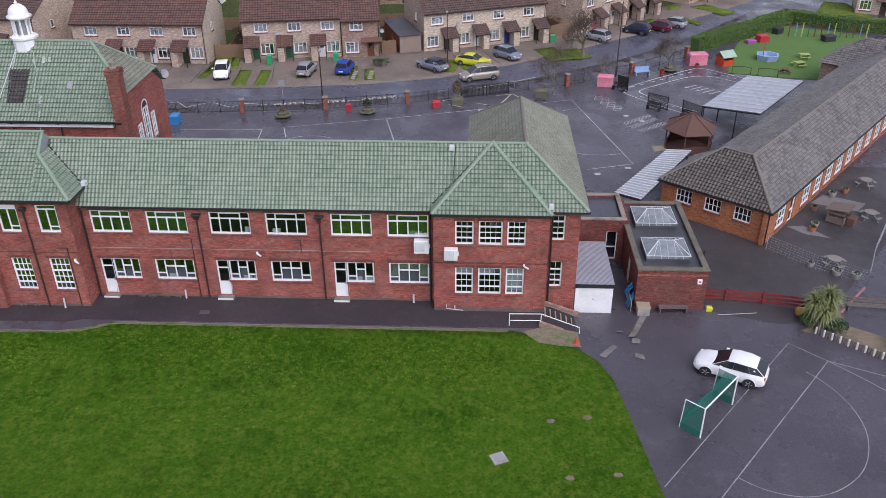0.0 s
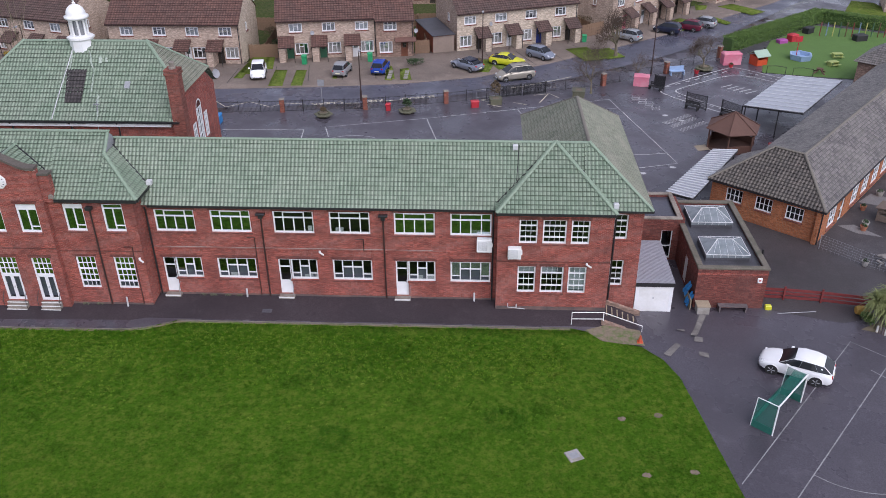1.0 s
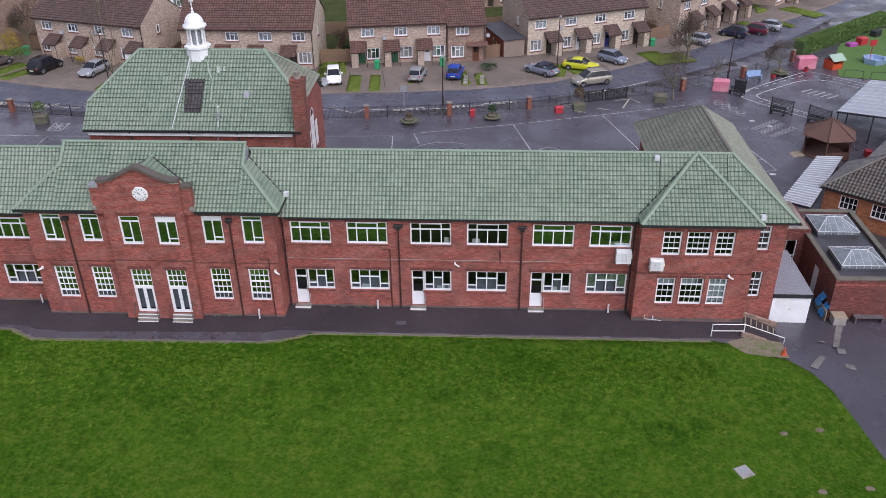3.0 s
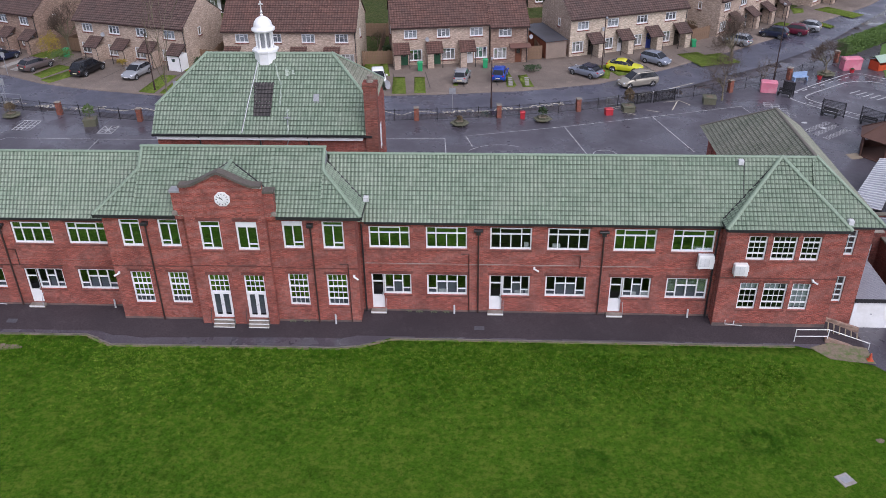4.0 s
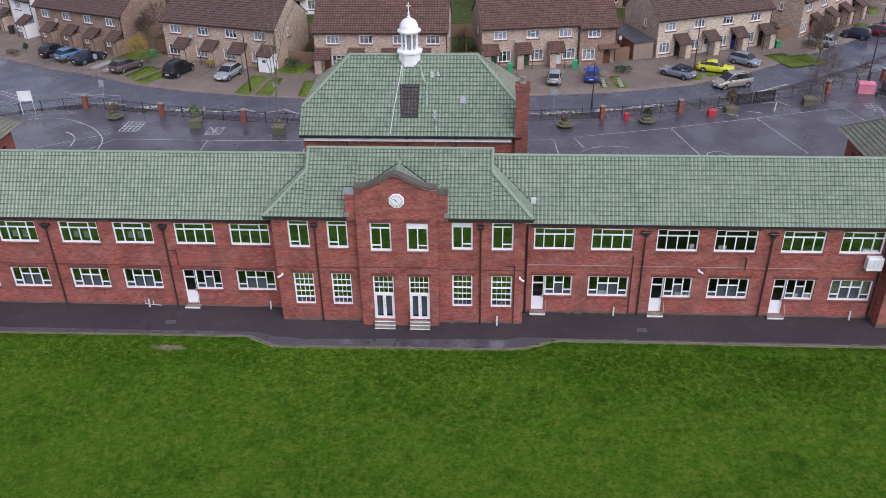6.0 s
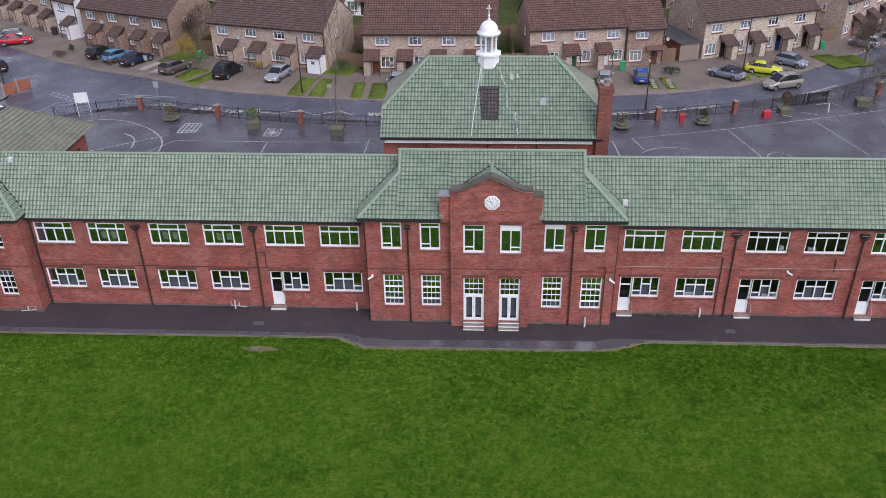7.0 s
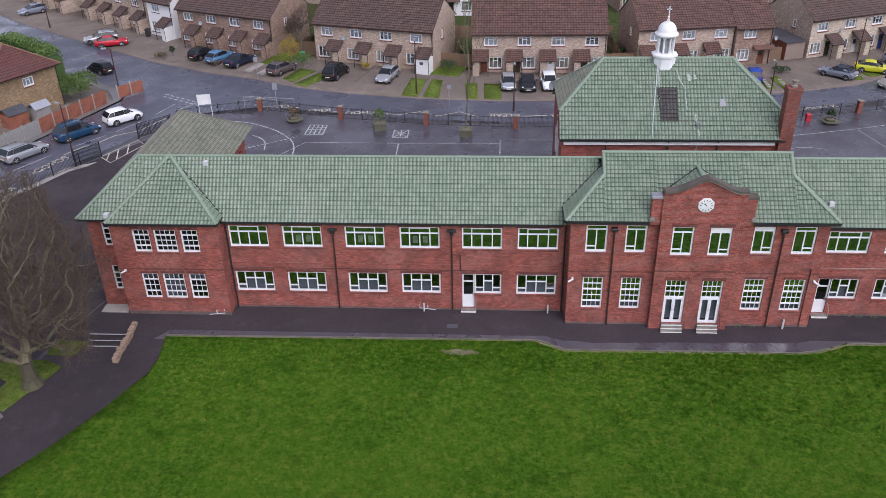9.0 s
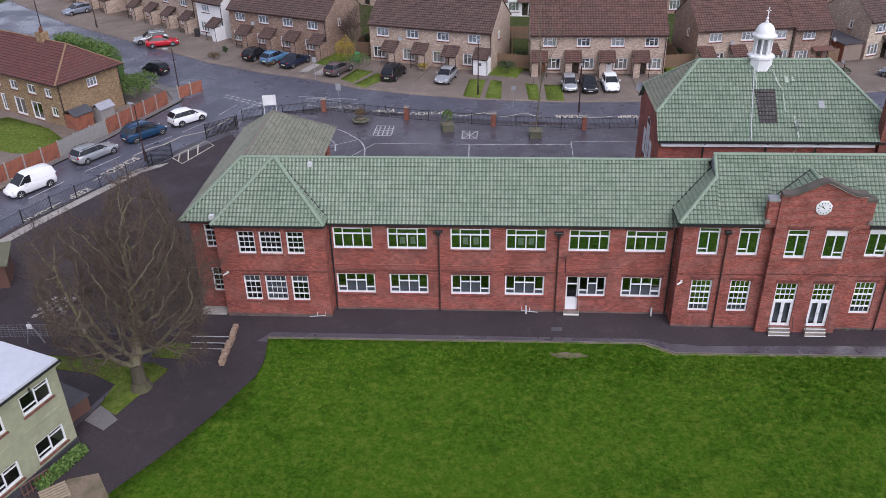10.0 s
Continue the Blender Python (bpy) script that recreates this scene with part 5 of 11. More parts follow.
# ---- nursery block ----
nursery = thing("nursery_block", "single-storey orange-brick nursery with grey concrete tiled roof", "nursery block", pose(55.05, 9.0, 0, 0, 0, math.degrees(math.atan2(0.782, 0.624))))
NL, NW, NE, NR = 52.0, 6.7, 2.65, 5.3
front_holes = []
kinds = []
u = 2.2
while u < NL - 3:
    if int(u) % 9 == 4:
        front_holes.append((u, u + 1.0, -0.2, 2.2)), kinds.append("door")
    else:
        front_holes.append((u, u + 1.8, 0.2, 2.3)), kinds.append("window")
    u += 2.6
part("wall", wall(Geo(), (0, 0.3), (NL, 0.3), -0.6, NE, front_holes), ORANGE_BRICK, nursery)
end_holes = [(1.25, 2.6, 1.1, 2.25), (3.65, 5.0, 1.1, 2.25), (6.05, 7.4, 1.1, 2.25)]
part("wall", wall(Geo(), (0.3, 9.0), (0.3, 0.3), -0.6, NE, end_holes), ORANGE_BRICK, nursery)
part("wall", wall(Geo(), (5.9, 9.0), (0.3, 9.0), -0.6, NE, [(1.0, 1.8, -0.2, 1.9)]), ORANGE_BRICK, nursery)
part("wall", wall(Geo(), (5.9, 8.0), (5.9, 9.0), -0.6, NE), ORANGE_BRICK, nursery)
part("wall", wall(Geo(), (NL, 8.0), (5.9, 8.0), -0.6, NE), ORANGE_BRICK, nursery)
for (a, b, lo, hi), k in zip(front_holes, kinds):
    if k == "door":
        window(nursery, pose(a, 0.38, lo), 1.0, hi - lo, [], [(1.0, 0.05, 0.95, 0.08)], [(0.08, 0.92, 0.1, 2.3)], sill=False, name="door", glass=GLASS_MID)
    else:
        window(nursery, pose(a, 0.36, lo), 1.8, hi - lo, [(0.6, 0.05, 2.05), (1.2, 0.05, 2.05)], [(0.7, 0.05, 1.75, 0.06), (1.4, 0.05, 1.75, 0.05)], glass=GLASS_MID, frame_w=0.1)
for a, b, lo, hi in end_holes:
    window(nursery, pose(0.38, 9.0 - a, lo, 0, 0, -90), 1.35, 1.15, [(0.34, 0.05, 1.1), (0.675, 0.05, 1.1), (1.01, 0.05, 1.1)], [(0.58, 0.05, 1.3, 0.03)], glass=GLASS_DARK)
part("floor", Geo().box(0.4, NL - 0.4, 0.7, 6.0, -0.5, -0.1), DARK_ROOM, nursery)
g = Geo()
tiles(g, (0, 0, NE), (NL, 0, NE), (NL - 3.3, 3.35, NR), (3.3, 3.35, NR), 0.25, 0.28, 0.02, 0.03, 2)
tagged(part("roof", g, GREY_TILE, nursery), kind="stuff")
g = Geo()
tiles(g, (NL, 8.3, NE), (5.8, 8.3, NE), (3.3, 3.35, NR), (NL - 3.3, 3.35, NR), 0.25, 0.28, 0.02, 0.03, 2)
tagged(part("roof", g, GREY_TILE, nursery), kind="stuff")
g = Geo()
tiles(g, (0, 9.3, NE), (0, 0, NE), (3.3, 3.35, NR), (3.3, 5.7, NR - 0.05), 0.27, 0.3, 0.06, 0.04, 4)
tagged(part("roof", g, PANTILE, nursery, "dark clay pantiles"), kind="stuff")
g = Geo()
tiles(g, (6.3, 9.3, NE), (0, 9.3, NE), (3.3, 5.7, NR - 0.05), (3.3, 5.7, NR - 0.05), 0.25, 0.28, 0.02, 0.03, 2)
tiles(g, (6.3, 6.0, NE), (6.3, 9.3, NE), (3.3, 5.7, NR - 0.05), (3.3, 3.35, NR), 0.25, 0.28, 0.02, 0.03, 2)
tagged(part("roof", g, GREY_TILE, nursery), kind="stuff")
g = Geo()
ridge(g, (3.3, 3.35, NR), (NL - 3.3, 3.35, NR), 0.12), ridge(g, (0, 0, NE + 0.02), (3.3, 3.35, NR + 0.04), 0.12), ridge(g, (0, 9.3, NE + 0.02), (3.3, 5.7, NR), 0.12), ridge(g, (3.3, 3.35, NR), (3.3, 5.7, NR), 0.12)
tagged(part("hip_tiles", g, RIDGE_GREY, nursery), kind="stuff")
part("gutter", Geo().box(-0.06, 0.02, -0.06, 9.3, NE - 0.13, NE - 0.02).box(0.0, NL, -0.08, 0.02, NE - 0.13, NE - 0.02), BLACK_PAINT, nursery)
part("downpipe", Geo().tube([(0.22, 0.22, NE - 0.1), (0.22, 0.22, -0.4)], 0.05), BLACK_PAINT, nursery)
# far cross wing with a hipped roof, its wall's shade put in as brown
part("wall", Geo().box(39.2, 45.2, 6.4, 10.4, -0.6, NE), BROWN_BRICK, nursery)
g = Geo()
tiles(g, (38.8, 10.8, NE), (38.8, 5.0, NE), (42.2, 5.0, NR), (42.2, 7.2, NR), 0.25, 0.28, 0.02, 0.03, 2)
tiles(g, (45.6, 10.8, NE), (38.8, 10.8, NE), (42.2, 7.2, NR), (42.2, 7.2, NR), 0.25, 0.28, 0.02, 0.03, 2)
tiles(g, (45.6, 5.0, NE), (45.6, 10.8, NE), (42.2, 7.2, NR), (42.2, 5.0, NR), 0.25, 0.28, 0.02, 0.03, 2)
tagged(part("roof", g, GREY_TILE, nursery), kind="stuff")

# ---- canopies ----
CANOPY_WHITE = worn("white_canopy_sheet", (0.30, 0.32, 0.36), (0.38, 0.40, 0.44), 4, 0.5, 0.35, bump=0.03)


RIB_GREY = worn("pale_grey_rib", (0.52, 0.54, 0.57), (0.6, 0.62, 0.64), 5, 1, 0.5, bump=0)


def bilinear(c, s, t):
    a, b, d, e = (Vector(p) for p in c)
    return a.lerp(b, s).lerp(e.lerp(d, s), t)


def canopy(name, label, corners, n, posts, rib=0.06):
    """A ribbed sheet roof on posts; corners in order, ribs run from the first edge to the opposite one."""
    ob = thing(name, label, "canopy")
    g = Geo()
    pts = [bilinear(corners, k / n, 0) for k in range(n + 1)] + [bilinear(corners, k / n, 1) for k in range(n + 1)]
    for k in range(n):
        part("roof_sheet", Geo().slab([tuple(pts[k]), tuple(pts[k + 1]), tuple(pts[n + 2 + k]), tuple(pts[n + 1 + k])], 0.03), CANOPY_WHITE, ob)
    for k in range(n + 1):
        a, b = pts[k] + Vector((0, 0, 0.03)), pts[n + 1 + k] + Vector((0, 0, 0.03))
        part("rib", Geo().tube([a, b], rib, 4), RIB_GREY, ob)
    for s, t in posts:
        p = bilinear(corners, s, t)
        part("post", Geo().tube([(p.x, p.y, zg(p.x, p.y) - 0.05), (p.x, p.y, p.z - 0.02)], 0.06, 6), BLACK_PAINT, ob)
    a, b, c, d = (Vector(p) - Vector((0, 0, 0.12)) for p in corners)
    for p, q in ((a, b), (b, c), (c, d), (d, a)):
        part("edge_beam", Geo().tube([p, q], 0.07, 4), BLACK_PAINT, ob)
    return ob


canopy("canopy", "large pale ribbed canopy on black posts beside the nursery", [(55.1, 31.8, 2.6), (61.8, 41.0, 2.6), (66.9, 38.8, 2.8), (59.9, 29.3, 2.8)], 10, [(0, 0.03), (0.35, 0.03), (0.7, 0.03), (1, 0.03), (0, 0.6)], 0.035)
canopy("covered_walkway", "white corrugated walkway roof leading to the nursery", [(44.1, 12.7, 2.45), (49.6, 21.1, 2.45), (51.7, 20.9, 2.5), (45.9, 11.4, 2.5)], 22, [(0.05, 0.05), (0.5, 0.05), (0.95, 0.05), (0.95, 0.95)], 0.05)

# ---- gazebo ----
TIMBER = worn("brown_stained_timber", (0.10, 0.05, 0.038), (0.145, 0.075, 0.055), 12, 1.5, 0.75, bump=0.2)
PALE_TIMBER = worn("pale_weathered_timber", (0.3, 0.24, 0.17), (0.4, 0.33, 0.24), 12, 1.5, 0.8, bump=0.2)
gaz = thing("gazebo", "hexagonal brown timber gazebo with a felt roof", "gazebo", pose(53.2, 27.9, zg(53, 28), 0, 0, 8))
hexa = [(2.35 * math.cos(math.pi * k / 3), 2.35 * math.sin(math.pi * k / 3)) for k in range(6)]
for k in range(6):
    a, b = hexa[k], hexa[(k + 1) % 6]
    part("roof_panel", Geo().slab([(a[0] * 1.1, a[1] * 1.1, 2.05), (b[0] * 1.1, b[1] * 1.1, 2.05), (0, 0, 3.5)], 0.05), TIMBER, gaz)
    part("hip_batten", Geo().tube([(a[0] * 1.11, a[1] * 1.11, 2.08), (0, 0, 3.54)], 0.05, 4), TIMBER, gaz)
    part("post", Geo().box(a[0] * 0.95 - 0.06, a[0] * 0.95 + 0.06, a[1] * 0.95 - 0.06, a[1] * 0.95 + 0.06, 0, 2.1), TIMBER, gaz)
    if k != 3:
        q = [Vector((a[0] * 0.95, a[1] * 0.95, 0)), Vector((b[0] * 0.95, b[1] * 0.95, 0))]
        part("side_panel", Geo().slab([(q[0].x, q[0].y, 0.85), (q[1].x, q[1].y, 0.85), (q[1].x * 0.98, q[1].y * 0.98, 0.85), (q[0].x * 0.98, q[0].y * 0.98, 0.85)], 0.83), TIMBER, gaz)
part("floor_deck", Geo().prism([(x * 0.95, y * 0.95) for x, y in hexa], 0.02, 0.12), TIMBER, gaz)
part("ramp", Geo().slab([(-3.3, -0.6, 0.03), (-2.2, -0.6, 0.13), (-2.2, 0.6, 0.13), (-3.3, 0.6, 0.03)], 0.03), PALE_TIMBER, gaz, "pale slatted timber ramp")


# ---- terraced houses across the road ----
DOORS = {"white": UPVC, "dark": worn("dark_door_paint", (0.03, 0.025, 0.02), (0.05, 0.04, 0.03), 6, 1, 0.4, bump=0), "blue": worn("blue_door_paint", (0.02, 0.04, 0.2), (0.03, 0.05, 0.25), 6, 1, 0.4, bump=0),
         "green": worn("green_door_paint", (0.02, 0.09, 0.05), (0.03, 0.11, 0.06), 6, 1, 0.4, bump=0), "pink": worn("pink_paint", (0.6, 0.14, 0.22), (0.5, 0.12, 0.18), 6, 1, 0.5, bump=0), "brown": worn("brown_door_wood", (0.12, 0.04, 0.02), (0.16, 0.06, 0.03), 6, 1, 0.5, bump=0)}
CURTAIN = worn("net_curtain", (0.62, 0.63, 0.65), (0.72, 0.73, 0.75), 9, 2.0, 0.9, bump=0)
RENDER_WHITE = worn("white_render", (0.84, 0.84, 0.85), (0.78, 0.78, 0.79), 4, 0.6, 0.8, bump=0.1)


def house_window(parent, x, z, w, h, bright=False):
    ob = window(parent, pose(x, 0.08, z), w, h, [(w * 0.34, 0.05, h - 0.05), (w * 0.67, 0.05, h - 0.05)], [(h * 0.68, w * 0.34, w * 0.67, 0.05)], glass=GLASS_MID, frame_w=0.11, bar=0.075)
    # net curtain if bright, else an added dark panel for the unlit room
    part("curtain_or_dark_panel", Geo().box(0.06, w - 0.06, 0.2, 0.22, 0.04, h - 0.04), CURTAIN if bright else DARK_ROOM, ob)
    return ob


def terrace(p0, p1, units, brick, depth=8.2, eave=5.05, label="", doors=("dark",), roof=None, porch=True, side_brick=None, flip=False, step=None, gable_win=True, white_end=False):
    """A terrace of small two-storey houses, front from p0 to p1, with porches and tiled gable roof."""
    L = math.hypot(p1[0] - p0[0], p1[1] - p0[1])
    ang = math.degrees(math.atan2(p1[1] - p0[1], p1[0] - p0[0]))
    base = zg((p0[0] + p1[0]) / 2, (p0[1] + p1[1]) / 2) - 0.12
    ob = thing("house_terrace", label, "house", pose(p0[0], p0[1], base, 0, 0, ang), "terraced houses across the road")
    U = L / units
    roof = roof or BROWN_TILE
    side_brick = side_brick or brick
    holes, wins, porches = [], [], []
    rnd = random.Random(int(p0[0] * 10))
    for k in range(units):
        a = k * U
        lw = a + (0.35 if not flip else U - 2.0)
        uw = a + (0.95 if not flip else U - 2.55)
        holes += [(lw, lw + 1.62, 0.6, 2.03), (uw, uw + 1.6, 3.35, 4.45)]
        wins += [(lw, 0.6, 1.62, 1.43, rnd.random() < 0.85), (uw, 3.35, 1.6, 1.1, rnd.random() < 0.75)]
        porches.append(a + (U - 1.95 if not flip else 0.1))
        dx = porches[-1] + (0.35 if not flip else 0.9)
        holes.append((dx, dx + 0.85, 0.0, 2.05))
    part("wall", wall(Geo(), (0, 0), (L, 0), -0.4, eave, holes), brick, ob)
    part("wall", wall(Geo(), (L, depth), (0, depth), -0.4, eave), brick, ob)
    rh = eave + (depth / 2) * 0.68
    for x, s in ((0, -1), (L, 1)):
        g = Geo()
        pr = [(0.003, -0.4), (depth - 0.003, -0.4), (depth - 0.003, eave), (depth / 2, rh), (0.003, eave)]
        v = [(x, y, z) for y, z in pr] + [(x - s * 0.28, y, z) for y, z in pr]
        n = 5
        g.add(v, [tuple(range(n)), tuple(range(2 * n - 1, n - 1, -1))] + [((i + 1) % n, i, n + i, n + (i + 1) % n) for i in range(n)])
        part("gable_wall", g, side_brick, ob)
        if gable_win:
            window(ob, pose(x + s * 0.04, 2.8 if s > 0 else 3.4, 3.3, 0, 0, s * 90), 0.55, 1.0, glass=GLASS_MID)
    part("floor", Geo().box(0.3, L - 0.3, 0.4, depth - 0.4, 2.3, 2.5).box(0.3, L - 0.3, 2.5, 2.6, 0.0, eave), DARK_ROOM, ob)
    for x, z, w, h, br in wins:
        house_window(ob, x, z, w, h, br)
    e, o = eave - 0.1, 0.35
    for y0, y1, nm in ((-o, depth / 2, 1), (depth + o, depth / 2, -1)):
        g = Geo()
        za, zr = eave - 0.68 * o, rh + 0.06
        if nm > 0:
            tiles(g, (-0.12, y0, za), (L + 0.12, y0, za), (L + 0.12, y1, zr), (-0.12, y1, zr), 0.33, 0.36, 0.03, 0.035, 2)
        else:
            tiles(g, (L + 0.12, y0, za), (-0.12, y0, za), (-0.12, y1, zr), (L + 0.12, y1, zr), 0.33, 0.36, 0.0, 0.03, 1)
        tagged(part("roof", g, roof, ob), kind="stuff")
    tagged(part("ridge_tiles", ridge(Geo(), (-0.12, depth / 2, rh + 0.06), (L + 0.12, depth / 2, rh + 0.06), 0.13), roof, ob), kind="stuff")
    part("gutter", Geo().box(-0.1, L + 0.1, -o - 0.1, -o, eave - 0.38, eave - 0.24).box(0, L, -o, 0.01, eave - 0.4, eave - 0.3), DARK_BROWN_PIPE, ob)
    part("downpipe", Geo().tube([(L - 0.15, -0.35, eave - 0.3), (L - 0.15, -0.07, eave - 0.6), (L - 0.15, -0.07, -0.2)], 0.05), BLACK_PAINT, ob)
    for k, x in enumerate(porches):
        dm = DOORS[doors[k % len(doors)]]
        dx = x + (0.35 if not flip else 0.9)
        d = part("door", Geo().box(dx, dx + 0.85, 0.08, 0.14, 0.0, 2.05), dm, ob)
        part("door_light", Geo().box(dx + 0.2, dx + 0.65, 0.06, 0.078, 1.2, 1.8), GLASS_DARK, d)
        if porch:
            bx0, px, qx = (x + 1.15, x + 0.02, x + 1.87) if not flip else (x, x + 1.85, x - 0.03)
            # brick store with a lean-to tiled roof and an open doorway beside it
            wb = 1.75 if white_end and k == units - 1 else 0.8
            bx0 = bx0 - 0.1 - (wb - 0.8) if not flip else bx0
            part("porch_wall", Geo().box(bx0, bx0 + wb, -1.55, -0.003, -0.4, 1.95), RENDER_WHITE if wb > 1 else brick, ob)
            if wb > 1:
                part("porch_light", Geo().box(bx0 + 0.6, bx0 + 1.05, -1.58, -1.553, 1.2, 1.55), GLASS_DARK, ob)
            g = Geo()
            tiles(g, (x - 0.05, -1.75, 2.0), (x + 1.95, -1.75, 2.0), (x + 1.95, 0.0, 2.95), (x - 0.05, 0.0, 2.95), 0.33, 0.36, 0.03, 0.03, 2)
            tagged(part("porch_roof", g, roof, ob), kind="stuff")
            part("porch_soffit", Geo().slab([(x, -1.72, 1.97), (x + 1.92, -1.72, 1.97), (x + 1.92, 0, 2.88), (x, 0, 2.88)], 0.05), DARK_BROWN_PIPE, ob)
            part("porch_post", Geo().tube([(px, -1.6, -0.3), (px, -1.6, 2.0)], 0.045, 5), BLACK_PAINT, ob)
            part("porch_pipe", Geo().tube([(qx, -1.75, 1.95), (qx, -1.62, 1.6), (qx, -1.62, -0.2)], 0.035, 5), BLACK_PAINT, ob)
        else:
            part("porch_roof", Geo().slab([(x - 0.4, -0.9, 2.2), (x + 2.2, -0.9, 2.2), (x + 2.2, 0, 2.5), (x - 0.4, 0, 2.5)], 0.08), roof, ob)
    if rnd.random() < 0.9:
        part("satellite_dish", Geo().lathe([(0.0, 0.0), (0.2, 0.05), (0.27, 0.11), (0.1, 0.06), (0.0, 0.04)], n=12), LEAD, ob, at=pose(U * 1.05, -0.25, 3.3, 75, 0, 20))
    return ob


terrace((-35.2, 55.5), (-19.95, 51.1), 4, BUFF_BRICK, white_end=True, label="buff-brick terrace with brown tiled porches", doors=("dark", "white", "brown", "white"))
terrace((-15.3, 51.0), (0.65, 50.95), 4, BUFF_BRICK, label="pale brick terrace with brown tiled roof and porches", doors=("brown", "dark", "white", "dark"), side_brick=PALE_BRICK, roof=RUST_BROWN_TILE, flip=True)
terrace((4.65, 53.05), (16.5, 54.95), 3, BUFF_BRICK, label="brown and buff brick terrace facing the school fence", doors=("green", "green", "white"), side_brick=BROWN_BRICK, roof=RUST_BROWN_TILE, flip=True)
terrace((16.55, 54.45), (21.1, 55.2), 1, BROWN_BRICK, eave=4.85, label="darker brown end house with a lower roof", doors=("brown",), porch=False, roof=RUST_BROWN_TILE)
terrace((26.4, 57.5), (41.9, 63.8), 4, PALE_BRICK, label="pale buff terrace with dark tiled porches", doors=("dark", "white", "blue", "dark"), side_brick=BUFF_BRICK, eave=5.1)
terrace((47.0, 67.3), (58.6, 78.8), 4, BUFF_BRICK, label="buff terrace with a pink doorway beside the bend", doors=("pink", "white", "dark", "dark"), eave=5.1)
terrace((65.0, 84.0), (74.6, 94.2), 3, BUFF_BRICK, label="buff-brick terrace farther along the road", doors=("dark", "white"))
terrace((-55.0, 62.6), (-40.9, 56.7), 4, BROWN_BRICK, label="brown-brick terrace with tiled porches on brick piers", doors=("white", "brown", "white", "white"))
terrace((-61.0, 67.3), (-56.6, 64.6), 1, RENDER_WHITE, label="white rendered house among the brown terraces", doors=("white",), side_brick=RENDER_WHITE)
terrace((-75.5, 78.1), (-61.7, 68.4), 4, BUFF_BRICK, label="buff terrace along the bending road", doors=("white", "dark", "white"))
terrace((-92.0, 91.0), (-78.0, 79.5), 4, BUFF_BRICK, label="distant buff terrace on the bend", doors=("white", "dark"))
# houses behind the front row, seen between the terraces
terrace((-26.0, 78.0), (-6.0, 78.0), 5, RENDER_WHITE, label="pale houses in the street behind", porch=False)
terrace((6.0, 80.0), (40.0, 86.0), 8, BROWN_BRICK, label="brick houses in the street behind", porch=False)
terrace((-70.0, 96.0), (-34.0, 82.0), 8, BUFF_BRICK, label="buff houses in the street behind", porch=False)

# ---- corner house with hipped roof beside the side road ----
TAN_BRICK = brickwork("tan_brown_brick", (0.37, 0.255, 0.145), (0.25, 0.16, 0.09), (0.31, 0.24, 0.16), (0.13, 0.08, 0.04), 0.4)
MAROON_TILE = tiled("maroon_tile", (0.165, 0.055, 0.045), (0.115, 0.036, 0.034), (0.10, 0.062, 0.06), 0.5, 0.7, (0.14, 0.11, 0.05))
corner = thing("corner_house", "yellow-brick house with red-brown hipped roof and white windows", "house", pose(-64.4, 32.4, zg(-63, 33) - 0.1, 0, 0, 62))
CL, CD, CEV = 7.8, 9.0, 4.7
side_h = [(3.6, 4.9, 3.2, 4.2)]
part("wall", wall(Geo(), (0, 0), (CL, 0), -0.4, CEV, side_h), TAN_BRICK, corner)
rear_h = [(CD - 2.3, CD - 1.2, 2.95, 3.95), (CD - 5.2, CD - 3.8, 2.9, 4.0), (CD - 1.9, CD - 0.8, 0.9, 2.0), (CD - 5.3, CD - 3.4, 0.1, 2.1), (CD - 8.2, CD - 6.3, 0.1, 2.1), (CD - 8.2, CD - 6.9, 2.9, 4.0), (CD - 10.6, CD - 9.6, 0.1, 2.1), (CD - 11.2, CD - 9.9, 2.9, 4.0)]
part("wall", wall(Geo(), (0, 30.0), (0, 0), -0.4, CEV, [(21 + a, 21 + b, c, d) for a, b, c, d in rear_h]), TAN_BRICK, corner)
part("wall", wall(Geo(), (CL, 0), (CL, 30), -0.4, CEV), TAN_BRICK, corner)
part("interior", Geo().box(0.4, CL - 0.4, 0.4, 29, 2.2, 2.4).box(2, 2.1, 0.4, 29, 0, CEV), DARK_ROOM, corner)
for a, b, lo, hi in side_h:
    house_window(corner, a, lo, b - a, hi - lo, True)
for a, b, lo, hi in rear_h:
    window(corner, pose(0.08, 30 - 21 - a, lo, 0, 0, -90), b - a, hi - lo, [((b - a) / 2, 0.05, hi - lo - 0.05)], [], glass=GLASS_MID, frame_w=0.15)
cr_z, HY = CEV + 2.85, 2.4
g = Geo()
o = 0.45
tiles(g, (-o, -o, CEV), (CL + o, -o, CEV), (CL / 2, HY, cr_z), (CL / 2, HY, cr_z), 0.3, 0.34, 0.02, 0.035, 2)
tagged(part("roof", g, MAROON_TILE, corner), kind="stuff")
g = Geo()
tiles(g, (-o, 30, CEV), (-o, -o, CEV), (CL / 2, HY, cr_z), (CL / 2, 30, cr_z), 0.3, 0.34, 0.02, 0.035, 2)
tagged(part("roof", g, MAROON_TILE, corner), kind="stuff")
g = Geo()
tiles(g, (CL + o, -o, CEV), (CL + o, 30, CEV), (CL / 2, 30, cr_z), (CL / 2, HY, cr_z), 0.3, 0.34, 0.0, 0.03, 1)
tagged(part("roof", g, MAROON_TILE, corner), kind="stuff")
RIDGE_OCHRE = worn("lichened_ridge_tile", (0.2, 0.115, 0.07), (0.27, 0.175, 0.1), 8, 1, 0.85)
g = Geo()
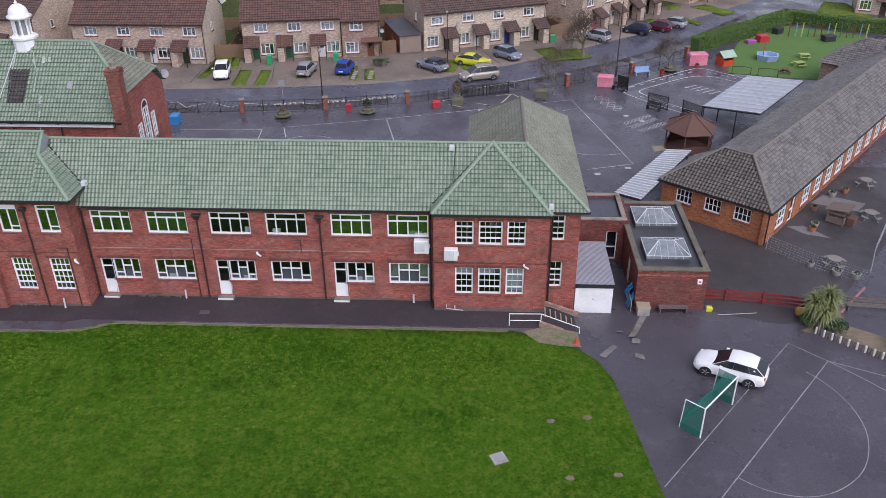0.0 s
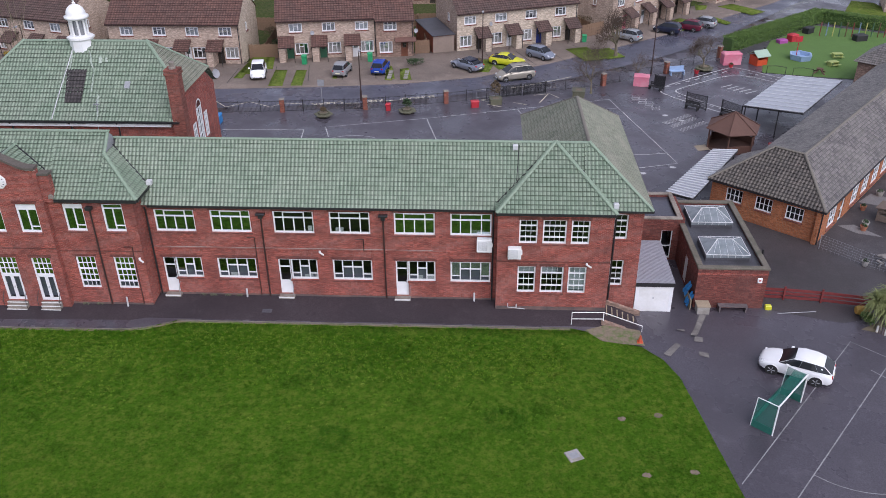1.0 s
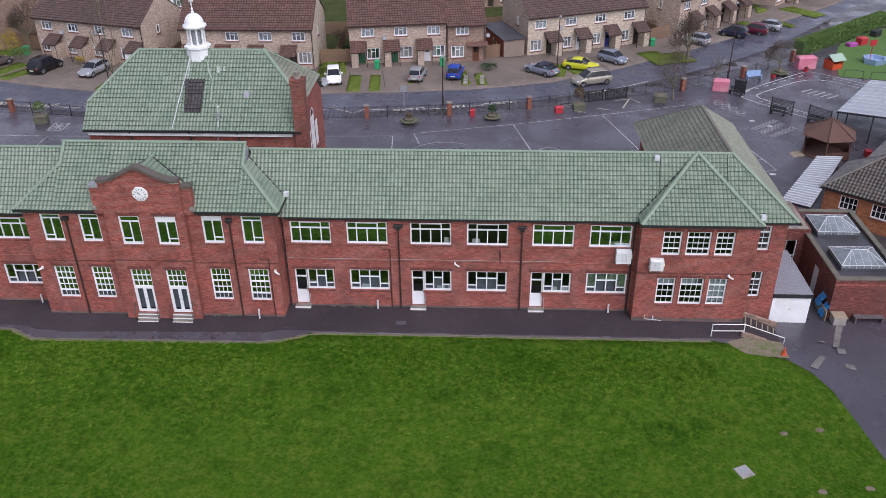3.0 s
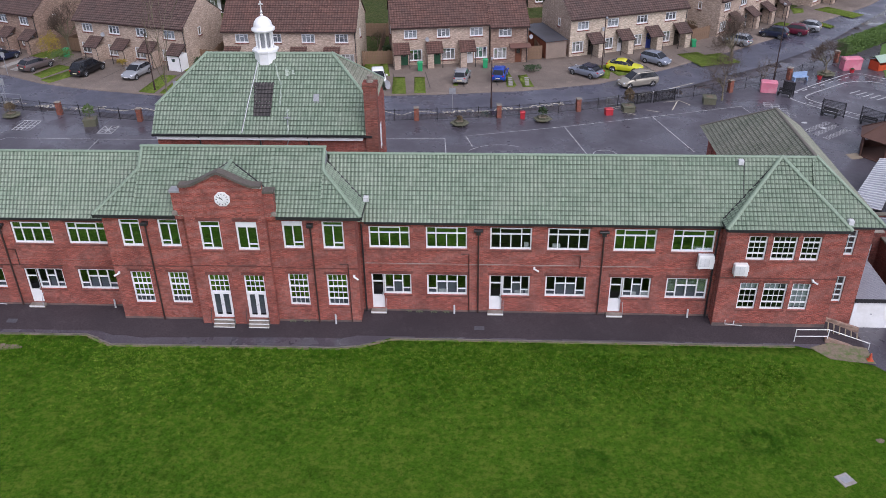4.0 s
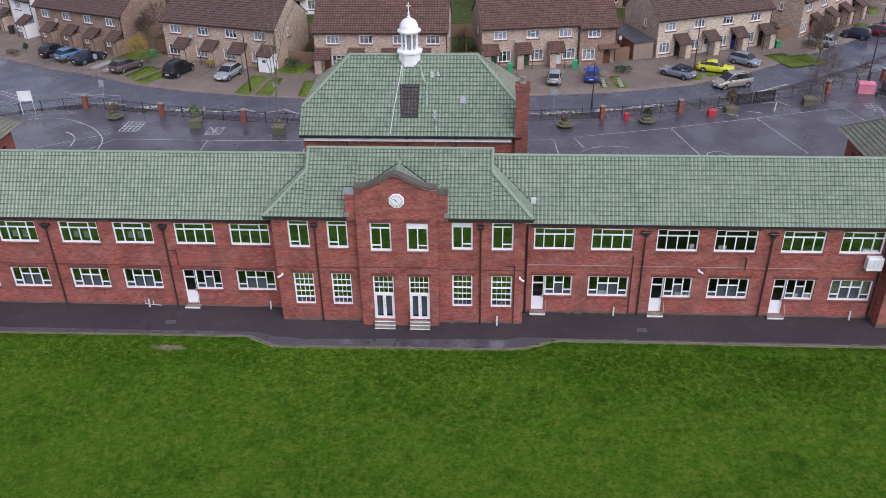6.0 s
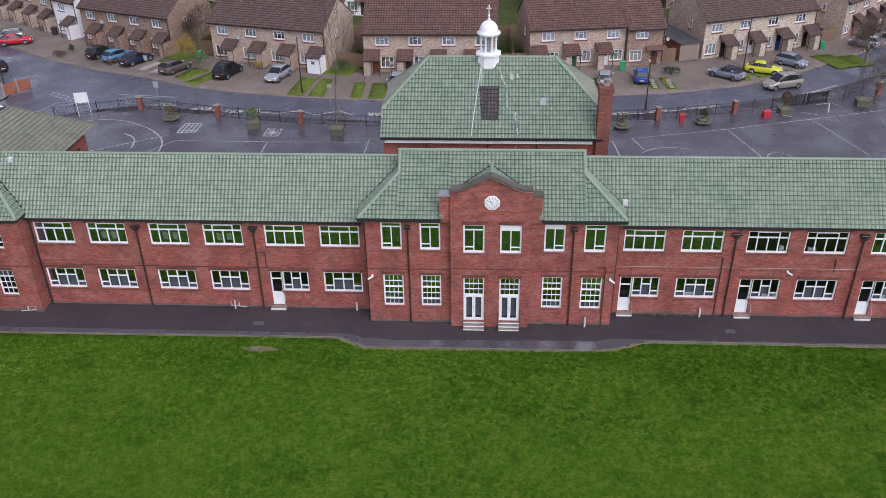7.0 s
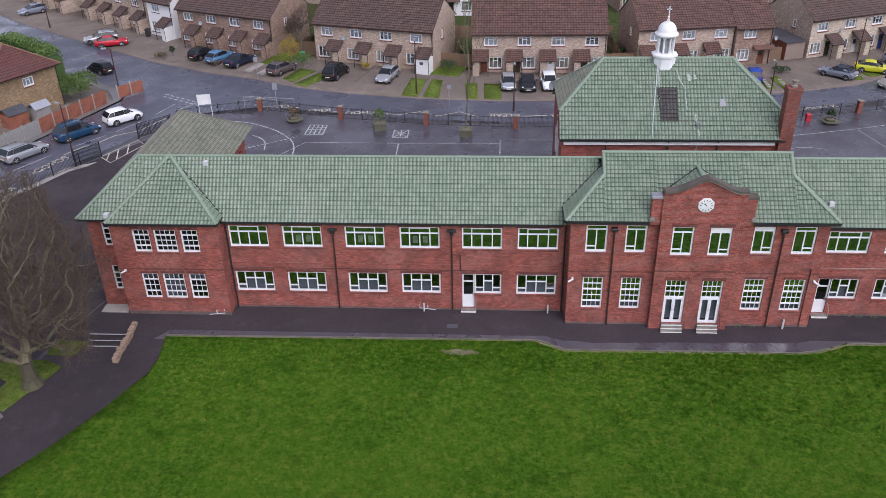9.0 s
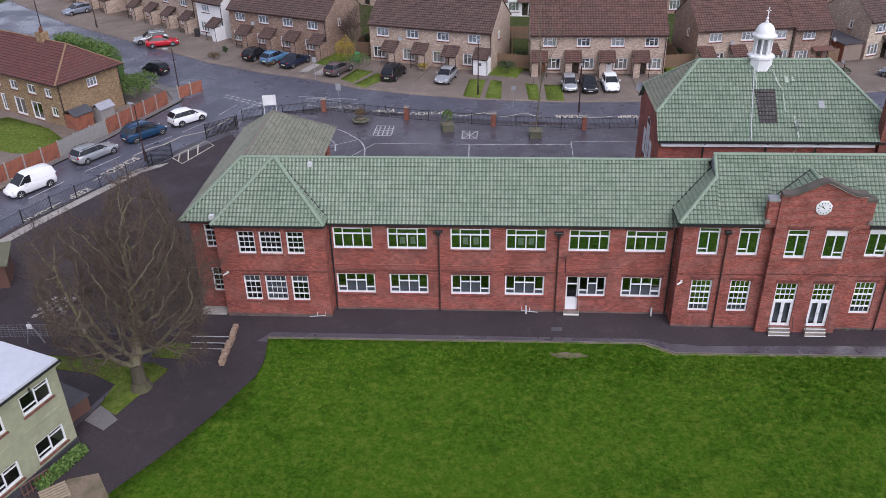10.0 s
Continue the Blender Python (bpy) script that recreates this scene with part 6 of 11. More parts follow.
for a in ((-o, -o, CEV), (CL + o, -o, CEV), (CL / 2, 30, cr_z)):
    ridge(g, a, (CL / 2, HY, cr_z + 0.03), 0.12)
tagged(part("hip_tiles", g, RIDGE_OCHRE, corner), kind="stuff")
part("chimney", Geo().box(CL / 2 - 0.45, CL / 2 + 0.45, 5.7, 6.7, cr_z - 0.8, cr_z + 0.8), TAN_BRICK, corner)
part("chimney_pot", Geo().lathe([(0.16, 0), (0.13, 0.5)], (CL / 2 - 0.2, 6.0, cr_z + 0.8), 8).lathe([(0.16, 0), (0.13, 0.5)], (CL / 2 + 0.2, 6.4, cr_z + 0.8), 8), DOORS["brown"], corner)
part("gutter", Geo().box(-o - 0.1, -o, -o, 30, CEV - 0.1, CEV).box(-o, CL + o, -o - 0.1, -o, CEV - 0.1, CEV), DARK_BROWN_PIPE, corner)
part("downpipe", Geo().tube([(0.1, -0.1, CEV - 0.1), (0.1, -0.1, 0)], 0.05), BLACK_PAINT, corner)
part("downpipe", Geo().tube([(CL - 0.1, -0.1, CEV - 0.1), (CL - 0.1, -0.1, 0)], 0.05), BLACK_PAINT, corner)

# sheds in its garden
RED_WOOD = worn("red_brown_fence_wood", (0.26, 0.085, 0.05), (0.34, 0.125, 0.075), 14, 1.2, 0.8, bump=0.15, c3=(0.17, 0.065, 0.045))
GREY_WOOD = worn("grey_weathered_wood", (0.26, 0.25, 0.24), (0.34, 0.33, 0.32), 14, 1.2, 0.85, bump=0.15)


def shed(x, y, ang, w, d, h, body, roofm, label):
    ob = thing("garden_shed", label, "shed", pose(x, y, zg(x, y), 0, 0, ang), "garden sheds")
    part("wall", Geo().box(0, w, 0, d, -0.2, h), body, ob)
    part("roof", Geo().slab([(-0.15, -0.15, h + 0.02), (w + 0.15, -0.15, h + 0.02), (w + 0.15, d / 2, h + 0.6), (-0.15, d / 2, h + 0.6)], 0.06).slab([(-0.15, d / 2, h + 0.6), (w + 0.15, d / 2, h + 0.6), (w + 0.15, d + 0.15, h + 0.02), (-0.15, d + 0.15, h + 0.02)], 0.06), roofm, ob)
    part("door", Geo().box(w * 0.3, w * 0.6, -0.03, 0.0, 0, h - 0.15), body, ob)
    return ob


shed(-62.7, 31.4, 62, 2.1, 1.7, 1.45, RED_WOOD, FELT, "red-brown garden shed with a grey felt roof")
shed(-60.9, 33.5, 62, 1.7, 1.2, 1.4, GREY_WOOD, GREY_SHEET, "small grey shed beside the fence")
# large timber garage between two terraces
sh = thing("timber_garage", "long reddish timber garage with a dark felt roof", "garage", pose(23.4, 56.55, zg(24, 57) - 0.1, 0, 0, 22))
part("wall", Geo().box(0, 2.8, 0, 7.0, -0.2, 2.2), RED_WOOD, sh)
part("front_wall", Geo().box(0.0, 2.8, -0.04, -0.003, -0.2, 2.1), worn("grey_brown_boards", (0.22, 0.17, 0.14), (0.28, 0.22, 0.18), 14, 1, 0.85, bump=0.1), sh)
part("roof", Geo().slab([(-0.12, -0.2, 2.28), (2.9, -0.2, 2.28), (2.9, 7.15, 2.6), (-0.12, 7.15, 2.6)], 0.08), FELT, sh)

# ---- gardens, driveways and verges along the terraces ----
def quad_on(p0, p1, a, b, d0, d1):
    """A plan quad in front of a terrace: a..b along its front, d0..d1 out from it."""
    L = math.hypot(p1[0] - p0[0], p1[1] - p0[1])
    u = ((p1[0] - p0[0]) / L, (p1[1] - p0[1]) / L)
    n = (u[1], -u[0])
    return [(p0[0] + u[0] * s + n[0] * t, p0[1] + u[1] * s + n[1] * t) for s, t in ((a, d1), (b, d1), (b, d0), (a, d0))]


far = FAR_KERB
drive_poly = far + [(-104, 96), (-90, 93), (-76, 80.5), (-61.5, 70), (-55.5, 64.6), (-40.6, 58.3), (-35, 57.0), (-19.5, 52.4), (-15.2, 51.8), (1, 51.8), (4.8, 54.0), (21, 56.6), (26.4, 58.5), (42, 65.2), (47, 68.8), (59, 80.4), (65, 86), (75, 96), (84, 96)]
drives = sheet("driveway", drive_poly, -0.02, DRIVE, "stained concrete and tarmac front drives", "driveway", wall=0.12)
lawn_n = 0
LAWNS = [((-35.0, 54.8), (-19.85, 50.45), [(-6.5, -3.2, -4.0, 3.0), (14.9, 18.9, -7.0, 0.5)]),
         ((-15.0, 49.3), (0.6, 49.35), [(16.2, 18.4, -8, 2.2)]),
         ((4.9, 50.2), (16.4, 52.1), [(-1.4, -0.4, -8.0, 1.0), (12.9, 13.8, 1.5, 6.3)]),
         ((26.2, 55.0), (41.2, 61.2), [(3.2, 5.4, 3.5, 6.4), (14.5, 17.5, 1.6, 6.8), (17.5, 20.0, 3.0, 7.0)]),
         ((46.2, 65.0), (57.6, 76.4), [(13.5, 15.5, 1, 5), (10.2, 11.2, 2.0, 5.0)])]
for p0, p1, qs in LAWNS:
    for a, b, d0, d1 in qs:
        sheet("lawn", quad_on(p0, p1, a, b, d0, d1), 0.03, LAWN, "small front lawn between driveways", "lawn", wall=0.06)
for pts in ([(-23.1, 42.5), (-21.2, 42.0), (-20.6, 48.2), (-22.5, 48.4)], [(-20.6, 42.1), (-18.8, 41.8), (-18.7, 47.7), (-20.0, 48.1)], [(-15.7, 41.6), (-14.4, 41.5), (-14.6, 46.8), (-16.0, 47.0)],
            [(-13.7, 41.5), (-11.8, 41.4), (-11.8, 46.4), (-13.8, 46.7)], [(-36.1, 46.0), (-34.6, 45.0), (-32.2, 48.8), (-33.8, 50.3)], [(-37.9, 47.9), (-36.3, 46.7), (-34.4, 50.8), (-36.5, 51.8)],
            [(5.5, 43.0), (7.1, 43.1), (6.5, 48.7), (5.1, 48.7)], [(8.0, 43.3), (9.3, 43.4), (8.8, 48.9), (7.6, 48.8)], [(0.9, 45.5), (1.9, 45.5), (2.0, 51.0), (1.1, 51.0)]):
    sheet("lawn", pts, 0.03, LAWN, "bright narrow front lawn running down to the kerb", "lawn", wall=0.06)
sheet("lawn", [(-80, 30), (-66.5, 25.5), (-63.2, 25.6), (-62.0, 27.8), (-66.0, 31.8), (-72, 35)], 0.04, LAWN, "back garden lawn beside the fence", "lawn", wall=0.1)
sheet("garden", [(-67, 8), (-63.2, 19.5), (-60.2, 27.5), (-57.0, 36.5), (-55.6, 40.5), (-57.3, 43.5), (-61, 46), (-70, 52), (-84, 62), (-100, 74), (-100, 8)], -0.06, DRIVE, "paved back garden of the corner house", "garden", wall=0.1)

# ---- trees, hedges, shrubs ----
BARK = worn("grey_brown_bark", (0.13, 0.108, 0.075), (0.2, 0.168, 0.118), 12, 1.0, 0.9, bump=0.3, c3=(0.12, 0.13, 0.055))
TRUNK_BARK = worn("dark_damp_bark", (0.06, 0.05, 0.036), (0.11, 0.092, 0.066), 12, 1.0, 0.9, bump=0.4, c3=(0.08, 0.09, 0.035))
TWIG = worn("brown_twigs", (0.07, 0.05, 0.038), (0.112, 0.08, 0.056), 3, 0.8, 0.9, bump=0.0)
LEAF = worn("hedge_leaf", (0.06, 0.115, 0.022), (0.12, 0.18, 0.045), 3, 0.8, 0.7, bump=0.0)
HEDGE_LEAF = worn("clipped_hedge_leaf", (0.075, 0.145, 0.026), (0.13, 0.21, 0.045), 3, 0.8, 0.7, bump=0.0)
HEDGE_INNER = worn("inner_hedge_leaf", (0.04, 0.085, 0.018), (0.065, 0.12, 0.026), 6, 0.8, 0.8, bump=0.2)
LEAF_DARK = worn("dark_shrub_leaf", (0.025, 0.055, 0.02), (0.05, 0.09, 0.03), 3, 0.8, 0.7, bump=0.0)
LEAF_YELLOW = worn("autumn_leaf", (0.35, 0.24, 0.03), (0.28, 0.22, 0.05), 3, 0.8, 0.7, bump=0.0)
LEAF_BROWN = worn("brown_shrub_leaf", (0.10, 0.07, 0.04), (0.15, 0.11, 0.06), 3, 0.8, 0.8, bump=0.0)


def bare_tree(x, y, height, trunk_r, seed, label, levels=5, spread=0.65, kids=4, lean=(0, 0), first=0.22, category="tree", base=None):
    rnd = random.Random(seed)
    z0 = zg(x, y) if base is None else base
    ob = thing("tree", label, category, pose(x, y, z0), "bare trees")
    trunk, limbs, twigs = Geo(), [], Geo()

    def grow(p, d, length, r, lev):
        pts = [p]
        k = 4 if lev < 2 else 3
        for i in range(k):
            d = (d + Vector((rnd.uniform(-1, 1), rnd.uniform(-1, 1), rnd.uniform(-0.4, 0.8))) * (0.16 if lev else 0.06)).normalized()
            pts.append(pts[-1] + d * length / k)
        if lev == 1:
            limbs.append(Geo())
        tgt = trunk if lev == 0 else (limbs[-1] if lev < 3 else twigs)
        tgt.tube(pts, r, 9 if lev == 0 else (6 if lev < 2 else (4 if lev < 3 else 3)), r * (0.6 if lev else 0.75))
        if lev >= levels:
            return
        n = kids + (2 if lev == 0 else 0) + (1 if lev >= 3 else 0)
        for i in range(n):
            t = (0.45 + 0.55 * (i + rnd.random()) / n) if lev else (0.6 + 0.4 * (i + 0.5) / n)
            q = pts[min(int(t * k), k - 1)].lerp(pts[min(int(t * k) + 1, k)], (t * k) % 1.0)
            a = 2 * math.pi * (i / n + rnd.random() * 0.3)
            s = d.cross(Vector((math.cos(a), math.sin(a), 0.2))).normalized()
            nd = (d * (1 - spread) + s * spread * rnd.uniform(0.8, 1.3) + Vector((0, 0, 0.15))).normalized()
            grow(q, nd, length * rnd.uniform(0.6, 0.85) * (1.25 if lev == 0 else 1), r * rnd.uniform(0.42, 0.6), lev + 1)
    grow(Vector((0, 0, -0.1)), Vector((lean[0], lean[1], 1)).normalized(), height * first, trunk_r, 0)
    trunk.lathe([(trunk_r * 1.7, -0.15), (trunk_r * 1.25, 0.15), (trunk_r, 0.5)], n=9)
    part("trunk", trunk, BARK, ob)
    for q in limbs:
        part("limb", q, BARK, ob)
    tagged(part("crown", twigs, TWIG, ob), kind="stuff")
    return ob


def spreading_tree(x, y, centre, radii, trunk_r, fork, seed, label, n_goal=2600, step=0.34):
    """A broad bare tree: boughs reach out to fill an uneven crown, then fine twigs."""
    rnd = np.random.default_rng(seed)
    ob = thing("tree", label, "tree", pose(x, y, zg(x, y)), "bare trees")
    goal = rnd.normal(size=(n_goal, 3))
    goal /= np.linalg.norm(goal, axis=1)[:, None]
    goal *= (rnd.random(n_goal) ** 0.42)[:, None]
    goal = goal * np.array(radii) * (0.88 + 0.2 * np.sin(goal[:, :1] * 5 + goal[:, 1:2] * 4)) + np.array(centre)
    goal = goal[goal[:, 2] > fork + 0.2]
    nodes = [np.array((0.0, 0.0, -0.1 + (fork + 0.1) * k / 5)) for k in range(6)]
    mother = [-1, 0, 1, 2, 3, 4]
    near_d = np.full(len(goal), 1e9)
    near_i = np.zeros(len(goal), int)
    fresh = list(range(3, 6))
    for _ in range(70):
        for i in fresh:
            d = np.linalg.norm(goal - nodes[i], axis=1)
            better = d < near_d
            near_d[better], near_i[better] = d[better], i
        keep = near_d > 0.42
        goal, near_d, near_i = goal[keep], near_d[keep], near_i[keep]
        if not len(goal):
            break
        pull = {}
        for g_, d, i in zip(goal, near_d, near_i):
            if d < 5.5:
                pull.setdefault(int(i), []).append((g_ - nodes[i]) / d)
        fresh = []
        for i, vs in pull.items():
            v = np.sum(vs, axis=0) / len(vs) + rnd.normal(size=3) * 0.13 + np.array((0, 0, 0.05))
            p = nodes[i] + step * v / (np.linalg.norm(v) + 1e-6)
            fresh.append(len(nodes))
            nodes.append(p)
            mother.append(i)
    n = len(nodes)
    load = np.zeros(n)
    kids = [[] for _ in range(n)]
    for i in range(n - 1, 0, -1):
        load[i] = max(load[i], 1.0)
        load[mother[i]] += load[i]
        kids[mother[i]].append(i)
    size = trunk_r * 0.85 * (load / load[1]) ** 0.46
    size = [float(q) for q in np.maximum(size, 0.012)]
    trunk, twigs, boughs = Geo(), Geo(), {}
    head = {}
    for i in range(1, n):
        m = mother[i]
        head[i] = head.get(m, i) if m > 5 else i
        ra, rb = min(size[m], size[i] * 1.35), size[i]
        a, b = Vector(nodes[m]), Vector(nodes[i])
        if i < 6:
            trunk.tube([a, b], trunk_r * (1.12 - 0.05 * i), 10, trunk_r * (1.07 - 0.05 * i))
        elif rb > 0.03:
            boughs.setdefault(head[i], Geo()).tube([a, b], ra, 6, rb)
        else:
            twigs.tube([a, b], ra, 3, rb)
        if rb < 0.05 and i > 5:
            for _ in range(7):
                v = Vector(rnd.normal(size=3)) * 0.8 + (b - a).normalized() * 1.1 + Vector((0, 0, 0.35))
                v = v.normalized() * float(rnd.uniform(0.4, 1.15))
                mid = b + v * 0.5 + Vector(rnd.normal(size=3)) * 0.05
                twigs.tube([b, mid, b + v], 0.011, 3, 0.005)
    trunk.lathe([(trunk_r * 1.8, -0.15), (trunk_r * 1.35, 0.15), (trunk_r * 1.1, 0.55)], n=10)
    part("trunk", trunk, TRUNK_BARK, ob)
    for q in boughs.values():
        part("limb", q, BARK, ob)
    tagged(part("crown", twigs, TWIG, ob), kind="stuff")
    return ob


def leaf_mass(geo, rnd, cx, cy, cz, rx, ry, rz, n, size):
    """Many small leaf blades scattered through the shell of an uneven mass."""
    for _ in range(n):
        d = Vector((rnd.gauss(0, 1), rnd.gauss(0, 1), rnd.gauss(0, 1))).normalized()
        if d.z < -0.4:
            d.z = -d.z
        k = rnd.uniform(0.72, 1.08) * (0.85 + 0.25 * noise.noise(Vector((cx + d.x * 2, cy + d.y * 2, cz + d.z * 2))))
        p = Vector((cx + d.x * rx * k, cy + d.y * ry * k, cz + d.z * rz * k))
        a = Vector((rnd.gauss(0, 1), rnd.gauss(0, 1), rnd.gauss(0, 0.7))).normalized() * size * rnd.uniform(0.6, 1.3)
        b = a.cross(Vector((rnd.gauss(0, 1), rnd.gauss(0, 1), rnd.gauss(0, 1)))).normalized() * size * 0.6
        geo.add([p - a, p + b, p + a, p - b], [(0, 1, 2, 3)])
    return geo


def shrub(x, y, r, h, material, label, seed=1, n=500, size=0.09, name="shrub", base=None):
    rnd = random.Random(seed)
    ob = thing(name, label, "shrub", pose(x, y, zg(x, y) if base is None else base), "garden shrubs")
    part("stem", Geo().tube([(0, 0, -0.05), (0.03, 0, h * 0.5)], 0.04, 5), BARK, ob)
    g = Geo()
    for k in range(5):
        a = 2 * math.pi * k / 5 + rnd.random()
        leaf_mass(g, rnd, 0.4 * r * math.cos(a), 0.4 * r * math.sin(a), h * rnd.uniform(0.42, 0.62), r * 0.62, r * 0.62, h * 0.42, n // 5, size)
    tagged(part("crown", g, material, ob), kind="stuff")
    return ob


def hedge(pts, width, height, label, seed=3, dens=330):
    rnd = random.Random(seed)
    ob = thing("hedge", label, "hedge", None, "clipped hedges")
    core, leaves = Geo(), Geo()
    for (x0, y0), (x1, y1) in zip(pts, pts[1:]):
        L = math.hypot(x1 - x0, y1 - y0)
        u = Vector(((x1 - x0) / L, (y1 - y0) / L, 0))
        n = Vector((-u.y, u.x, 0))
        k = max(1, int(L / 1.5))
        for i in range(k):
            p = Vector((x0, y0, 0)) + u * L * (i + 0.5) / k
            b = zg(p.x, p.y)
            w, h = width * 0.4 * rnd.uniform(0.9, 1.05), height * rnd.uniform(0.88, 0.95)
            q = [p + u * s * L / k * 0.52 + n * t * w for s, t in ((-1, -1), (1, -1), (1, 1), (-1, 1))]
            core.prism([(v.x, v.y) for v in q], b - 0.1, b + h)
        for _ in range(int(L * dens)):
            s, face = rnd.random() * L, rnd.random()
            off, zz = (rnd.uniform(-1, 1) * width / 2, height * rnd.uniform(0.94, 1.06)) if face < 0.5 else ((1 if rnd.random() < 0.5 else -1) * width * rnd.uniform(0.43, 0.53), height * rnd.random())
            p = Vector((x0, y0, 0)) + u * s + n * off
            p.z = zg(p.x, p.y) + zz
            a = Vector((rnd.gauss(0, 1), rnd.gauss(0, 1), rnd.gauss(0, 0.8))).normalized() * rnd.uniform(0.06, 0.13)
            c = a.cross(Vector((rnd.gauss(0, 1), rnd.gauss(0, 1), rnd.gauss(0, 1)))).normalized() * 0.08
            leaves.add([p - a, p + c, p + a, p - c], [(0, 1, 2, 3)])
    tagged(part("core", core, HEDGE_INNER, ob), kind="stuff")
    tagged(part("foliage", leaves, HEDGE_LEAF, ob), kind="stuff")
    return ob


spreading_tree(-41.15, -8.2, (0.6, 1.2, 7.2), (6.0, 5.6, 6.2), 0.46, 1.8, 7, "large bare tree with spreading brown twigs beside the path")
bare_tree(46.2, 56.5, 9.0, 0.2, 11, "bare street tree in front of the terrace", 5, 0.5, 4)
bare_tree(41.5, 45.8 - 4.4, 5.0, 0.08, 21, "slim bare tree in a playground planter", 5, 0.45, 4, first=0.35, base=zg(41, 41) + 0.5)
bare_tree(55.8, 51.2, 4.6, 0.09, 31, "small bare tree in a planter by the railings", 5, 0.5, 4, first=0.3, base=zg(55, 51) + 0.4)
bare_tree(47.4, 47.2, 3.6, 0.05, 37, "thin bare sapling by the railings", 4, 0.45, 4, first=0.35)
bare_tree(-37.4, 57.0, 9.5, 0.16, 41, "bare reddish tree between the terraces", 5, 0.4, 4)
hedge([(60.6, 59.4), (69.0, 66.8), (77.0, 74.0)], 1.7, 1.7, "tall clipped green hedge along the nursery garden")
hedge([(77.0, 74.0), (83.0, 70.0), (95.0, 66.0)], 1.5, 1.6, "clipped hedge closing the nursery garden", 5)
hedge([(-72.5, 50.8), (-66.5, 46.8), (-62.8, 43.0)], 2.2, 4.6, "tall dark clipped hedge beside the corner house", 8)
shrub(-59.4, 40.6, 2.3, 3.3, LEAF, "rounded evergreen bush behind the panel fence", 5, 2300, 0.13)
shrub(-36.3, 52.4, 1.6, 1.7, LEAF, "green bush at the end of the terrace", 6, 700)
shrub(-38.2, 53.8, 1.4, 3.5, LEAF_YELLOW, "yellow autumn shrub at the terrace end", 7, 1100)
shrub(-28.3, 51.2, 0.7, 1.0, LEAF_YELLOW, "small yellow-green bush by the porch", 8, 300)
shrub(-18.2, 50.6, 1.3, 1.6, LEAF_DARK, "dark shrubs at the foot of the gable", 9, 700)
shrub(-47.5, 52.6, 0.6, 0.7, LEAF_BROWN, "small brown shrub by the drive", 10, 250)
shrub(-55.5, 55.6, 0.9, 0.9, LEAF_BROWN, "clipped brown bush at the road edge", 11, 400)
shrub(-54.4, 57.0, 0.4, 1.3, LEAF_DARK, "small upright conifer by the road edge", 12, 250)
shrub(21.6, 51.4, 1.2, 0.9, LEAF_DARK, "leafy green bed beside the end house", 13, 500)
shrub(29.0, 52.6, 0.8, 0.6, LEAF_BROWN, "low brown shrubs by the drive", 14, 250)
shrub(50.2, 66.6, 0.8, 0.9, LEAF_BROWN, "small round shrub under the window", 15, 300)


# ---- vehicles ----
TYRE = worn("tyre_rubber", (0.016, 0.016, 0.017), (0.026, 0.026, 0.027), 9, 1, 0.85, bump=0.05)
ALLOY = worn("alloy_rim", (0.42, 0.43, 0.45), (0.5, 0.51, 0.53), 6, 1, 0.3, 0.8, bump=0)
CAR_GLASS = worn("dark_car_glass", (0.012, 0.014, 0.018), (0.02, 0.022, 0.027), 2, 0.6, 0.06, bump=0)
TRIM = worn("black_car_plastic", (0.02, 0.02, 0.022), (0.03, 0.03, 0.032), 8, 1, 0.6, bump=0.05)
RED_LAMP = worn("red_tail_lamp", (0.4, 0.015, 0.015), (0.32, 0.012, 0.012), 6, 1, 0.2, bump=0)
HEAD_LAMP = worn("clear_head_lamp", (0.55, 0.57, 0.6), (0.66, 0.68, 0.7), 6, 1, 0.1, bump=0)
PLATE = worn("number_plate", (0.75, 0.72, 0.5), (0.68, 0.65, 0.45), 6, 1, 0.5, bump=0)
PAINTS = {}


def paint(name, c, metal=0.0):
    if name not in PAINTS:
        PAINTS[name] = worn(name + "_car_paint", c, tuple(0.93 * q for q in c), 0.8, 0.5, 0.22, metal, bump=0.0)
    return PAINTS[name]


CAR_SHAPES = {  # length, width, height, bonnet end, roof start, roof end, tail glass end, bonnet height, belt height
    "hatch": (4.15, 1.80, 1.45, 1.12, 1.95, 3.5, 4.02, 0.88, 0.96),
    "small": (3.75, 1.66, 1.48, 0.82, 1.5, 3.25, 3.67, 0.86, 0.95),
    "estate": (4.62, 1.82, 1.48, 1.25, 2.1, 4.1, 4.5, 0.86, 0.95),
    "saloon": (4.5, 1.80, 1.43, 1.2, 2.05, 3.2, 3.95, 0.86, 0.95),
    "mpv": (4.6, 1.84, 1.70, 0.95, 1.8, 3.95, 4.45, 0.95, 1.02),
    "suv": (4.0, 1.76, 1.56, 1.0, 1.7, 3.5, 3.9, 0.95, 1.02),
    "van": (4.45, 1.80, 1.82, 0.85, 1.7, 4.25, 4.42, 1.0, 1.08),
    "coupe": (4.3, 1.8, 1.36, 1.2, 2.0, 3.15, 3.95, 0.82, 0.92),
}
CAR_CACHE = {}


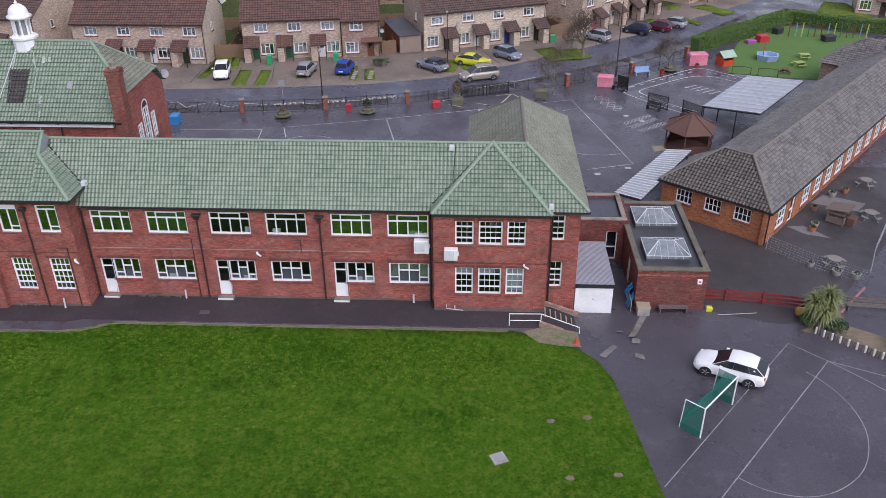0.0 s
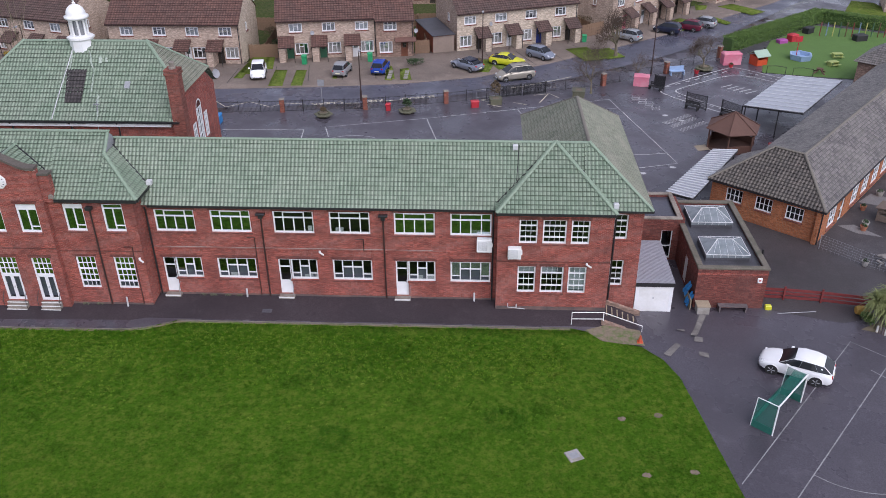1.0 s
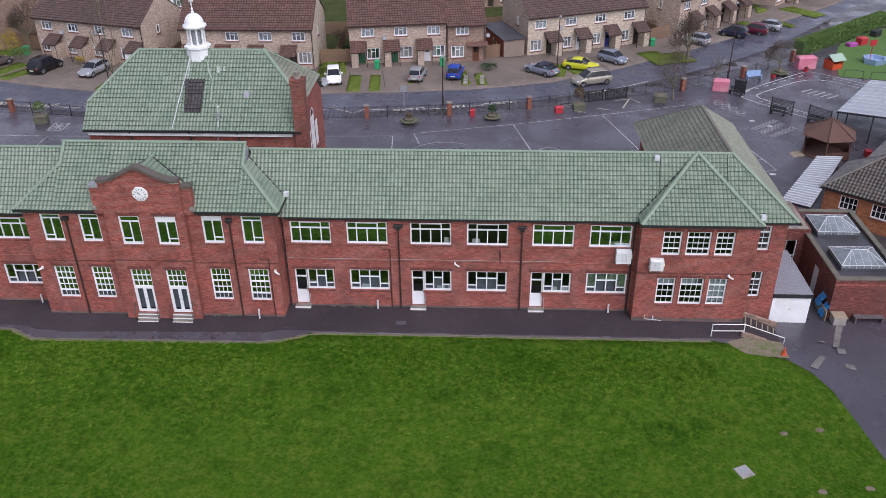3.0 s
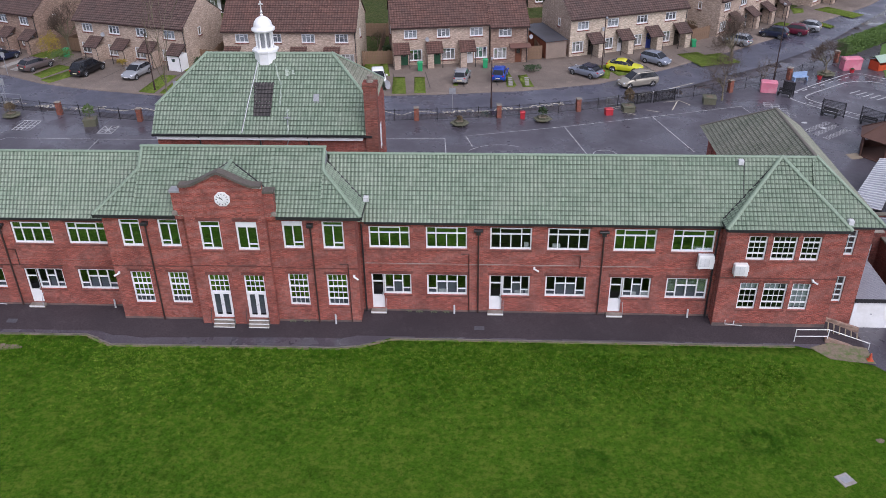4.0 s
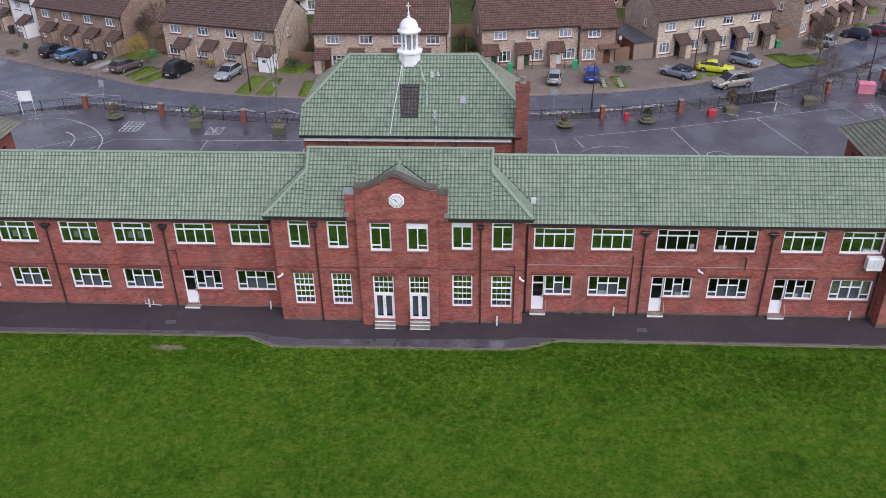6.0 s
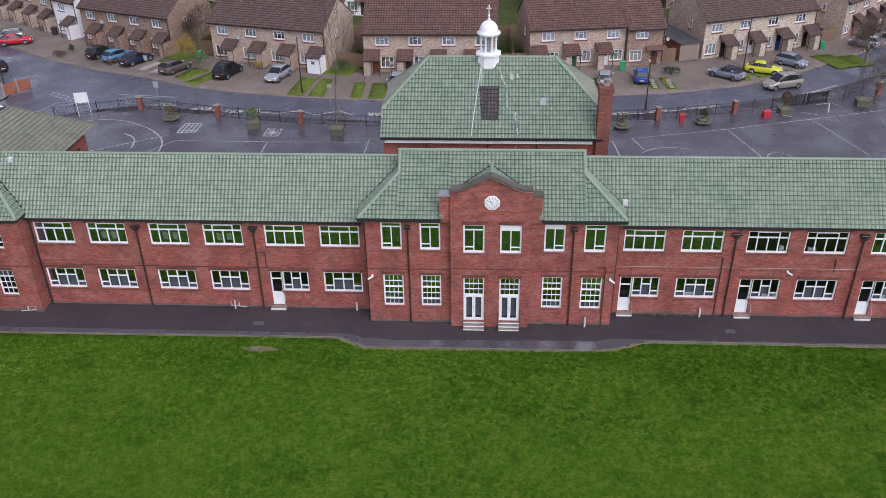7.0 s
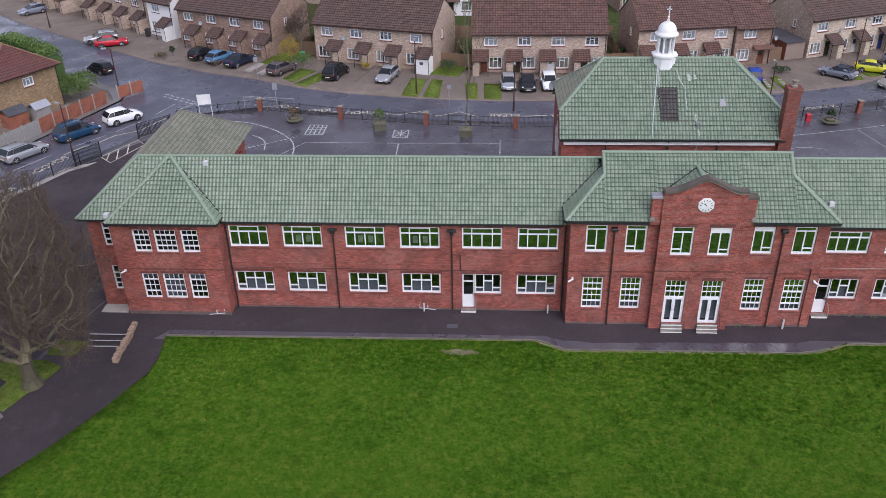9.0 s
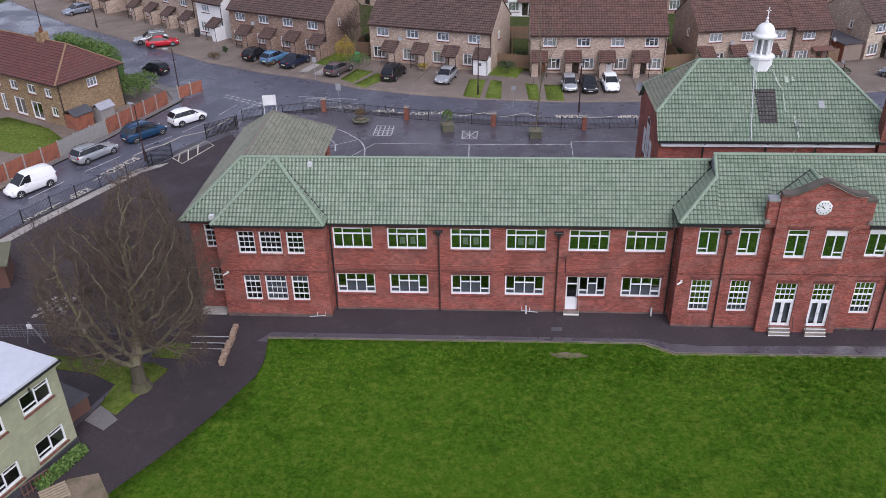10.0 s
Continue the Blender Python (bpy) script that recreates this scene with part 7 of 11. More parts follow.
def car_body(kind):
    L, W, H, bon, r0, r1, tg, hb, belt = CAR_SHAPES[kind]
    hw = W / 2
    st = [(0.0, 0.52, 0.60, 0.36), (0.05, 0.60, 0.74, 0.28), (0.16, 0.67, 0.86, 0.23), (0.34, 0.74, 0.94, 0.2), (0.6, hb - 0.06, 0.99, 0.2), (bon * 0.8, hb, 1.0, 0.2), (bon + 0.1, hb + 0.04, 1.0, 0.2), (r0, belt, 1.0, 0.2), ((r0 + r1) / 2, belt + 0.02, 1.0, 0.2),
          (r1 - 0.1, belt + 0.04, 1.0, 0.2), (tg - 0.1, belt + 0.03, 0.96, 0.22), (L - 0.1, belt - 0.04, 0.89, 0.28), (L - 0.02, 0.78, 0.8, 0.34), (L, 0.6, 0.74, 0.42)]
    g = Geo()
    ring = 14
    for x, top, k, bot in st:
        w = hw * k
        mid = bot + (top - bot) * 0.55
        half = [(0.88, bot), (0.97, bot + 0.12), (1.0, mid), (0.975, mid + (top - mid) * 0.55), (0.9, top - 0.045), (0.72, top - 0.005), (0.3, top + 0.02)]
        sec = [(-w * q, z) for q, z in half] + [(w * q, z) for q, z in half[::-1]]
        g.v += [(x, y, z) for y, z in sec]
    for i in range(len(st) - 1):
        g.f += [(i * ring + j, i * ring + (j + 1) % ring, (i + 1) * ring + (j + 1) % ring, (i + 1) * ring + j) for j in range(ring)]
    g.f += [tuple(range(ring - 1, -1, -1)), tuple(range((len(st) - 1) * ring, len(st) * ring))]
    # cabin with pillars and roof
    rw, bw = hw * 0.74, hw * 0.93
    base = [(bon - 0.05, bw * 0.92, hb - 0.02), (r0 + 0.3, bw, belt - 0.03), (r1 - 0.2, bw, belt), (tg + 0.05, bw * 0.9, belt)]
    roof = [(r0, rw * 0.94, H - 0.07), (r0 + 0.4, rw, H), (r1 - 0.5, rw, H - 0.01), (r1, rw * 0.92, H - 0.08)]
    o = len(g.v)
    for (x, y, z) in base:
        g.v += [(x, -y, z), (x, y, z)]
    for (x, y, z) in roof:
        g.v += [(x, -y, z), (x, y, z)]
    for i in range(3):
        b, r = o + 2 * i, o + 8 + 2 * i
        g.f += [(b + 2, b, r, r + 2), (b + 1, b + 3, r + 3, r + 1), (r, r + 1, r + 3, r + 2)]
    g.f += [(o, o + 1, o + 9, o + 8), (o + 7, o + 6, o + 14, o + 15)]
    # glass lies a little proud of the cabin
    B = [Vector(p) for p in base]
    R = [Vector(p) for p in roof]

    def inset(q, m, out):
        c = sum(q, Vector()) / len(q)
        n = (q[1] - q[0]).cross(q[2] - q[0]).normalized()
        if n.dot(out) < 0:
            n = -n
        return [p.lerp(c, m) + n * 0.012 for p in q]
    left = lambda v: Vector((v.x, -v.y, v.z))
    glass = {"windscreen": inset([left(B[0]), B[0], R[0], left(R[0])], 0.05, Vector((-1, 0, 0.5))), "rear_window": inset([B[3], left(B[3]), left(R[3]), R[3]], 0.09, Vector((1, 0, 0.5)))}
    sides = []
    for f in (lambda v: v, left):
        out = Vector((0, 1 if f(B[1]).y > 0 else -1, 0))
        for a, b in ((0, 1), (1, 2), (2, 3)):
            if kind == "van" and a > 0:
                continue
            sides.append(inset([f(B[a].lerp(R[a], 0.08)), f(B[b].lerp(R[b], 0.08)), f(R[b].lerp(B[b], 0.1)), f(R[a].lerp(B[a], 0.1))], 0.012, out))
    return g, glass, sides


def vehicle(x, y, heading, kind, mat, label, wheel_mat=None, group="parked cars", roof_mat=None, plates=True):
    """A parked vehicle; heading: degrees of its nose, from the x axis."""
    L, W, H, bon, r0, r1, tg, hb, belt = CAR_SHAPES[kind]
    ob = thing("van" if kind == "van" else "car", label, "van" if kind == "van" else "car", pose(x, y, zg(x, y) + (0.0 if not on_road(x, y) else -0.1), 0, 0, heading + 180) @ pose(-L / 2, 0, 0), group)
    g, glass, sides = car_body(kind)
    key = (kind, mat.name)
    if key not in CAR_CACHE:
        me = g.mesh("body", mat, True)
        CAR_CACHE[key] = me
    body = part("body", CAR_CACHE[key], None, ob)
    mod = body.modifiers.new("bevel", "BEVEL")
    mod.width, mod.segments, mod.limit_method, mod.angle_limit = 0.05, 2, "ANGLE", radians(35)
    for nm, q in glass.items():
        part(nm, Geo().poly(q), CAR_GLASS, ob)
    for q in sides:
        part("side_window", Geo().poly(q), CAR_GLASS, ob)
    if roof_mat:
        part("soft_top", Geo().slab([(r0 - 0.05, -W * 0.37, H + 0.02), (r1 + 0.2, -W * 0.37, H - 0.02), (r1 + 0.2, W * 0.37, H - 0.02), (r0 - 0.05, W * 0.37, H + 0.02)], 0.08), roof_mat, ob)
    wr = 0.32 if kind != "small" else 0.29
    for wx in (0.82, L - 0.85):
        for s in (-1, 1):
            yy = s * (W / 2 - 0.1)
            t = part("wheel", Geo().lathe([(wr * 0.74, -0.1), (wr * 0.95, -0.105), (wr, -0.07), (wr, 0.07), (wr * 0.95, 0.105), (wr * 0.74, 0.1)], n=18), TYRE, ob, at=pose(wx, yy, wr, 90))
            rim = Geo().lathe([(wr * 0.72, -0.06), (wr * 0.77, -0.108), (wr * 0.66, -0.1), (wr * 0.6, -0.05), (0.05, -0.06)] if s > 0 else [(wr * 0.72, 0.06), (wr * 0.77, 0.108), (wr * 0.66, 0.1), (wr * 0.6, 0.05), (0.05, 0.06)], n=18)
            sy = -0.1 if s > 0 else 0.1
            for k in range(5):
                a = 2 * math.pi * k / 5
                rim.tube([(0.04 * math.cos(a), 0.04 * math.sin(a), sy * 0.9), (wr * 0.7 * math.cos(a), wr * 0.7 * math.sin(a), sy)], 0.04, 4)
            part("rim", rim, wheel_mat or ALLOY, t)
            part("wheel_arch", Geo().tube([(wx + (wr + 0.06) * math.cos(a), s * (W / 2 - 0.015), wr + (wr + 0.06) * math.sin(a)) for a in [math.pi * k / 8 for k in range(9)]], 0.03, 4), TRIM if kind in ("suv", "van") else mat, ob)
            part("wheel_well", Geo().lathe([(wr + 0.05, -0.02), (wr + 0.05, 0.02)], n=16), TYRE, ob, at=pose(wx, s * (W / 2 - 0.012), wr, 90))
    for s in (-1, 1):
        part("headlight", Geo().soft_box(0.12, 0.46, s * W * 0.35 - 0.12, s * W * 0.35 + 0.12, 0.56, 0.71, 0.04), HEAD_LAMP, ob)
        part("tail_light", Geo().soft_box(L - 0.3, L - 0.03, s * W * 0.35 - 0.11, s * W * 0.35 + 0.11, 0.72, 0.88, 0.03), RED_LAMP, ob)
        part("wing_mirror", Geo().soft_box(bon + 0.42, bon + 0.6, s * (W / 2 + 0.09) - 0.09, s * (W / 2 + 0.09) + 0.09, belt - 0.02, belt + 0.13, 0.03), mat, ob)
    part("bumper", Geo().soft_box(-0.01, 0.12, -W * 0.29, W * 0.29, 0.3, 0.44, 0.04), TRIM, ob)
    part("bumper", Geo().soft_box(L - 0.12, L + 0.01, -W * 0.35, W * 0.35, 0.3, 0.45, 0.04), TRIM, ob)
    part("number_plate", Geo().box(L - 0.005, L + 0.02, -0.26, 0.26, 0.5, 0.61), PLATE, ob)
    part("number_plate", Geo().box(-0.03, -0.005, -0.26, 0.26, 0.36, 0.46), UPVC, ob)
    if kind in ("estate", "mpv"):
        for s in (-1, 1):
            part("roof_rail", Geo().tube([(r0 + 0.3, s * W * 0.35, H + 0.03), (r1 - 0.1, s * W * 0.35, H + 0.03)], 0.025, 5), TRIM, ob)
    return ob


def on_road(x, y):
    """Whether a place lies on the carriageway."""
    poly = FAR_KERB + CORNER_KERB + NEAR_KERB
    inside = False
    for (xa, ya), (xb, yb) in zip(poly, poly[1:] + poly[:1]):
        if (ya > y) != (yb > y) and x < (xb - xa) * (y - ya) / (yb - ya) + xa:
            inside = not inside
    return inside


WHITE_CAR = paint("white", (0.86, 0.87, 0.88))
SILVER = paint("silver", (0.46, 0.48, 0.50), 0.5)
GREY_BLUE = paint("grey_blue", (0.28, 0.31, 0.38), 0.4)
BLACK_CAR = paint("black", (0.012, 0.012, 0.014))
NAVY = paint("navy", (0.015, 0.02, 0.045))
BLUE_CAR = paint("bright_blue", (0.015, 0.06, 0.36))
SKY_CAR = paint("light_blue", (0.12, 0.27, 0.45), 0.3)
PETROL = paint("petrol_blue", (0.015, 0.06, 0.13), 0.2)
YELLOW = paint("yellow", (0.62, 0.62, 0.03))
RED_CAR = paint("red", (0.5, 0.015, 0.03))
MAROON = paint("maroon", (0.12, 0.012, 0.03))
BRONZE = paint("bronze_grey", (0.14, 0.11, 0.11), 0.3)
BEIGE = paint("champagne", (0.40, 0.37, 0.31), 0.4)

vehicle(48.62, -6.15, 153.5, "hatch", WHITE_CAR, "white five-door hatchback parked beside the goal", group="")
vehicle(3.6, 46.6, -80, "suv", WHITE_CAR, "white compact crossover parked on a drive")
vehicle(13.2, 47.9, 83, "small", SILVER, "silver hatchback parked nose-in on a drive")
vehicle(17.6, 48.9, 83, "small", BLUE_CAR, "bright blue hatchback parked on a drive")
vehicle(27.8, 50.4, 138, "coupe", GREY_BLUE, "silver-blue convertible with a dark fabric roof", roof_mat=NAVY)
vehicle(32.6, 52.3, -20, "coupe", YELLOW, "bright yellow hatchback parked on the verge")
vehicle(33.4, 47.3, 200, "mpv", BEIGE, "champagne people carrier parked on the road")
vehicle(36.8, 55.3, -42, "small", GREY_BLUE, "grey-blue hatchback parked on a drive")
vehicle(48.8, 63.9, 140, "small", SILVER, "silver hatchback parked by the bend")
vehicle(54.6, 67.6, 150, "small", NAVY, "dark navy hatchback parked on a drive")
vehicle(57.8, 69.4, 150, "small", MAROON, "maroon hatchback parked between two cars")
vehicle(60.0, 71.4, 150, "hatch", SILVER, "pale silver hatchback parked on a drive")
vehicle(73.9, 92.5, 60, "small", BLACK_CAR, "small dark car far along the road")
vehicle(-11.0, 45.6, -88, "small", SILVER, "silver hatchback parked before the terrace")
vehicle(-8.8, 45.7, -88, "saloon", BLACK_CAR, "black saloon parked before the terrace")
vehicle(-6.3, 45.8, -88, "suv", WHITE_CAR, "white off-roader parked before the terrace")
vehicle(-25.3, 48.0, 255, "hatch", SILVER, "silver hatchback parked on a front drive")
vehicle(-31.6, 49.0, 74, "mpv", BLACK_CAR, "black people carrier parked on a front drive")
vehicle(-38.5, 50.3, 62, "hatch", BRONZE, "bronze-grey hatchback parked beside the verge")
vehicle(-44.5, 53.4, 62, "saloon", NAVY, "dark saloon parked on a front drive")
vehicle(-47.4, 54.8, 62, "hatch", SKY_CAR, "light blue hatchback parked on a front drive")
vehicle(-50.2, 56.0, 62, "small", BLACK_CAR, "black hatchback parked on a front drive")
vehicle(-64.4, 61.6, 22, "coupe", RED_CAR, "red three-door car on a wide drive")
vehicle(-66.6, 63.4, 205, "estate", SILVER, "white estate car behind the red car")
vehicle(-61.3, 50.4, 150, "small", BLACK_CAR, "small black car at the road edge")
vehicle(-51.9, 34.1, 48, "suv", WHITE_CAR, "white crossover waiting at the junction")
vehicle(-55.0, 29.9, 53, "mpv", PETROL, "petrol-blue people carrier in the side road")
vehicle(-58.0, 24.8, 60, "estate", SILVER, "silver estate car in the side road")
vehicle(-60.8, 17.6, 237, "van", WHITE_CAR, "small white delivery van in the side road", group="")
vehicle(-84, 78.8, 230, "hatch", GREY_BLUE, "blue-grey car far along the bend")

# ---- railings, gates and brick posts ----
BLACK_IRON = worn("black_railing_paint", (0.014, 0.014, 0.016), (0.024, 0.024, 0.026), 10, 1, 0.5, bump=0)
POST_BRICK = brickwork("post_brick", (0.3, 0.09, 0.055), (0.21, 0.06, 0.04), (0.24, 0.16, 0.13), (0.12, 0.05, 0.04), 0.3)


def railing(pts, label, height=1.25, spacing=0.13, post_every=2.4):
    """Black vertical-bar railings along a plan line."""
    ob = thing("railing", label, "railing", None, "school railings")
    for (x0, y0), (x1, y1) in zip(pts, pts[1:]):
        L = math.hypot(x1 - x0, y1 - y0)
        k = max(1, round(L / post_every))
        bars = Geo()
        for i in range(k + 1):
            x, y = x0 + (x1 - x0) * i / k, y0 + (y1 - y0) * i / k
            z = zg(x, y)
            part("post", Geo().box(x - 0.03, x + 0.03, y - 0.03, y + 0.03, z - 0.1, z + height + 0.08), BLACK_IRON, ob)
        for zz in (0.12, height - 0.1):
            part("rail", Geo().tube([(x0, y0, zg(x0, y0) + zz), (x1, y1, zg(x1, y1) + zz)], 0.022, 4), BLACK_IRON, ob)
        n = int(L / spacing)
        for i in range(1, n):
            x, y = x0 + (x1 - x0) * i / n, y0 + (y1 - y0) * i / n
            z = zg(x, y)
            bars.tube([(x, y, z + 0.08), (x, y, z + height)], 0.011, 3)
        tagged(part("bar_infill", bars, BLACK_IRON, ob), kind="stuff")
    return ob


railing(FENCE[2:12], "black vertical-bar railings between playground and road")
railing(FENCE[11:14], "black railings beside the infants playground", spacing=0.16)
railing([(-46.0, 34.1), (-42.1, 35.8), (-37.9, 37.3)], "black railings by the school entrance")
railing([(-46.2, 32.2), (-47.6, 30.4), (-48.4, 29.2)], "black railings beside the side gate")
railing([(-51.5, 22.6), (-54.5, 17.8), (-57.0, 13.6), (-59.5, 8.6)], "black railings along the side road")


def mesh_gate(p0, p1, h, label):
    ob = thing("gate", label, "gate", None, "dark mesh gates")
    z = zg(*p0)
    for p in (p0, p1):
        part("post", Geo().tube([(p[0], p[1], z - 0.1), (p[0], p[1], z + h + 0.1)], 0.05, 6), BLACK_IRON, ob)
    for zz in (0.1, h):
        part("rail", Geo().tube([(p0[0], p0[1], z + zz), (p1[0], p1[1], z + zz)], 0.03, 4), BLACK_IRON, ob)
    g = Geo()
    n = 26
    for i in range(1, n):
        x, y = p0[0] + (p1[0] - p0[0]) * i / n, p0[1] + (p1[1] - p0[1]) * i / n
        g.tube([(x, y, z + 0.1), (x, y, z + h)], 0.022, 4)
    tagged(part("bar_infill", g, BLACK_IRON, ob), kind="stuff")
    return ob


mesh_gate((-48.4, 29.3), (-45.9, 31.9), 1.5, "dark mesh vehicle gate standing open")
mesh_gate((-51.8, 22.3), (-50.3, 24.6), 1.5, "dark mesh side gate")
for x, y, ang in ((-37.9, 37.2, 0), (-28.75, 35.1, -10), (-19.6, 33.6, -6), (-10.4, 33.0, 0), (8.9, 35.0, 8), (17.4, 36.2, 10), (25.8, 38.4, 15), (43.3, 45.1, 25), (51.2, 49.8, 35), (59.0, 56.6, 40)):
    bp = thing("brick_post", "red-brick fence post with a flat stone cap", "post", pose(x, y, zg(x, y), 0, 0, ang), "brick fence posts")
    part("shaft", Geo().box(-0.23, 0.23, -0.23, 0.23, -0.1, 1.35), POST_BRICK, bp)
    part("cap", Geo().soft_box(-0.28, 0.28, -0.28, 0.28, 1.353, 1.45, 0.04), STONE, bp)

# panel fence of the corner house
FP = [(-66.5, 14.2), (-63.92, 19.5), (-61.4, 24.7), (-59.15, 30.4), (-55.85, 39.4)]
n = 0
for (x0, y0), (x1, y1) in zip(FP, FP[1:]):
    L = math.hypot(x1 - x0, y1 - y0)
    k = max(1, round(L / 1.85))
    ang = math.degrees(math.atan2(y1 - y0, x1 - x0))
    for i in range(k):
        x, y = x0 + (x1 - x0) * i / k, y0 + (y1 - y0) * i / k
        grey = 24.6 < y < 30.2
        pf = thing("fence_panel", "grey weathered timber fence panel between concrete posts" if grey else "red-brown timber fence panel between concrete posts", "fence panel", pose(x, y, zg(x, y) - 0.06, 0, 0, ang), "garden fence panels")
        w = L / k
        part("concrete_post", Geo().box(-0.06, 0.06, -0.06, 0.06, -0.1, 1.75), PALE_BRICK if False else CONCRETE, pf)
        for j in range(11):
            part("board", Geo().box(0.07 + (w - 0.14) * j / 11, 0.07 + (w - 0.14) * (j + 1) / 11 - 0.012, -0.02 - 0.012 * (j % 2), 0.01, 0.05, 1.62), GREY_WOOD if grey else RED_WOOD, pf)
        part("gravel_board", Geo().box(0.06, w - 0.06, -0.03, 0.03, -0.1, 0.05), CONCRETE, pf)
for i in range(2):
    pf = thing("fence_panel", "red-brown timber fence panel at the corner", "fence panel", pose(-55.2 + i * 1.0, 41.0 + i * 1.3, zg(-55, 41) - 0.06, 0, 0, 50), "garden fence panels")
    part("concrete_post", Geo().box(-0.06, 0.06, -0.06, 0.06, -0.1, 1.6), CONCRETE, pf)
    part("board", Geo().box(0.07, 1.5, -0.02, 0.01, 0.05, 1.4), RED_WOOD, pf)

# ---- planters, bins and street furniture ----
RED_PLASTIC = worn("bright_red_plastic", (0.5, 0.03, 0.045), (0.42, 0.03, 0.04), 5, 1, 0.5, bump=0)
PINK_PLASTIC = worn("faded_pink_tarpaulin", (0.62, 0.16, 0.24), (0.55, 0.2, 0.26), 2.5, 1, 0.6, bump=0.1, c3=(0.66, 0.3, 0.35))
BLUE_PLASTIC = worn("blue_plastic", (0.03, 0.2, 0.5), (0.04, 0.25, 0.55), 5, 1, 0.4, bump=0)
GREEN_PLASTIC = worn("green_plastic", (0.02, 0.3, 0.12), (0.03, 0.35, 0.15), 5, 1, 0.4, bump=0)
GREY_BLUE_PAINT = worn("pale_blue_paint", (0.25, 0.36, 0.55), (0.3, 0.42, 0.6), 5, 1, 0.6, bump=0.05)
MOSSY_TIMBER = worn("mossy_planter_timber", (0.10, 0.10, 0.065), (0.15, 0.15, 0.10), 10, 1.2, 0.85, bump=0.2)
TERRACOTTA = worn("terracotta", (0.33, 0.13, 0.07), (0.4, 0.17, 0.1), 7, 1, 0.8, bump=0.1)


def planter(x, y, size, tall, plant, label, seed):
    ob = thing("planter", label, "planter", pose(x, y, zg(x, y), 0, 0, seed * 17 % 30 - 15), "playground planters")
    s = size / 2
    if tall < 0.5:
        part("bench_ring", Geo().lathe([(s * 1.5, 0.22), (s * 1.5, 0.3), (s * 0.9, 0.3), (s * 0.9, 0.22)], n=6), MOSSY_TIMBER, ob)
        part("tub", Geo().lathe([(s * 0.85, 0.0), (s * 0.95, 0.5), (s * 0.8, 0.5), (s * 0.78, 0.4)], n=6), MOSSY_TIMBER, ob)
    else:
        part("tub", Geo().box(-s, s, -s, s, 0, tall).box(-s - 0.05, s + 0.05, -s - 0.05, s + 0.05, tall - 0.08, tall + 0.02), MOSSY_TIMBER, ob)
    part("soil", Geo().box(-s * 0.55, s * 0.55, -s * 0.55, s * 0.55, 0.3, max(0.46, tall + 0.03)), EARTH, ob)
    rnd = random.Random(seed)
    top = max(0.5, tall)
    if plant:
        g = Geo()
        leaf_mass(g, rnd, 0, 0, top + plant[1] * 0.5, plant[0], plant[0], plant[1] * 0.55, plant[2], 0.1)
        tagged(part("foliage", g, plant[3], ob), kind="stuff")
        part("stem", Geo().tube([(0, 0, top - 0.1), (0.02, 0.03, top + plant[1] * 0.6)], 0.035, 5), BARK, ob)
    return ob


planter(13.4, 33.9, 1.3, 0.4, (0.35, 0.5, 120, LEAF_BROWN), "hexagonal timber planter bench with dry plants", 1)
planter(21.9, 35.4, 1.3, 0.4, (0.5, 1.0, 260, LEAF_DARK), "hexagonal timber planter bench with a shrub", 2)
planter(31.1, 38.7, 1.2, 0.6, (0.6, 1.9, 520, LEAF_BROWN), "square planter with a dense brown-green conifer", 3)
planter(40.2, 41.5, 1.3, 0.7, None, "square timber planter with a bare tree", 4)
planter(56.0, 51.4, 1.5, 0.45, None, "square timber planter with a small bare tree", 5)
planter(-33.5, 34.2, 1.3, 0.4, (0.65, 1.0, 300, LEAF_BROWN), "hexagonal timber planter bench with a spiky shrub", 6)
planter(-24.3, 32.4, 1.2, 0.7, (0.65, 1.5, 260, LEAF), "square planter with a thin green tree", 7)
planter(-15.4, 31.0, 1.2, 0.7, None, "square timber planter with a white-barked sapling", 8)
bare_tree(-15.4, 31.0, 9.0, 0.07, 77, "tall slim pale sapling in a planter", 3, 0.35, 3, first=0.7, base=zg(-15, 31) + 0.6)


def bin_box(x, y, w, d, h, material, label, name="storage_box", cat="box", ang=0.0):
    ob = thing(name, label, cat, pose(x, y, zg(x, y), 0, 0, ang))
    part("body", Geo().soft_box(-w / 2, w / 2, -d / 2, d / 2, 0.0, h, min(w, d) * 0.1), material, ob)
    part("lid", Geo().soft_box(-w / 2 - 0.04, w / 2 + 0.04, -d / 2 - 0.04, d / 2 + 0.04, h * 0.86, h + 0.05, min(w, d) * 0.12), material, ob)
    return ob


bin_box(19.85, 36.0, 0.46, 0.46, 0.72, RED_PLASTIC, "red plastic litter bin on the playground", "litter_bin", "bin")
bin_box(28.9, 37.5, 0.8, 0.55, 0.65, RED_PLASTIC, "red plastic grit box by the railings", "grit_box", "box", 10)
bin_box(47.6, 45.4, 1.7, 1.0, 1.2, PINK_PLASTIC, "faded pink covered storage box", "storage_box", "box", -12)
bin_box(59.7, 53.9, 2.2, 1.1, 1.4, PINK_PLASTIC, "faded pink covered storage box by the hedge", "storage_box", "box", 8)
bin_box(3.0, 31.6, 0.8, 1.0, 0.9, BLUE_PLASTIC, "blue plastic play box beside the hall", "storage_box", "box", 0)
bin_box(8.1, 51.3, 0.55, 0.6, 1.05, GREEN_PLASTIC, "green wheeled bin before the terrace", "wheelie_bin", "bin")
bin_box(15.9, 52.8, 0.55, 0.6, 1.05, GREEN_PLASTIC, "green wheeled bin beside a porch", "wheelie_bin", "bin")
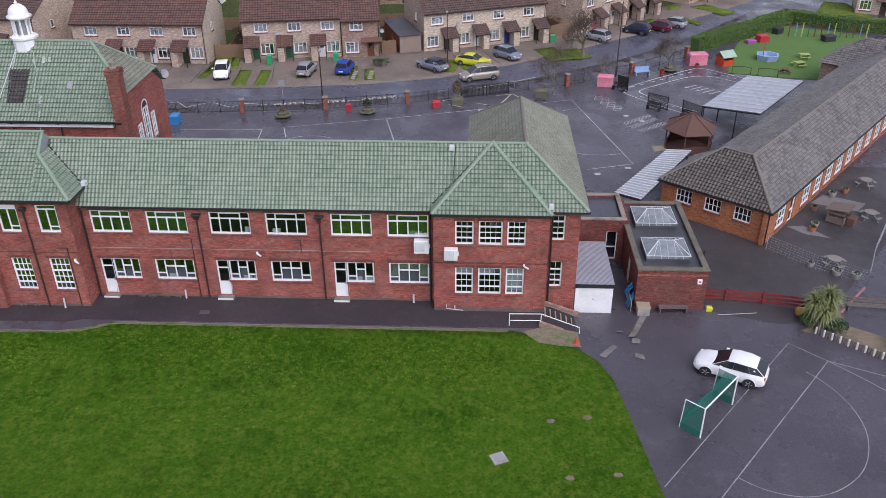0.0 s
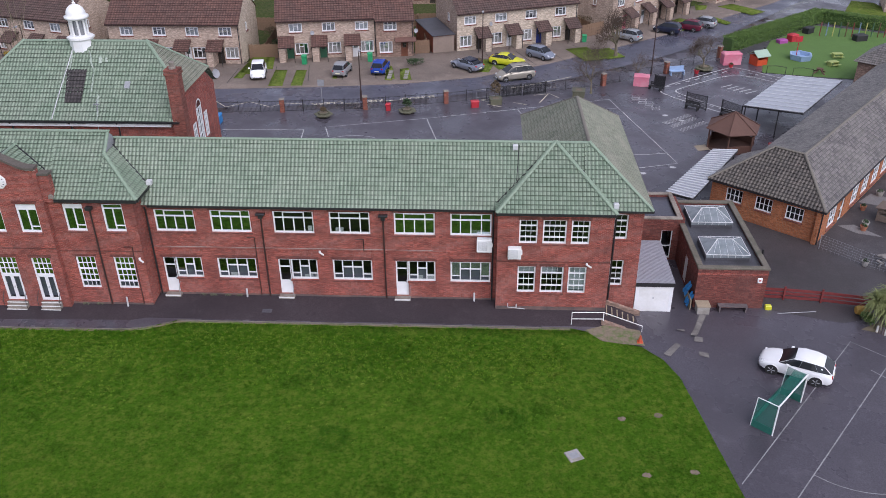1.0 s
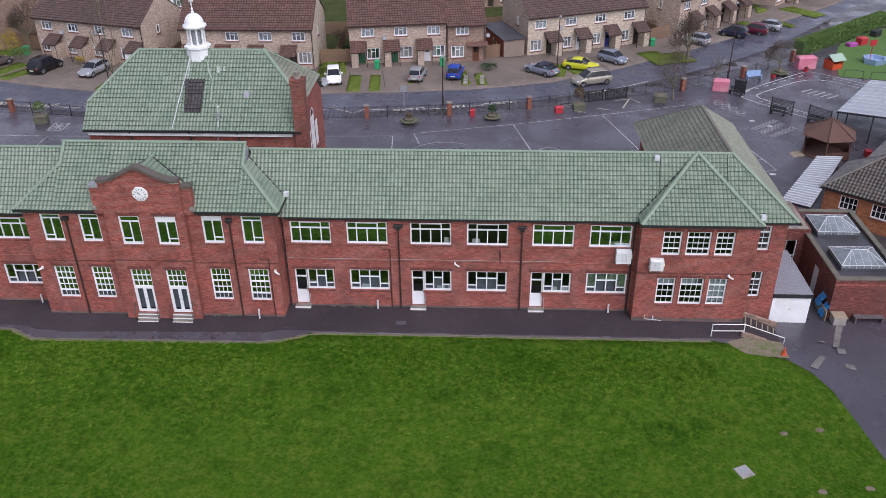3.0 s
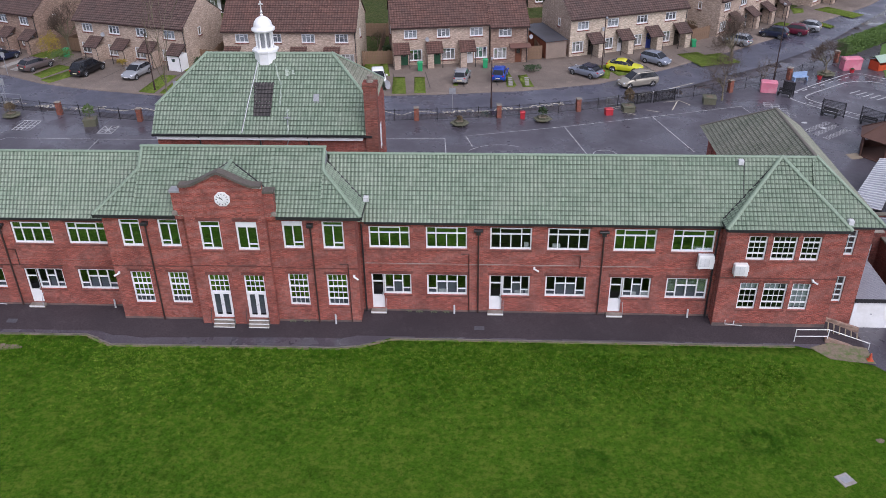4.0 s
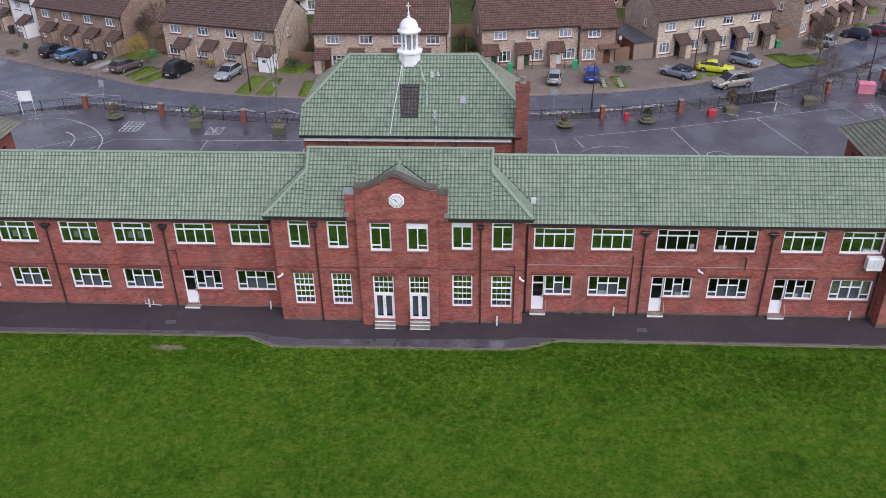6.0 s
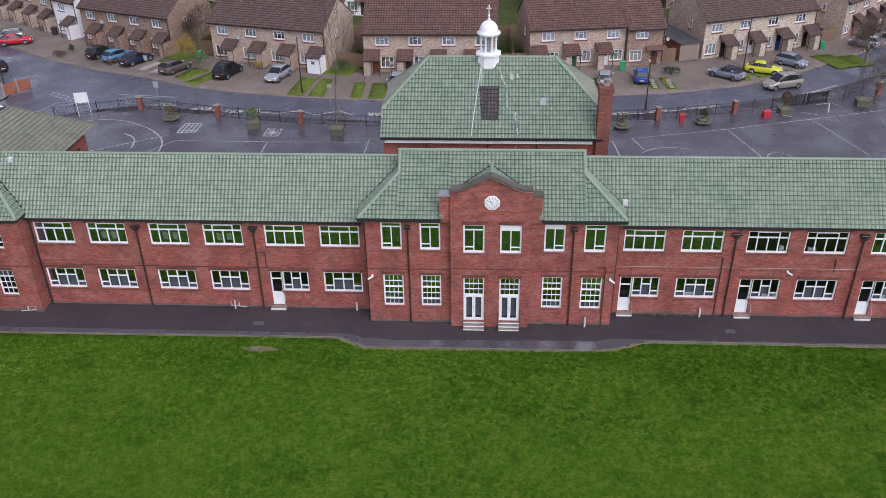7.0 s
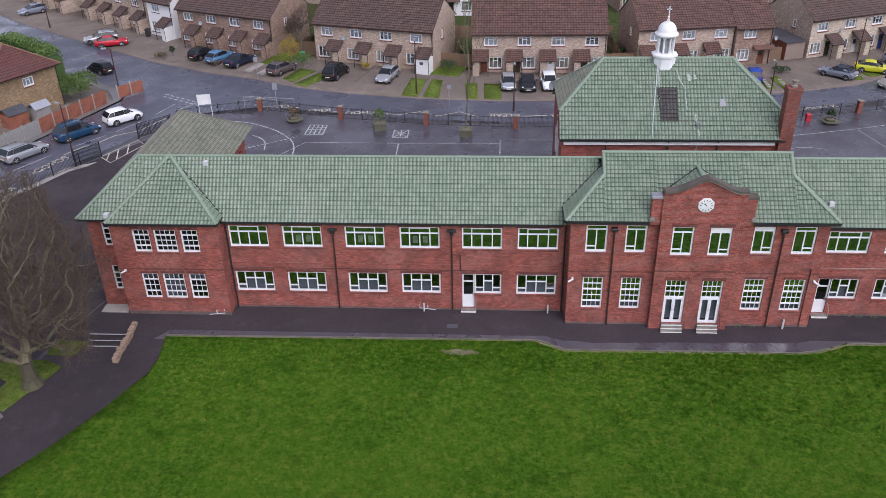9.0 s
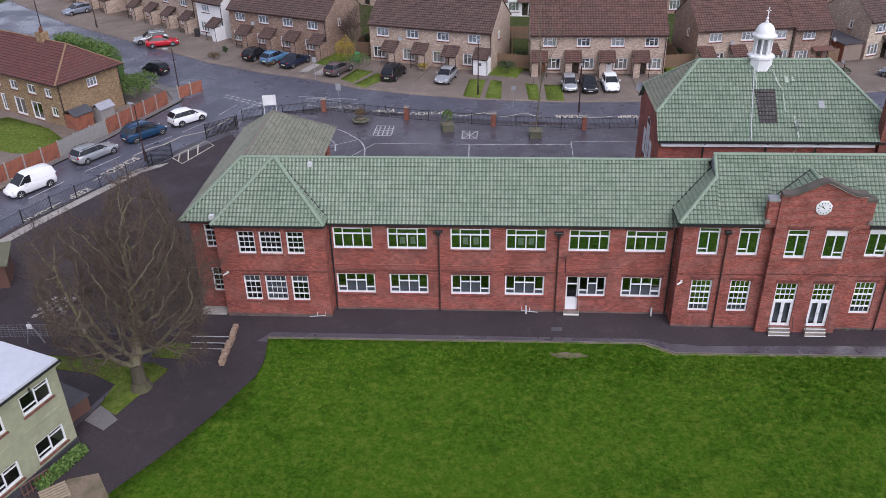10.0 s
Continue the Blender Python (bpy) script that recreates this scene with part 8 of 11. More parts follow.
bin_box(42.9, 62.6, 0.55, 0.6, 0.9, GREEN_PLASTIC, "green recycling bin at the terrace end", "wheelie_bin", "bin")
bin_box(-36.9, 55.0, 0.55, 0.6, 1.05, GREEN_PLASTIC, "green wheeled bin by the bushes", "wheelie_bin", "bin")
bin_box(-61.0, 66.0, 0.55, 0.6, 1.05, TRIM, "dark wheeled bin by the white house", "wheelie_bin", "bin")


def street_lamp(x, y, h, label, arm=0.8, ang=0.0):
    ob = thing("street_lamp", label, "street lamp", pose(x, y, zg(x, y) - 0.05, 0, 0, ang), "street lamps")
    part("column", Geo().lathe([(0.11, 0), (0.11, 1.1), (0.07, 1.2), (0.05, h)], n=8), DARK_BROWN_PIPE, ob)
    part("arm", Geo().tube([(0, 0, h - 0.1), (0.05, 0, h), (arm, 0, h + 0.08)], 0.035, 5), DARK_BROWN_PIPE, ob)
    part("lamp_head", Geo().soft_box(arm - 0.1, arm + 0.45, -0.12, 0.12, h + 0.0, h + 0.16, 0.05), LEAD, ob)
    return ob


street_lamp(29.6, 50.3, 7.0, "dark steel street lamp before the terrace", ang=-90)
street_lamp(49.4, 49.4, 8.5, "tall dark lamp column beside the railings", ang=90)
street_lamp(-21.4, 42.1 + 0.9, 6.5, "dark street lamp on the far verge", ang=-90)
street_lamp(16.6, 39.0, 5.2, "slim lamp column behind the railings", 0.4, 90)
street_lamp(-55.4, 41.9, 5.5, "dark lamp column at the junction", 0.5, 200)
street_lamp(-77.5, 70.8, 3.6, "slim lamp column along the bend", 0.4, 200)
street_lamp(-79.0, 58.5, 8.0, "lamp column along the bend", 0.6, 40)
street_lamp(-10.5, 38.0, 5.0, "slim lamp column by the road", 0.3, 90)
street_lamp(-52.7, 23.9, 5.6, "pale lamp column by the side gate", 0.3, 150)


def road_sign(x, y, h, w, sh, label, mat=None):
    ob = thing("road_sign", label, "sign", pose(x, y, zg(x, y) - 0.05), "road signs")
    part("pole", Geo().tube([(0, 0, 0), (0, 0, h)], 0.035, 6), LEAD, ob)
    part("sign_plate", Geo().box(-w / 2, w / 2, -0.06, -0.036, h - sh, h), mat or LEAD, ob)
    return ob


road_sign(12.5, 38.2, 2.5, 0.7, 0.7, "grey-backed road sign on a pole")
road_sign(-36.5, 38.9, 2.6, 0.55, 0.75, "grey-backed road sign near the school gate")
road_sign(-17.5, 39.4, 2.4, 0.5, 0.5, "small grey road sign at the kerb")
road_sign(-40.8, 47.6, 2.8, 0.45, 0.6, "small grey road sign at the kerb")
nb = thing("notice_board", "blank white school notice board on two posts", "sign", pose(-43.2, 35.1, zg(-43, 35), 0, 0, 12) @ Matrix.Diagonal((0.66, 0.66, 0.85, 1.0)))
for s in (-0.95, 0.95):
    part("post", Geo().tube([(s, 0, -0.1), (s, 0, 3.0)], 0.05, 6), WHITE_PAINT, nb)
part("panel", Geo().box(-1.05, 1.05, -0.08, -0.052, 1.7, 3.0), WHITE_PAINT, nb)
gr = thing("guard_rail", "grey pedestrian guard rail at the crossing", "rail", pose(-37.6, 38.8, zg(-37, 38)))
part("rail", Geo().tube([(-3.4, 0.3, 0.0), (-3.4, 0.3, 1.0), (3.2, -0.6, 1.0), (3.2, -0.6, 0.0)], 0.035, 6), LEAD, gr)
part("rail", Geo().tube([(-3.4, 0.3, 0.5), (3.2, -0.6, 0.5)], 0.025, 5), LEAD, gr)
for cx, ang in ((31.5, 12), (34.2, 16)):
    mesh_gate((cx, 40.3 + (cx - 31.5) * 0.35), (cx + 2.4, 41.2 + (cx - 31.5) * 0.35), 1.3, "dark mesh entrance gate in the railings")
bb = thing("bench", "pale blue painted bench by the railings", "bench", pose(52.4, 49.4, zg(52, 49), 0, 0, 15))
part("seat", Geo().box(-0.9, 0.9, -0.25, 0.25, 0.42, 0.5), GREY_BLUE_PAINT, bb)
part("backrest", Geo().box(-0.9, 0.9, 0.2, 0.27, 0.5, 1.0), GREY_BLUE_PAINT, bb)
for s in (-0.8, 0.8):
    part("leg", Geo().box(s - 0.05, s + 0.05, -0.22, 0.22, 0, 0.42), GREY_BLUE_PAINT, bb)


# ---- painted markings ----
def marking(name, label, lines, width, material=None, lift=0.012, category="marking", road=False, soft=False):
    ob = thing(name, label, category)
    for pts in lines:
        for _ in range(2 if soft else 0):
            q = [pts[0]]
            for (xa, ya), (xb, yb) in zip(pts, pts[1:]):
                q += [(xa * 0.75 + xb * 0.25, ya * 0.75 + yb * 0.25), (xa * 0.25 + xb * 0.75, ya * 0.25 + yb * 0.75)]
            pts = q + [pts[-1]]
        part("painted_stroke", stripe(Geo(), pts, width, lift + (-0.1 if road else 0.0) + 0.008), material or LINE_PAINT, ob)
    return ob


def arc(cx, cy, rx, ry, a0, a1, n=20, turn=0.0):
    out = []
    for k in range(n + 1):
        a = radians(a0 + (a1 - a0) * k / n)
        x, y = rx * math.cos(a), ry * math.sin(a)
        c, s = math.cos(radians(turn)), math.sin(radians(turn))
        out.append((cx + c * x - s * y, cy + s * x + c * y))
    return out


marking("court_line", "worn white line across the front playground", [[(43.1, -15.4), (53.1, -2.9)], [(45.0, -17.0), (54.9, -4.7)], [(53.1, -3.0), (54.9, -4.7), (56.6, -6.6), (58.5, -9.0)], [(54.9, -4.7), (58.5, -6.4), (62, -8.0)]], 0.06, FAINT_LINE)
marking("court_arc", "worn white shooting arc on the front playground", [[(46.9, -14.6), (47.8, -15.3), (49.0, -15.75), (50.3, -15.85), (51.7, -15.4), (53.3, -14.2), (54.3, -12.6), (54.9, -10.6), (54.7, -8.4), (53.9, -6.6), (53.2, -5.8)]], 0.055, FAINT_LINE, soft=True)
marking("pitch_line", "white pitch lines on the rear playground", [[(14.8, 28.36), (14.08, 30.98), (24.01, 33.84), (33.55, 37.04), (43.4, 40.5), (47.5, 23.8), (43.2, 22.4)], [(24.01, 33.84), (25.6, 26.9)], [(33.4, 36.9), (35.8, 27.9)], [(4.0, 29.8), (6.65, 29.94), (12.05, 30.22), (12.5, 24)]], 0.09)
marking("goal_arc", "curved white goal line on the rear playground", [[(42.2, 37.1), (43.0, 37.6), (43.9, 37.8)], [(41.0, 26.8), (42.3, 26.0), (43.6, 25.65), (45.2, 25.7), (46.9, 26.1)], arc(17.5, 25.5, 3.6, 3.4, 60, 150), arc(27.3, 27.0, 1.1, 1.0, 0, 180)], 0.08)
marking("pitch_line", "white pitch lines beside the painted circle", [[(-34, 24), (-31.25, 28.59), (-21.98, 28.65), (-11.97, 28.95)], [(-21.98, 28.65), (-21.9, 24)], [(-40.5, 24.4), (-32.3, 30.0)], [(-12.02, 26), (-11.95, 29.78), (-8.84, 29.9), (-4.0, 30.1)]], 0.09)
marking("goal_circle", "large white circle painted on the playground", [[(-42.5, 33.4), (-41.2, 33.9), (-39.7, 33.98), (-37.8, 33.5), (-36.1, 32.4), (-34.8, 31.5), (-33.9, 30.5), (-32.9, 29.3), (-32.35, 28.1), (-32.0, 26.8), (-31.9, 25.0), (-32.3, 23.0)], [(-37.0, 30.2), (-36.0, 29.6), (-35.2, 28.4), (-34.9, 26.5)]], 0.11, soft=True)
gl = []
for k in range(5):
    gl.append([(-31.75 + 1.84 * k / 4 + 0.0, 30.65), (-31.65 + 1.76 * k / 4, 33.2)])
for k in range(5):
    y = 30.65 + 2.55 * k / 4
    gl.append([(-31.75, y), (-29.9, y)])
marking("number_grid", "white painted sixteen-square number grid", gl, 0.11)
marking("compass_grid", "white painted rectangle with crossing lines", [[(-22.75, 30.1), (-21.25, 30.1), (-21.25, 32.1), (-22.75, 32.1), (-22.75, 30.1)], [(-22.75, 30.1), (-21.25, 32.1)], [(-21.25, 30.1), (-22.75, 32.1)], [(-22.0, 30.1), (-22.0, 32.1)], [(-22.75, 31.1), (-21.25, 31.1)]], 0.11)
hop = []
for k in range(7):
    x, y = 46.45 + 0.25 * k, 41.5 - 0.62 * k
    for o in ((0.0,) if k % 2 == 0 else (-0.42, 0.42)):
        hop.append([(x + o - 0.36, y - 0.28), (x + o + 0.36, y - 0.28), (x + o + 0.36, y + 0.28), (x + o - 0.36, y + 0.28), (x + o - 0.36, y - 0.28)])
marking("hopscotch", "white painted hopscotch squares", hop, 0.08)
lad = []
for (a, b), (c, d) in (((48.2, 33.7), (51.1, 36.2)), ((48.7, 32.8), (51.5, 35.3)), ((49.4, 31.8), (52.3, 34.2))):
    for k in range(16):
        t = k / 15
        lad.append([(a + (c - a) * t - 0.25, b + (d - b) * t + 0.25), (a + (c - a) * t + 0.2, b + (d - b) * t - 0.25)])
marking("ladder_marking", "faded pale ladder stripes for games", lad, 0.09)
marking("cycle_track", "white double-lined toy road on the infants playground", [[(57.6, 34.7), (54.4, 37.2), (51.5, 40.4), (49.8, 42.4), (49.4, 43.3), (49.5, 44.2), (51.2, 46.1), (58.8, 52.1), (59.7, 52.4), (60.8, 51.8), (66.0, 46.8)], [(56.2, 37.6), (54.5, 38.9), (51.8, 42.2), (51.1, 43.3), (51.3, 44.1), (53.4, 45.8), (59.4, 50.4), (64.0, 46.2)]], 0.16, soft=True)
dash = []
for (a, b), (c, d) in (((50.3, 44.9), (59.2, 51.4)), ((60.4, 51.0), (64.6, 46.9)), ((51.0, 42.0), (56.0, 37.0))):
    for k in range(7):
        t0, t1 = k / 7, k / 7 + 0.07
        dash.append([(a + (c - a) * t0, b + (d - b) * t0), (a + (c - a) * t1, b + (d - b) * t1)])
marking("cycle_track", "white centre dashes of the toy road", dash, 0.16)
marking("zebra_marking", "faded pale play stripes on the infants playground", [[(56.5 + 0.55 * k, 43.9 - 0.5 * k + 1.2), (58.0 + 0.55 * k, 44.9 - 0.5 * k + 1.2)] for k in range(5)], 0.2)
for x, y in ((48.6, 36.0), (50.0, 34.6), (46.9, 22.9), (44.0, 21.5), (40.7, 41.8 - 12)):
    tagged(part("spot_marking", Geo().prism([(x + 0.3 * math.cos(a), y + 0.22 * math.sin(a)) for a in [k * math.pi / 6 for k in range(12)]], zg(x, y) + 0.005, zg(x, y) + 0.02), LINE_PAINT), "small white painted spot on the tarmac", "marking", "playground spots")
marking("zigzag_marking", "worn cream zigzag beside the kerb", [[(-24.6, 36.9), (-22.6, 36.7), (-20.6, 37.6), (-18.5, 36.4), (-16.3, 37.7), (-14.2, 36.2)], [(-4.0, 37.9), (-1.8, 36.3), (1.1, 37.9), (2.5, 36.3), (4.7, 38.0), (7.2, 36.6), (8.4, 37.8), (10.8, 37.6)], [(15.0, 38.1), (16.4, 38.3)], [(19.2, 39.1), (20.6, 39.4)], [(24.8, 40.3), (28.4, 41.0), (29.5, 42.2), (30.6, 41.8), (33.0, 44.0), (36.2, 45.7), (40, 48.3)], [(-30.0, 37.3), (-29.0, 37.2)], [(-35, 38.6), (-34, 38.4)], [(-9.6, 36.6), (-7.0, 36.9)]], 0.16, CREAM_LINE, road=True)
marking("zigzag_marking", "worn cream zigzag in the side road", [[(-56.0, 19.5), (-55.6, 20.4)], [(-54.4, 25.2), (-53.3, 27.2), (-52.4, 27.9), (-51.3, 30.1), (-49.2, 31.5), (-47.6, 35.2)], [(-57.4, 14.2), (-57.0, 15.2)]], 0.17, CREAM_LINE, road=True)
marking("gate_marking", "yellow keep-clear hatching inside the gate", [[(-50.4, 24.6), (-48.9, 23.2), (-47.2, 27.6), (-48.3, 28.7), (-50.4, 24.6)], [(-49.5, 23.8), (-49.9, 25.5)], [(-48.6, 24.0), (-49.4, 26.5)], [(-48.1, 25.3), (-48.8, 27.7)]], 0.12, CREAM_LINE)
marking("gate_marking", "yellow keep-clear marks by the entrance", [[(29.5, 39.6), (31.5, 40.4), (30.6, 38.9), (29.5, 39.6)], [(30.2, 38.3), (31.7, 37.6)], [(35.3, 41.4), (37.1, 42.0), (38.0, 40.7)], [(36.9, 41.9), (35.8, 39.0)], [(33.0, 39.0), (34.4, 38.4)]], 0.12, CREAM_LINE)
rd = [[(-50.3 + 5.3 * (k / 7), 42.5 - 3.1 * (k / 7) - o), (-50.3 + 5.3 * (k / 7 + 0.09), 42.5 - 3.1 * (k / 7 + 0.09) - o)] for k in range(7) for o in (0, 0.7)]
marking("give_way_marking", "white give-way dashes at the junction", rd, 0.2, road=True)
marking("lane_marking", "white centre dashes in the side road", [[(-49.2, 36.1), (-48.1, 39.3)], [(-47.3, 37.2), (-45.5, 40.2)], [(-57.6, 21.5), (-55.6, 25.2)], [(-54.5, 27.0), (-52.3, 30.1)], [(-60.2, 15.8), (-58.6, 19.3)], [(-51.6, 31.2), (-50.0, 34.0)]], 0.11, road=True)
marking("lane_marking", "faint worn centre dashes of the road", [[(-33 + 7.0 * k, 40.6 - 0.4 * math.sin(k * 0.6)), (-31.6 + 7.0 * k, 40.5 - 0.4 * math.sin(k * 0.6))] for k in range(8)], 0.09, SLAB, road=True)


def road_word(word, x, y, ang, length):
    """Road lettering, read from the carriageway."""
    cu = bpy.data.curves.new("lettering", "FONT")
    cu.body, cu.size, cu.align_x, cu.offset = word, 1.2, "LEFT", 0.025
    cu.materials.append(CREAM_LINE)
    ob = new("road_lettering", cu)
    ob.matrix_basis = pose(x, y, zg(x, y) - 0.1 + 0.035, 0, 0, ang) @ Matrix.Diagonal((length / (0.62 * 1.15 * len(word)), 1.0, 1.0, 1.0))
    tagged(ob, "worn cream road lettering reading " + word, "marking", "road lettering")


for word, x, y, ang, length in (("SCHOOL", -24.9, 37.9, 188, 3.9), ("KEEP", -30.4, 38.3, 192, 3.1), ("CLEAR", -35.2, 39.3, 190, 2.9), ("SCHOOL", 2.2 - 3.0, 37.5, 184, 3.6), ("KEEP", -4.4, 37.4, 180, 2.3), ("CLEAR", -9.8, 37.2, 178, 3.3),
                                ("SCHOOL", 24.4, 41.1, 196, 3.8), ("KEEP", 18.9, 39.5, 194, 2.4), ("CLEAR", 14.7, 38.6, 192, 3.4), ("SCHOOL", -54.2, 24.9, 247, 3.9), ("KEEP", -56.0, 18.1, 245, 2.4), ("CLEAR", -57.4, 14.4, 245, 3.0)):
    road_word(word, x, y, ang, length)

sheet("pavement_strip", [(-59.6, 7.0), (-58.7, 9.0), (-52.6, 22.0), (-50.2, 23.4), (-50.7, 22.4), (-52.0, 21.2), (-58.0, 8.3)], 0.03, CONCRETE, "pale paved strip along the side road", "paving")
sheet("pavement_strip", [(-57.5, 43.6), (-55.7, 40.5), (-57.0, 36.4), (-60.2, 27.5), (-63.3, 19.5), (-62.7, 19.3), (-59.4, 27.2), (-56.2, 36.2), (-54.8, 40.3), (-54.9, 42.0), (-56.3, 44.0)], 0.0, SLAB, "pavement beside the panel fence", "paving")

# ---- details on the school front ----
for x in (X0 + 15.5, X0 + 23.35, X0 - 15.45, X0 - 23.25):
    dp = Geo().tube([(x, -0.12, 6.55), (x, -0.12, 0.35)], 0.055, 6)
    part("downpipe", dp, DARK_BROWN_PIPE, school)
    part("hopper", Geo().soft_box(x - 0.3, x + 0.3, -0.28, -0.02, 6.62, 6.74, 0.03).box(x - 0.13, x + 0.13, -0.26, -0.02, 6.4, 6.618), BLACK_PAINT, school)
    part("gully_slab", Geo().soft_box(x - 0.25, x + 0.25, -0.6, -0.05, 0.2, 0.34, 0.02), CONCRETE, school)
for x, y in ((X0 + 30.35, -0.12), (X0 - 30.35, -0.12), (X0 + 38.0, -0.12), (X0 - 38.0, -0.12), (X0 + 8.1, -0.12), (X0 - 8.1, -0.12)):
    part("downpipe", Geo().tube([(x, y - 0.1, 7.08), (x, y, 6.8), (x, y, 0.3)], 0.06, 6), BLACK_PAINT, school)
for x in (X0 - 5.2, X0 + 5.15):
    part("downpipe", Geo().tube([(x, CY - 0.12, 7.6), (x, CY - 0.12, 0.3)], 0.055, 6), DARK_BROWN_PIPE, school)
    part("hopper", Geo().soft_box(x - 0.2, x + 0.2, CY - 0.32, CY - 0.02, 7.5, 7.72, 0.03), BLACK_PAINT, school)
for x, z0, z1 in ((X0 + 14.9, 0.4, 4.9), (X0 + 7.3, 0.4, 4.8), (X0 + 22.0, 4.0, 4.9), (X0 - 14.9, 3.6, 4.8)):
    yy = CY if abs(x) < 7.9 else 0.0
    part("conduit", Geo().tube([(x - 0.5, yy - 0.05, z1), (x, yy - 0.05, z1), (x, yy - 0.05, z0)], 0.03, 5), DARK_BROWN_PIPE, school)
part("cable", Geo().tube([(X0 + 8.2, -0.05, 4.15), (X0 + 26.5, -0.05, 4.15)], 0.018, 4), CONCRETE, school)
part("cable", Geo().tube([(X0 - 30.0, -0.05, 3.65), (X0 - 12.0, -0.05, 3.6)], 0.018, 4), DARK_BROWN_PIPE, school)
for x, y, s in ((X0 + 19.1, 0.0, 1), (X0 + 7.65, CY, 1), (X0 + 36.3, -1.0, 1), (X0 - 7.6, CY, -1), (X0 - 37.3, -1.0, -1)):
    cam_ob = part("security_camera", Geo().box(x - 0.06, x + 0.06, y - 0.12, y, 3.85, 4.0), WHITE_PAINT, school)
    part("camera_housing", Geo().tube([(x, y - 0.12, 3.9), (x + 0.28 * s, y - 0.27, 3.8)], 0.06, 8), WHITE_PAINT, cam_ob)
for x, y, hw_, z0_, z1_ in ((X0 + 29.8, -0.02, 0.48, 4.3, 5.2), (X0 + 31.7, -1.02, 0.42, 4.42, 5.17)):
    ac = part("air_conditioner", Geo().soft_box(x - hw_, x + hw_, y - 0.42, y, z0_, z1_, 0.04), WHITE_PAINT, school, "white wall-mounted air conditioner")
    zc_ = (z0_ + z1_) / 2
    part("fan_grille", lattice([(-0.28, 0.28, k * 0.07 - 0.012, k * 0.07 + 0.012) for k in range(-4, 5)] + [(k * 0.28 - 0.012, k * 0.28 + 0.012, -0.28, 0.28) for k in (-1, 0, 1)], 0.0, 0.02), GRILLE, ac, at=pose(x - 0.1, y - 0.442, zc_))
    part("side_cover", Geo().soft_box(x + hw_, x + hw_ + 0.07, y - 0.3, y - 0.1, zc_ - 0.12, zc_ + 0.12, 0.02), WHITE_PAINT, ac)
    for dx in (-0.35, 0.35):
        part("bracket", Geo().box(x + dx - 0.03, x + dx + 0.03, y - 0.4, y, z0_ - 0.08, z0_ - 0.003), LEAD, ac)
for x in (X0 + 13.95, X0 + 29.2, X0 - 9.0, X0 - 17.4, X0 + 6.25):
    yy = CY if abs(x) < 7.9 else 0.0
    part("vent_pipe", Geo().tube([(x, yy - 0.25, 0.15), (x, yy - 0.2, 1.05)], 0.06, 7), GRILLE, school)
for x, s in ((X0 + 31.4, 1), (X0 - 31.0, -1), (X0 - 17.7, 1)):
    yy = -1.0 if abs(x) > 30.6 else 0.0
    part("waste_pipe", Geo().tube([(x, yy - 0.12, 0.9), (x, yy - 0.15, 0.62), (x + 1.1 * s, yy - 0.15, 0.5)], 0.028, 6).tube([(x + 0.55 * s, yy - 0.12, 0.85), (x + 0.55 * s, yy - 0.15, 0.6)], 0.035, 6), GRILLE, school, "pale waste pipes")
part("blind", Geo().box(X0 + 27.7, X0 + 30.2, 0.32, 0.34, 1.78, 3.28), BLIND, school, "pale blue drawn blind")
part("blind", Geo().box(X0 + 35.2, X0 + 36.3, -0.75, -0.73, 1.85, 3.72), BLIND, school, "pale drawn blind")
for x in (X0 + 34.4 - 1.9, X0 + 33.5):
    part("blind", Geo().box(x - 0.5, x + 0.9, -0.75, -0.73, 3.15, 3.72), BLIND, school)
for x, y, z in ((X0 + 31.65, 2.2, 10.45), (X0 - 31.75, 2.2, 10.3), (X0 + 37.8, -0.75, 7.9), (X0 - 37.85, -0.7, 7.85), (X0 + 8.42, 0.62, 8.42)):
    part("roof_vent", Geo().soft_box(x - 0.16, x + 0.16, y - 0.2, y + 0.12, z - 0.1, z + 0.22, 0.04), GRILLE, school)
part("lightning_cable", Geo().tube([(X0 + 31.9, 2.3, 10.6), (X0 + 31.75, 0.9, 8.75)], 0.025, 4), BLACK_PAINT, school)

PAPER = worn("white_paper", (0.6, 0.62, 0.6), (0.7, 0.72, 0.7), 6, 1.0, 0.8, bump=0.0)
for b in (16.24, 19.86, 24.02):
    for dx in (0.82, 1.5):
        part("window_picture", Geo().box(X0 - b - 2.62 + dx, X0 - b - 2.62 + dx + 0.34, 0.24, 0.25, Z_UP + 0.3, Z_UP + 0.82), PAPER, school, "paper picture hung in the window")
for x, z, w, h in ((18.4, Z_UP, 0.28, 0.3), (20.2, Z_UP, 0.5, 0.22), (17.9, Z_LOW, 0.55, 0.16), (18.6, Z_LOW, 0.4, 0.2), (25.5, Z_LOW, 0.3, 0.22), (26.1, Z_LOW, 0.45, 0.3), (28.9, Z_UP, 0.9, 0.18), (12.9, Z_LOW, 0.6, 0.2)):
    part("window_clutter", Geo().soft_box(X0 + x, X0 + x + w, 0.24, 0.4, z + 0.1, z + 0.1 + h, 0.03), PAPER, school, "pale things standing on the window ledge")
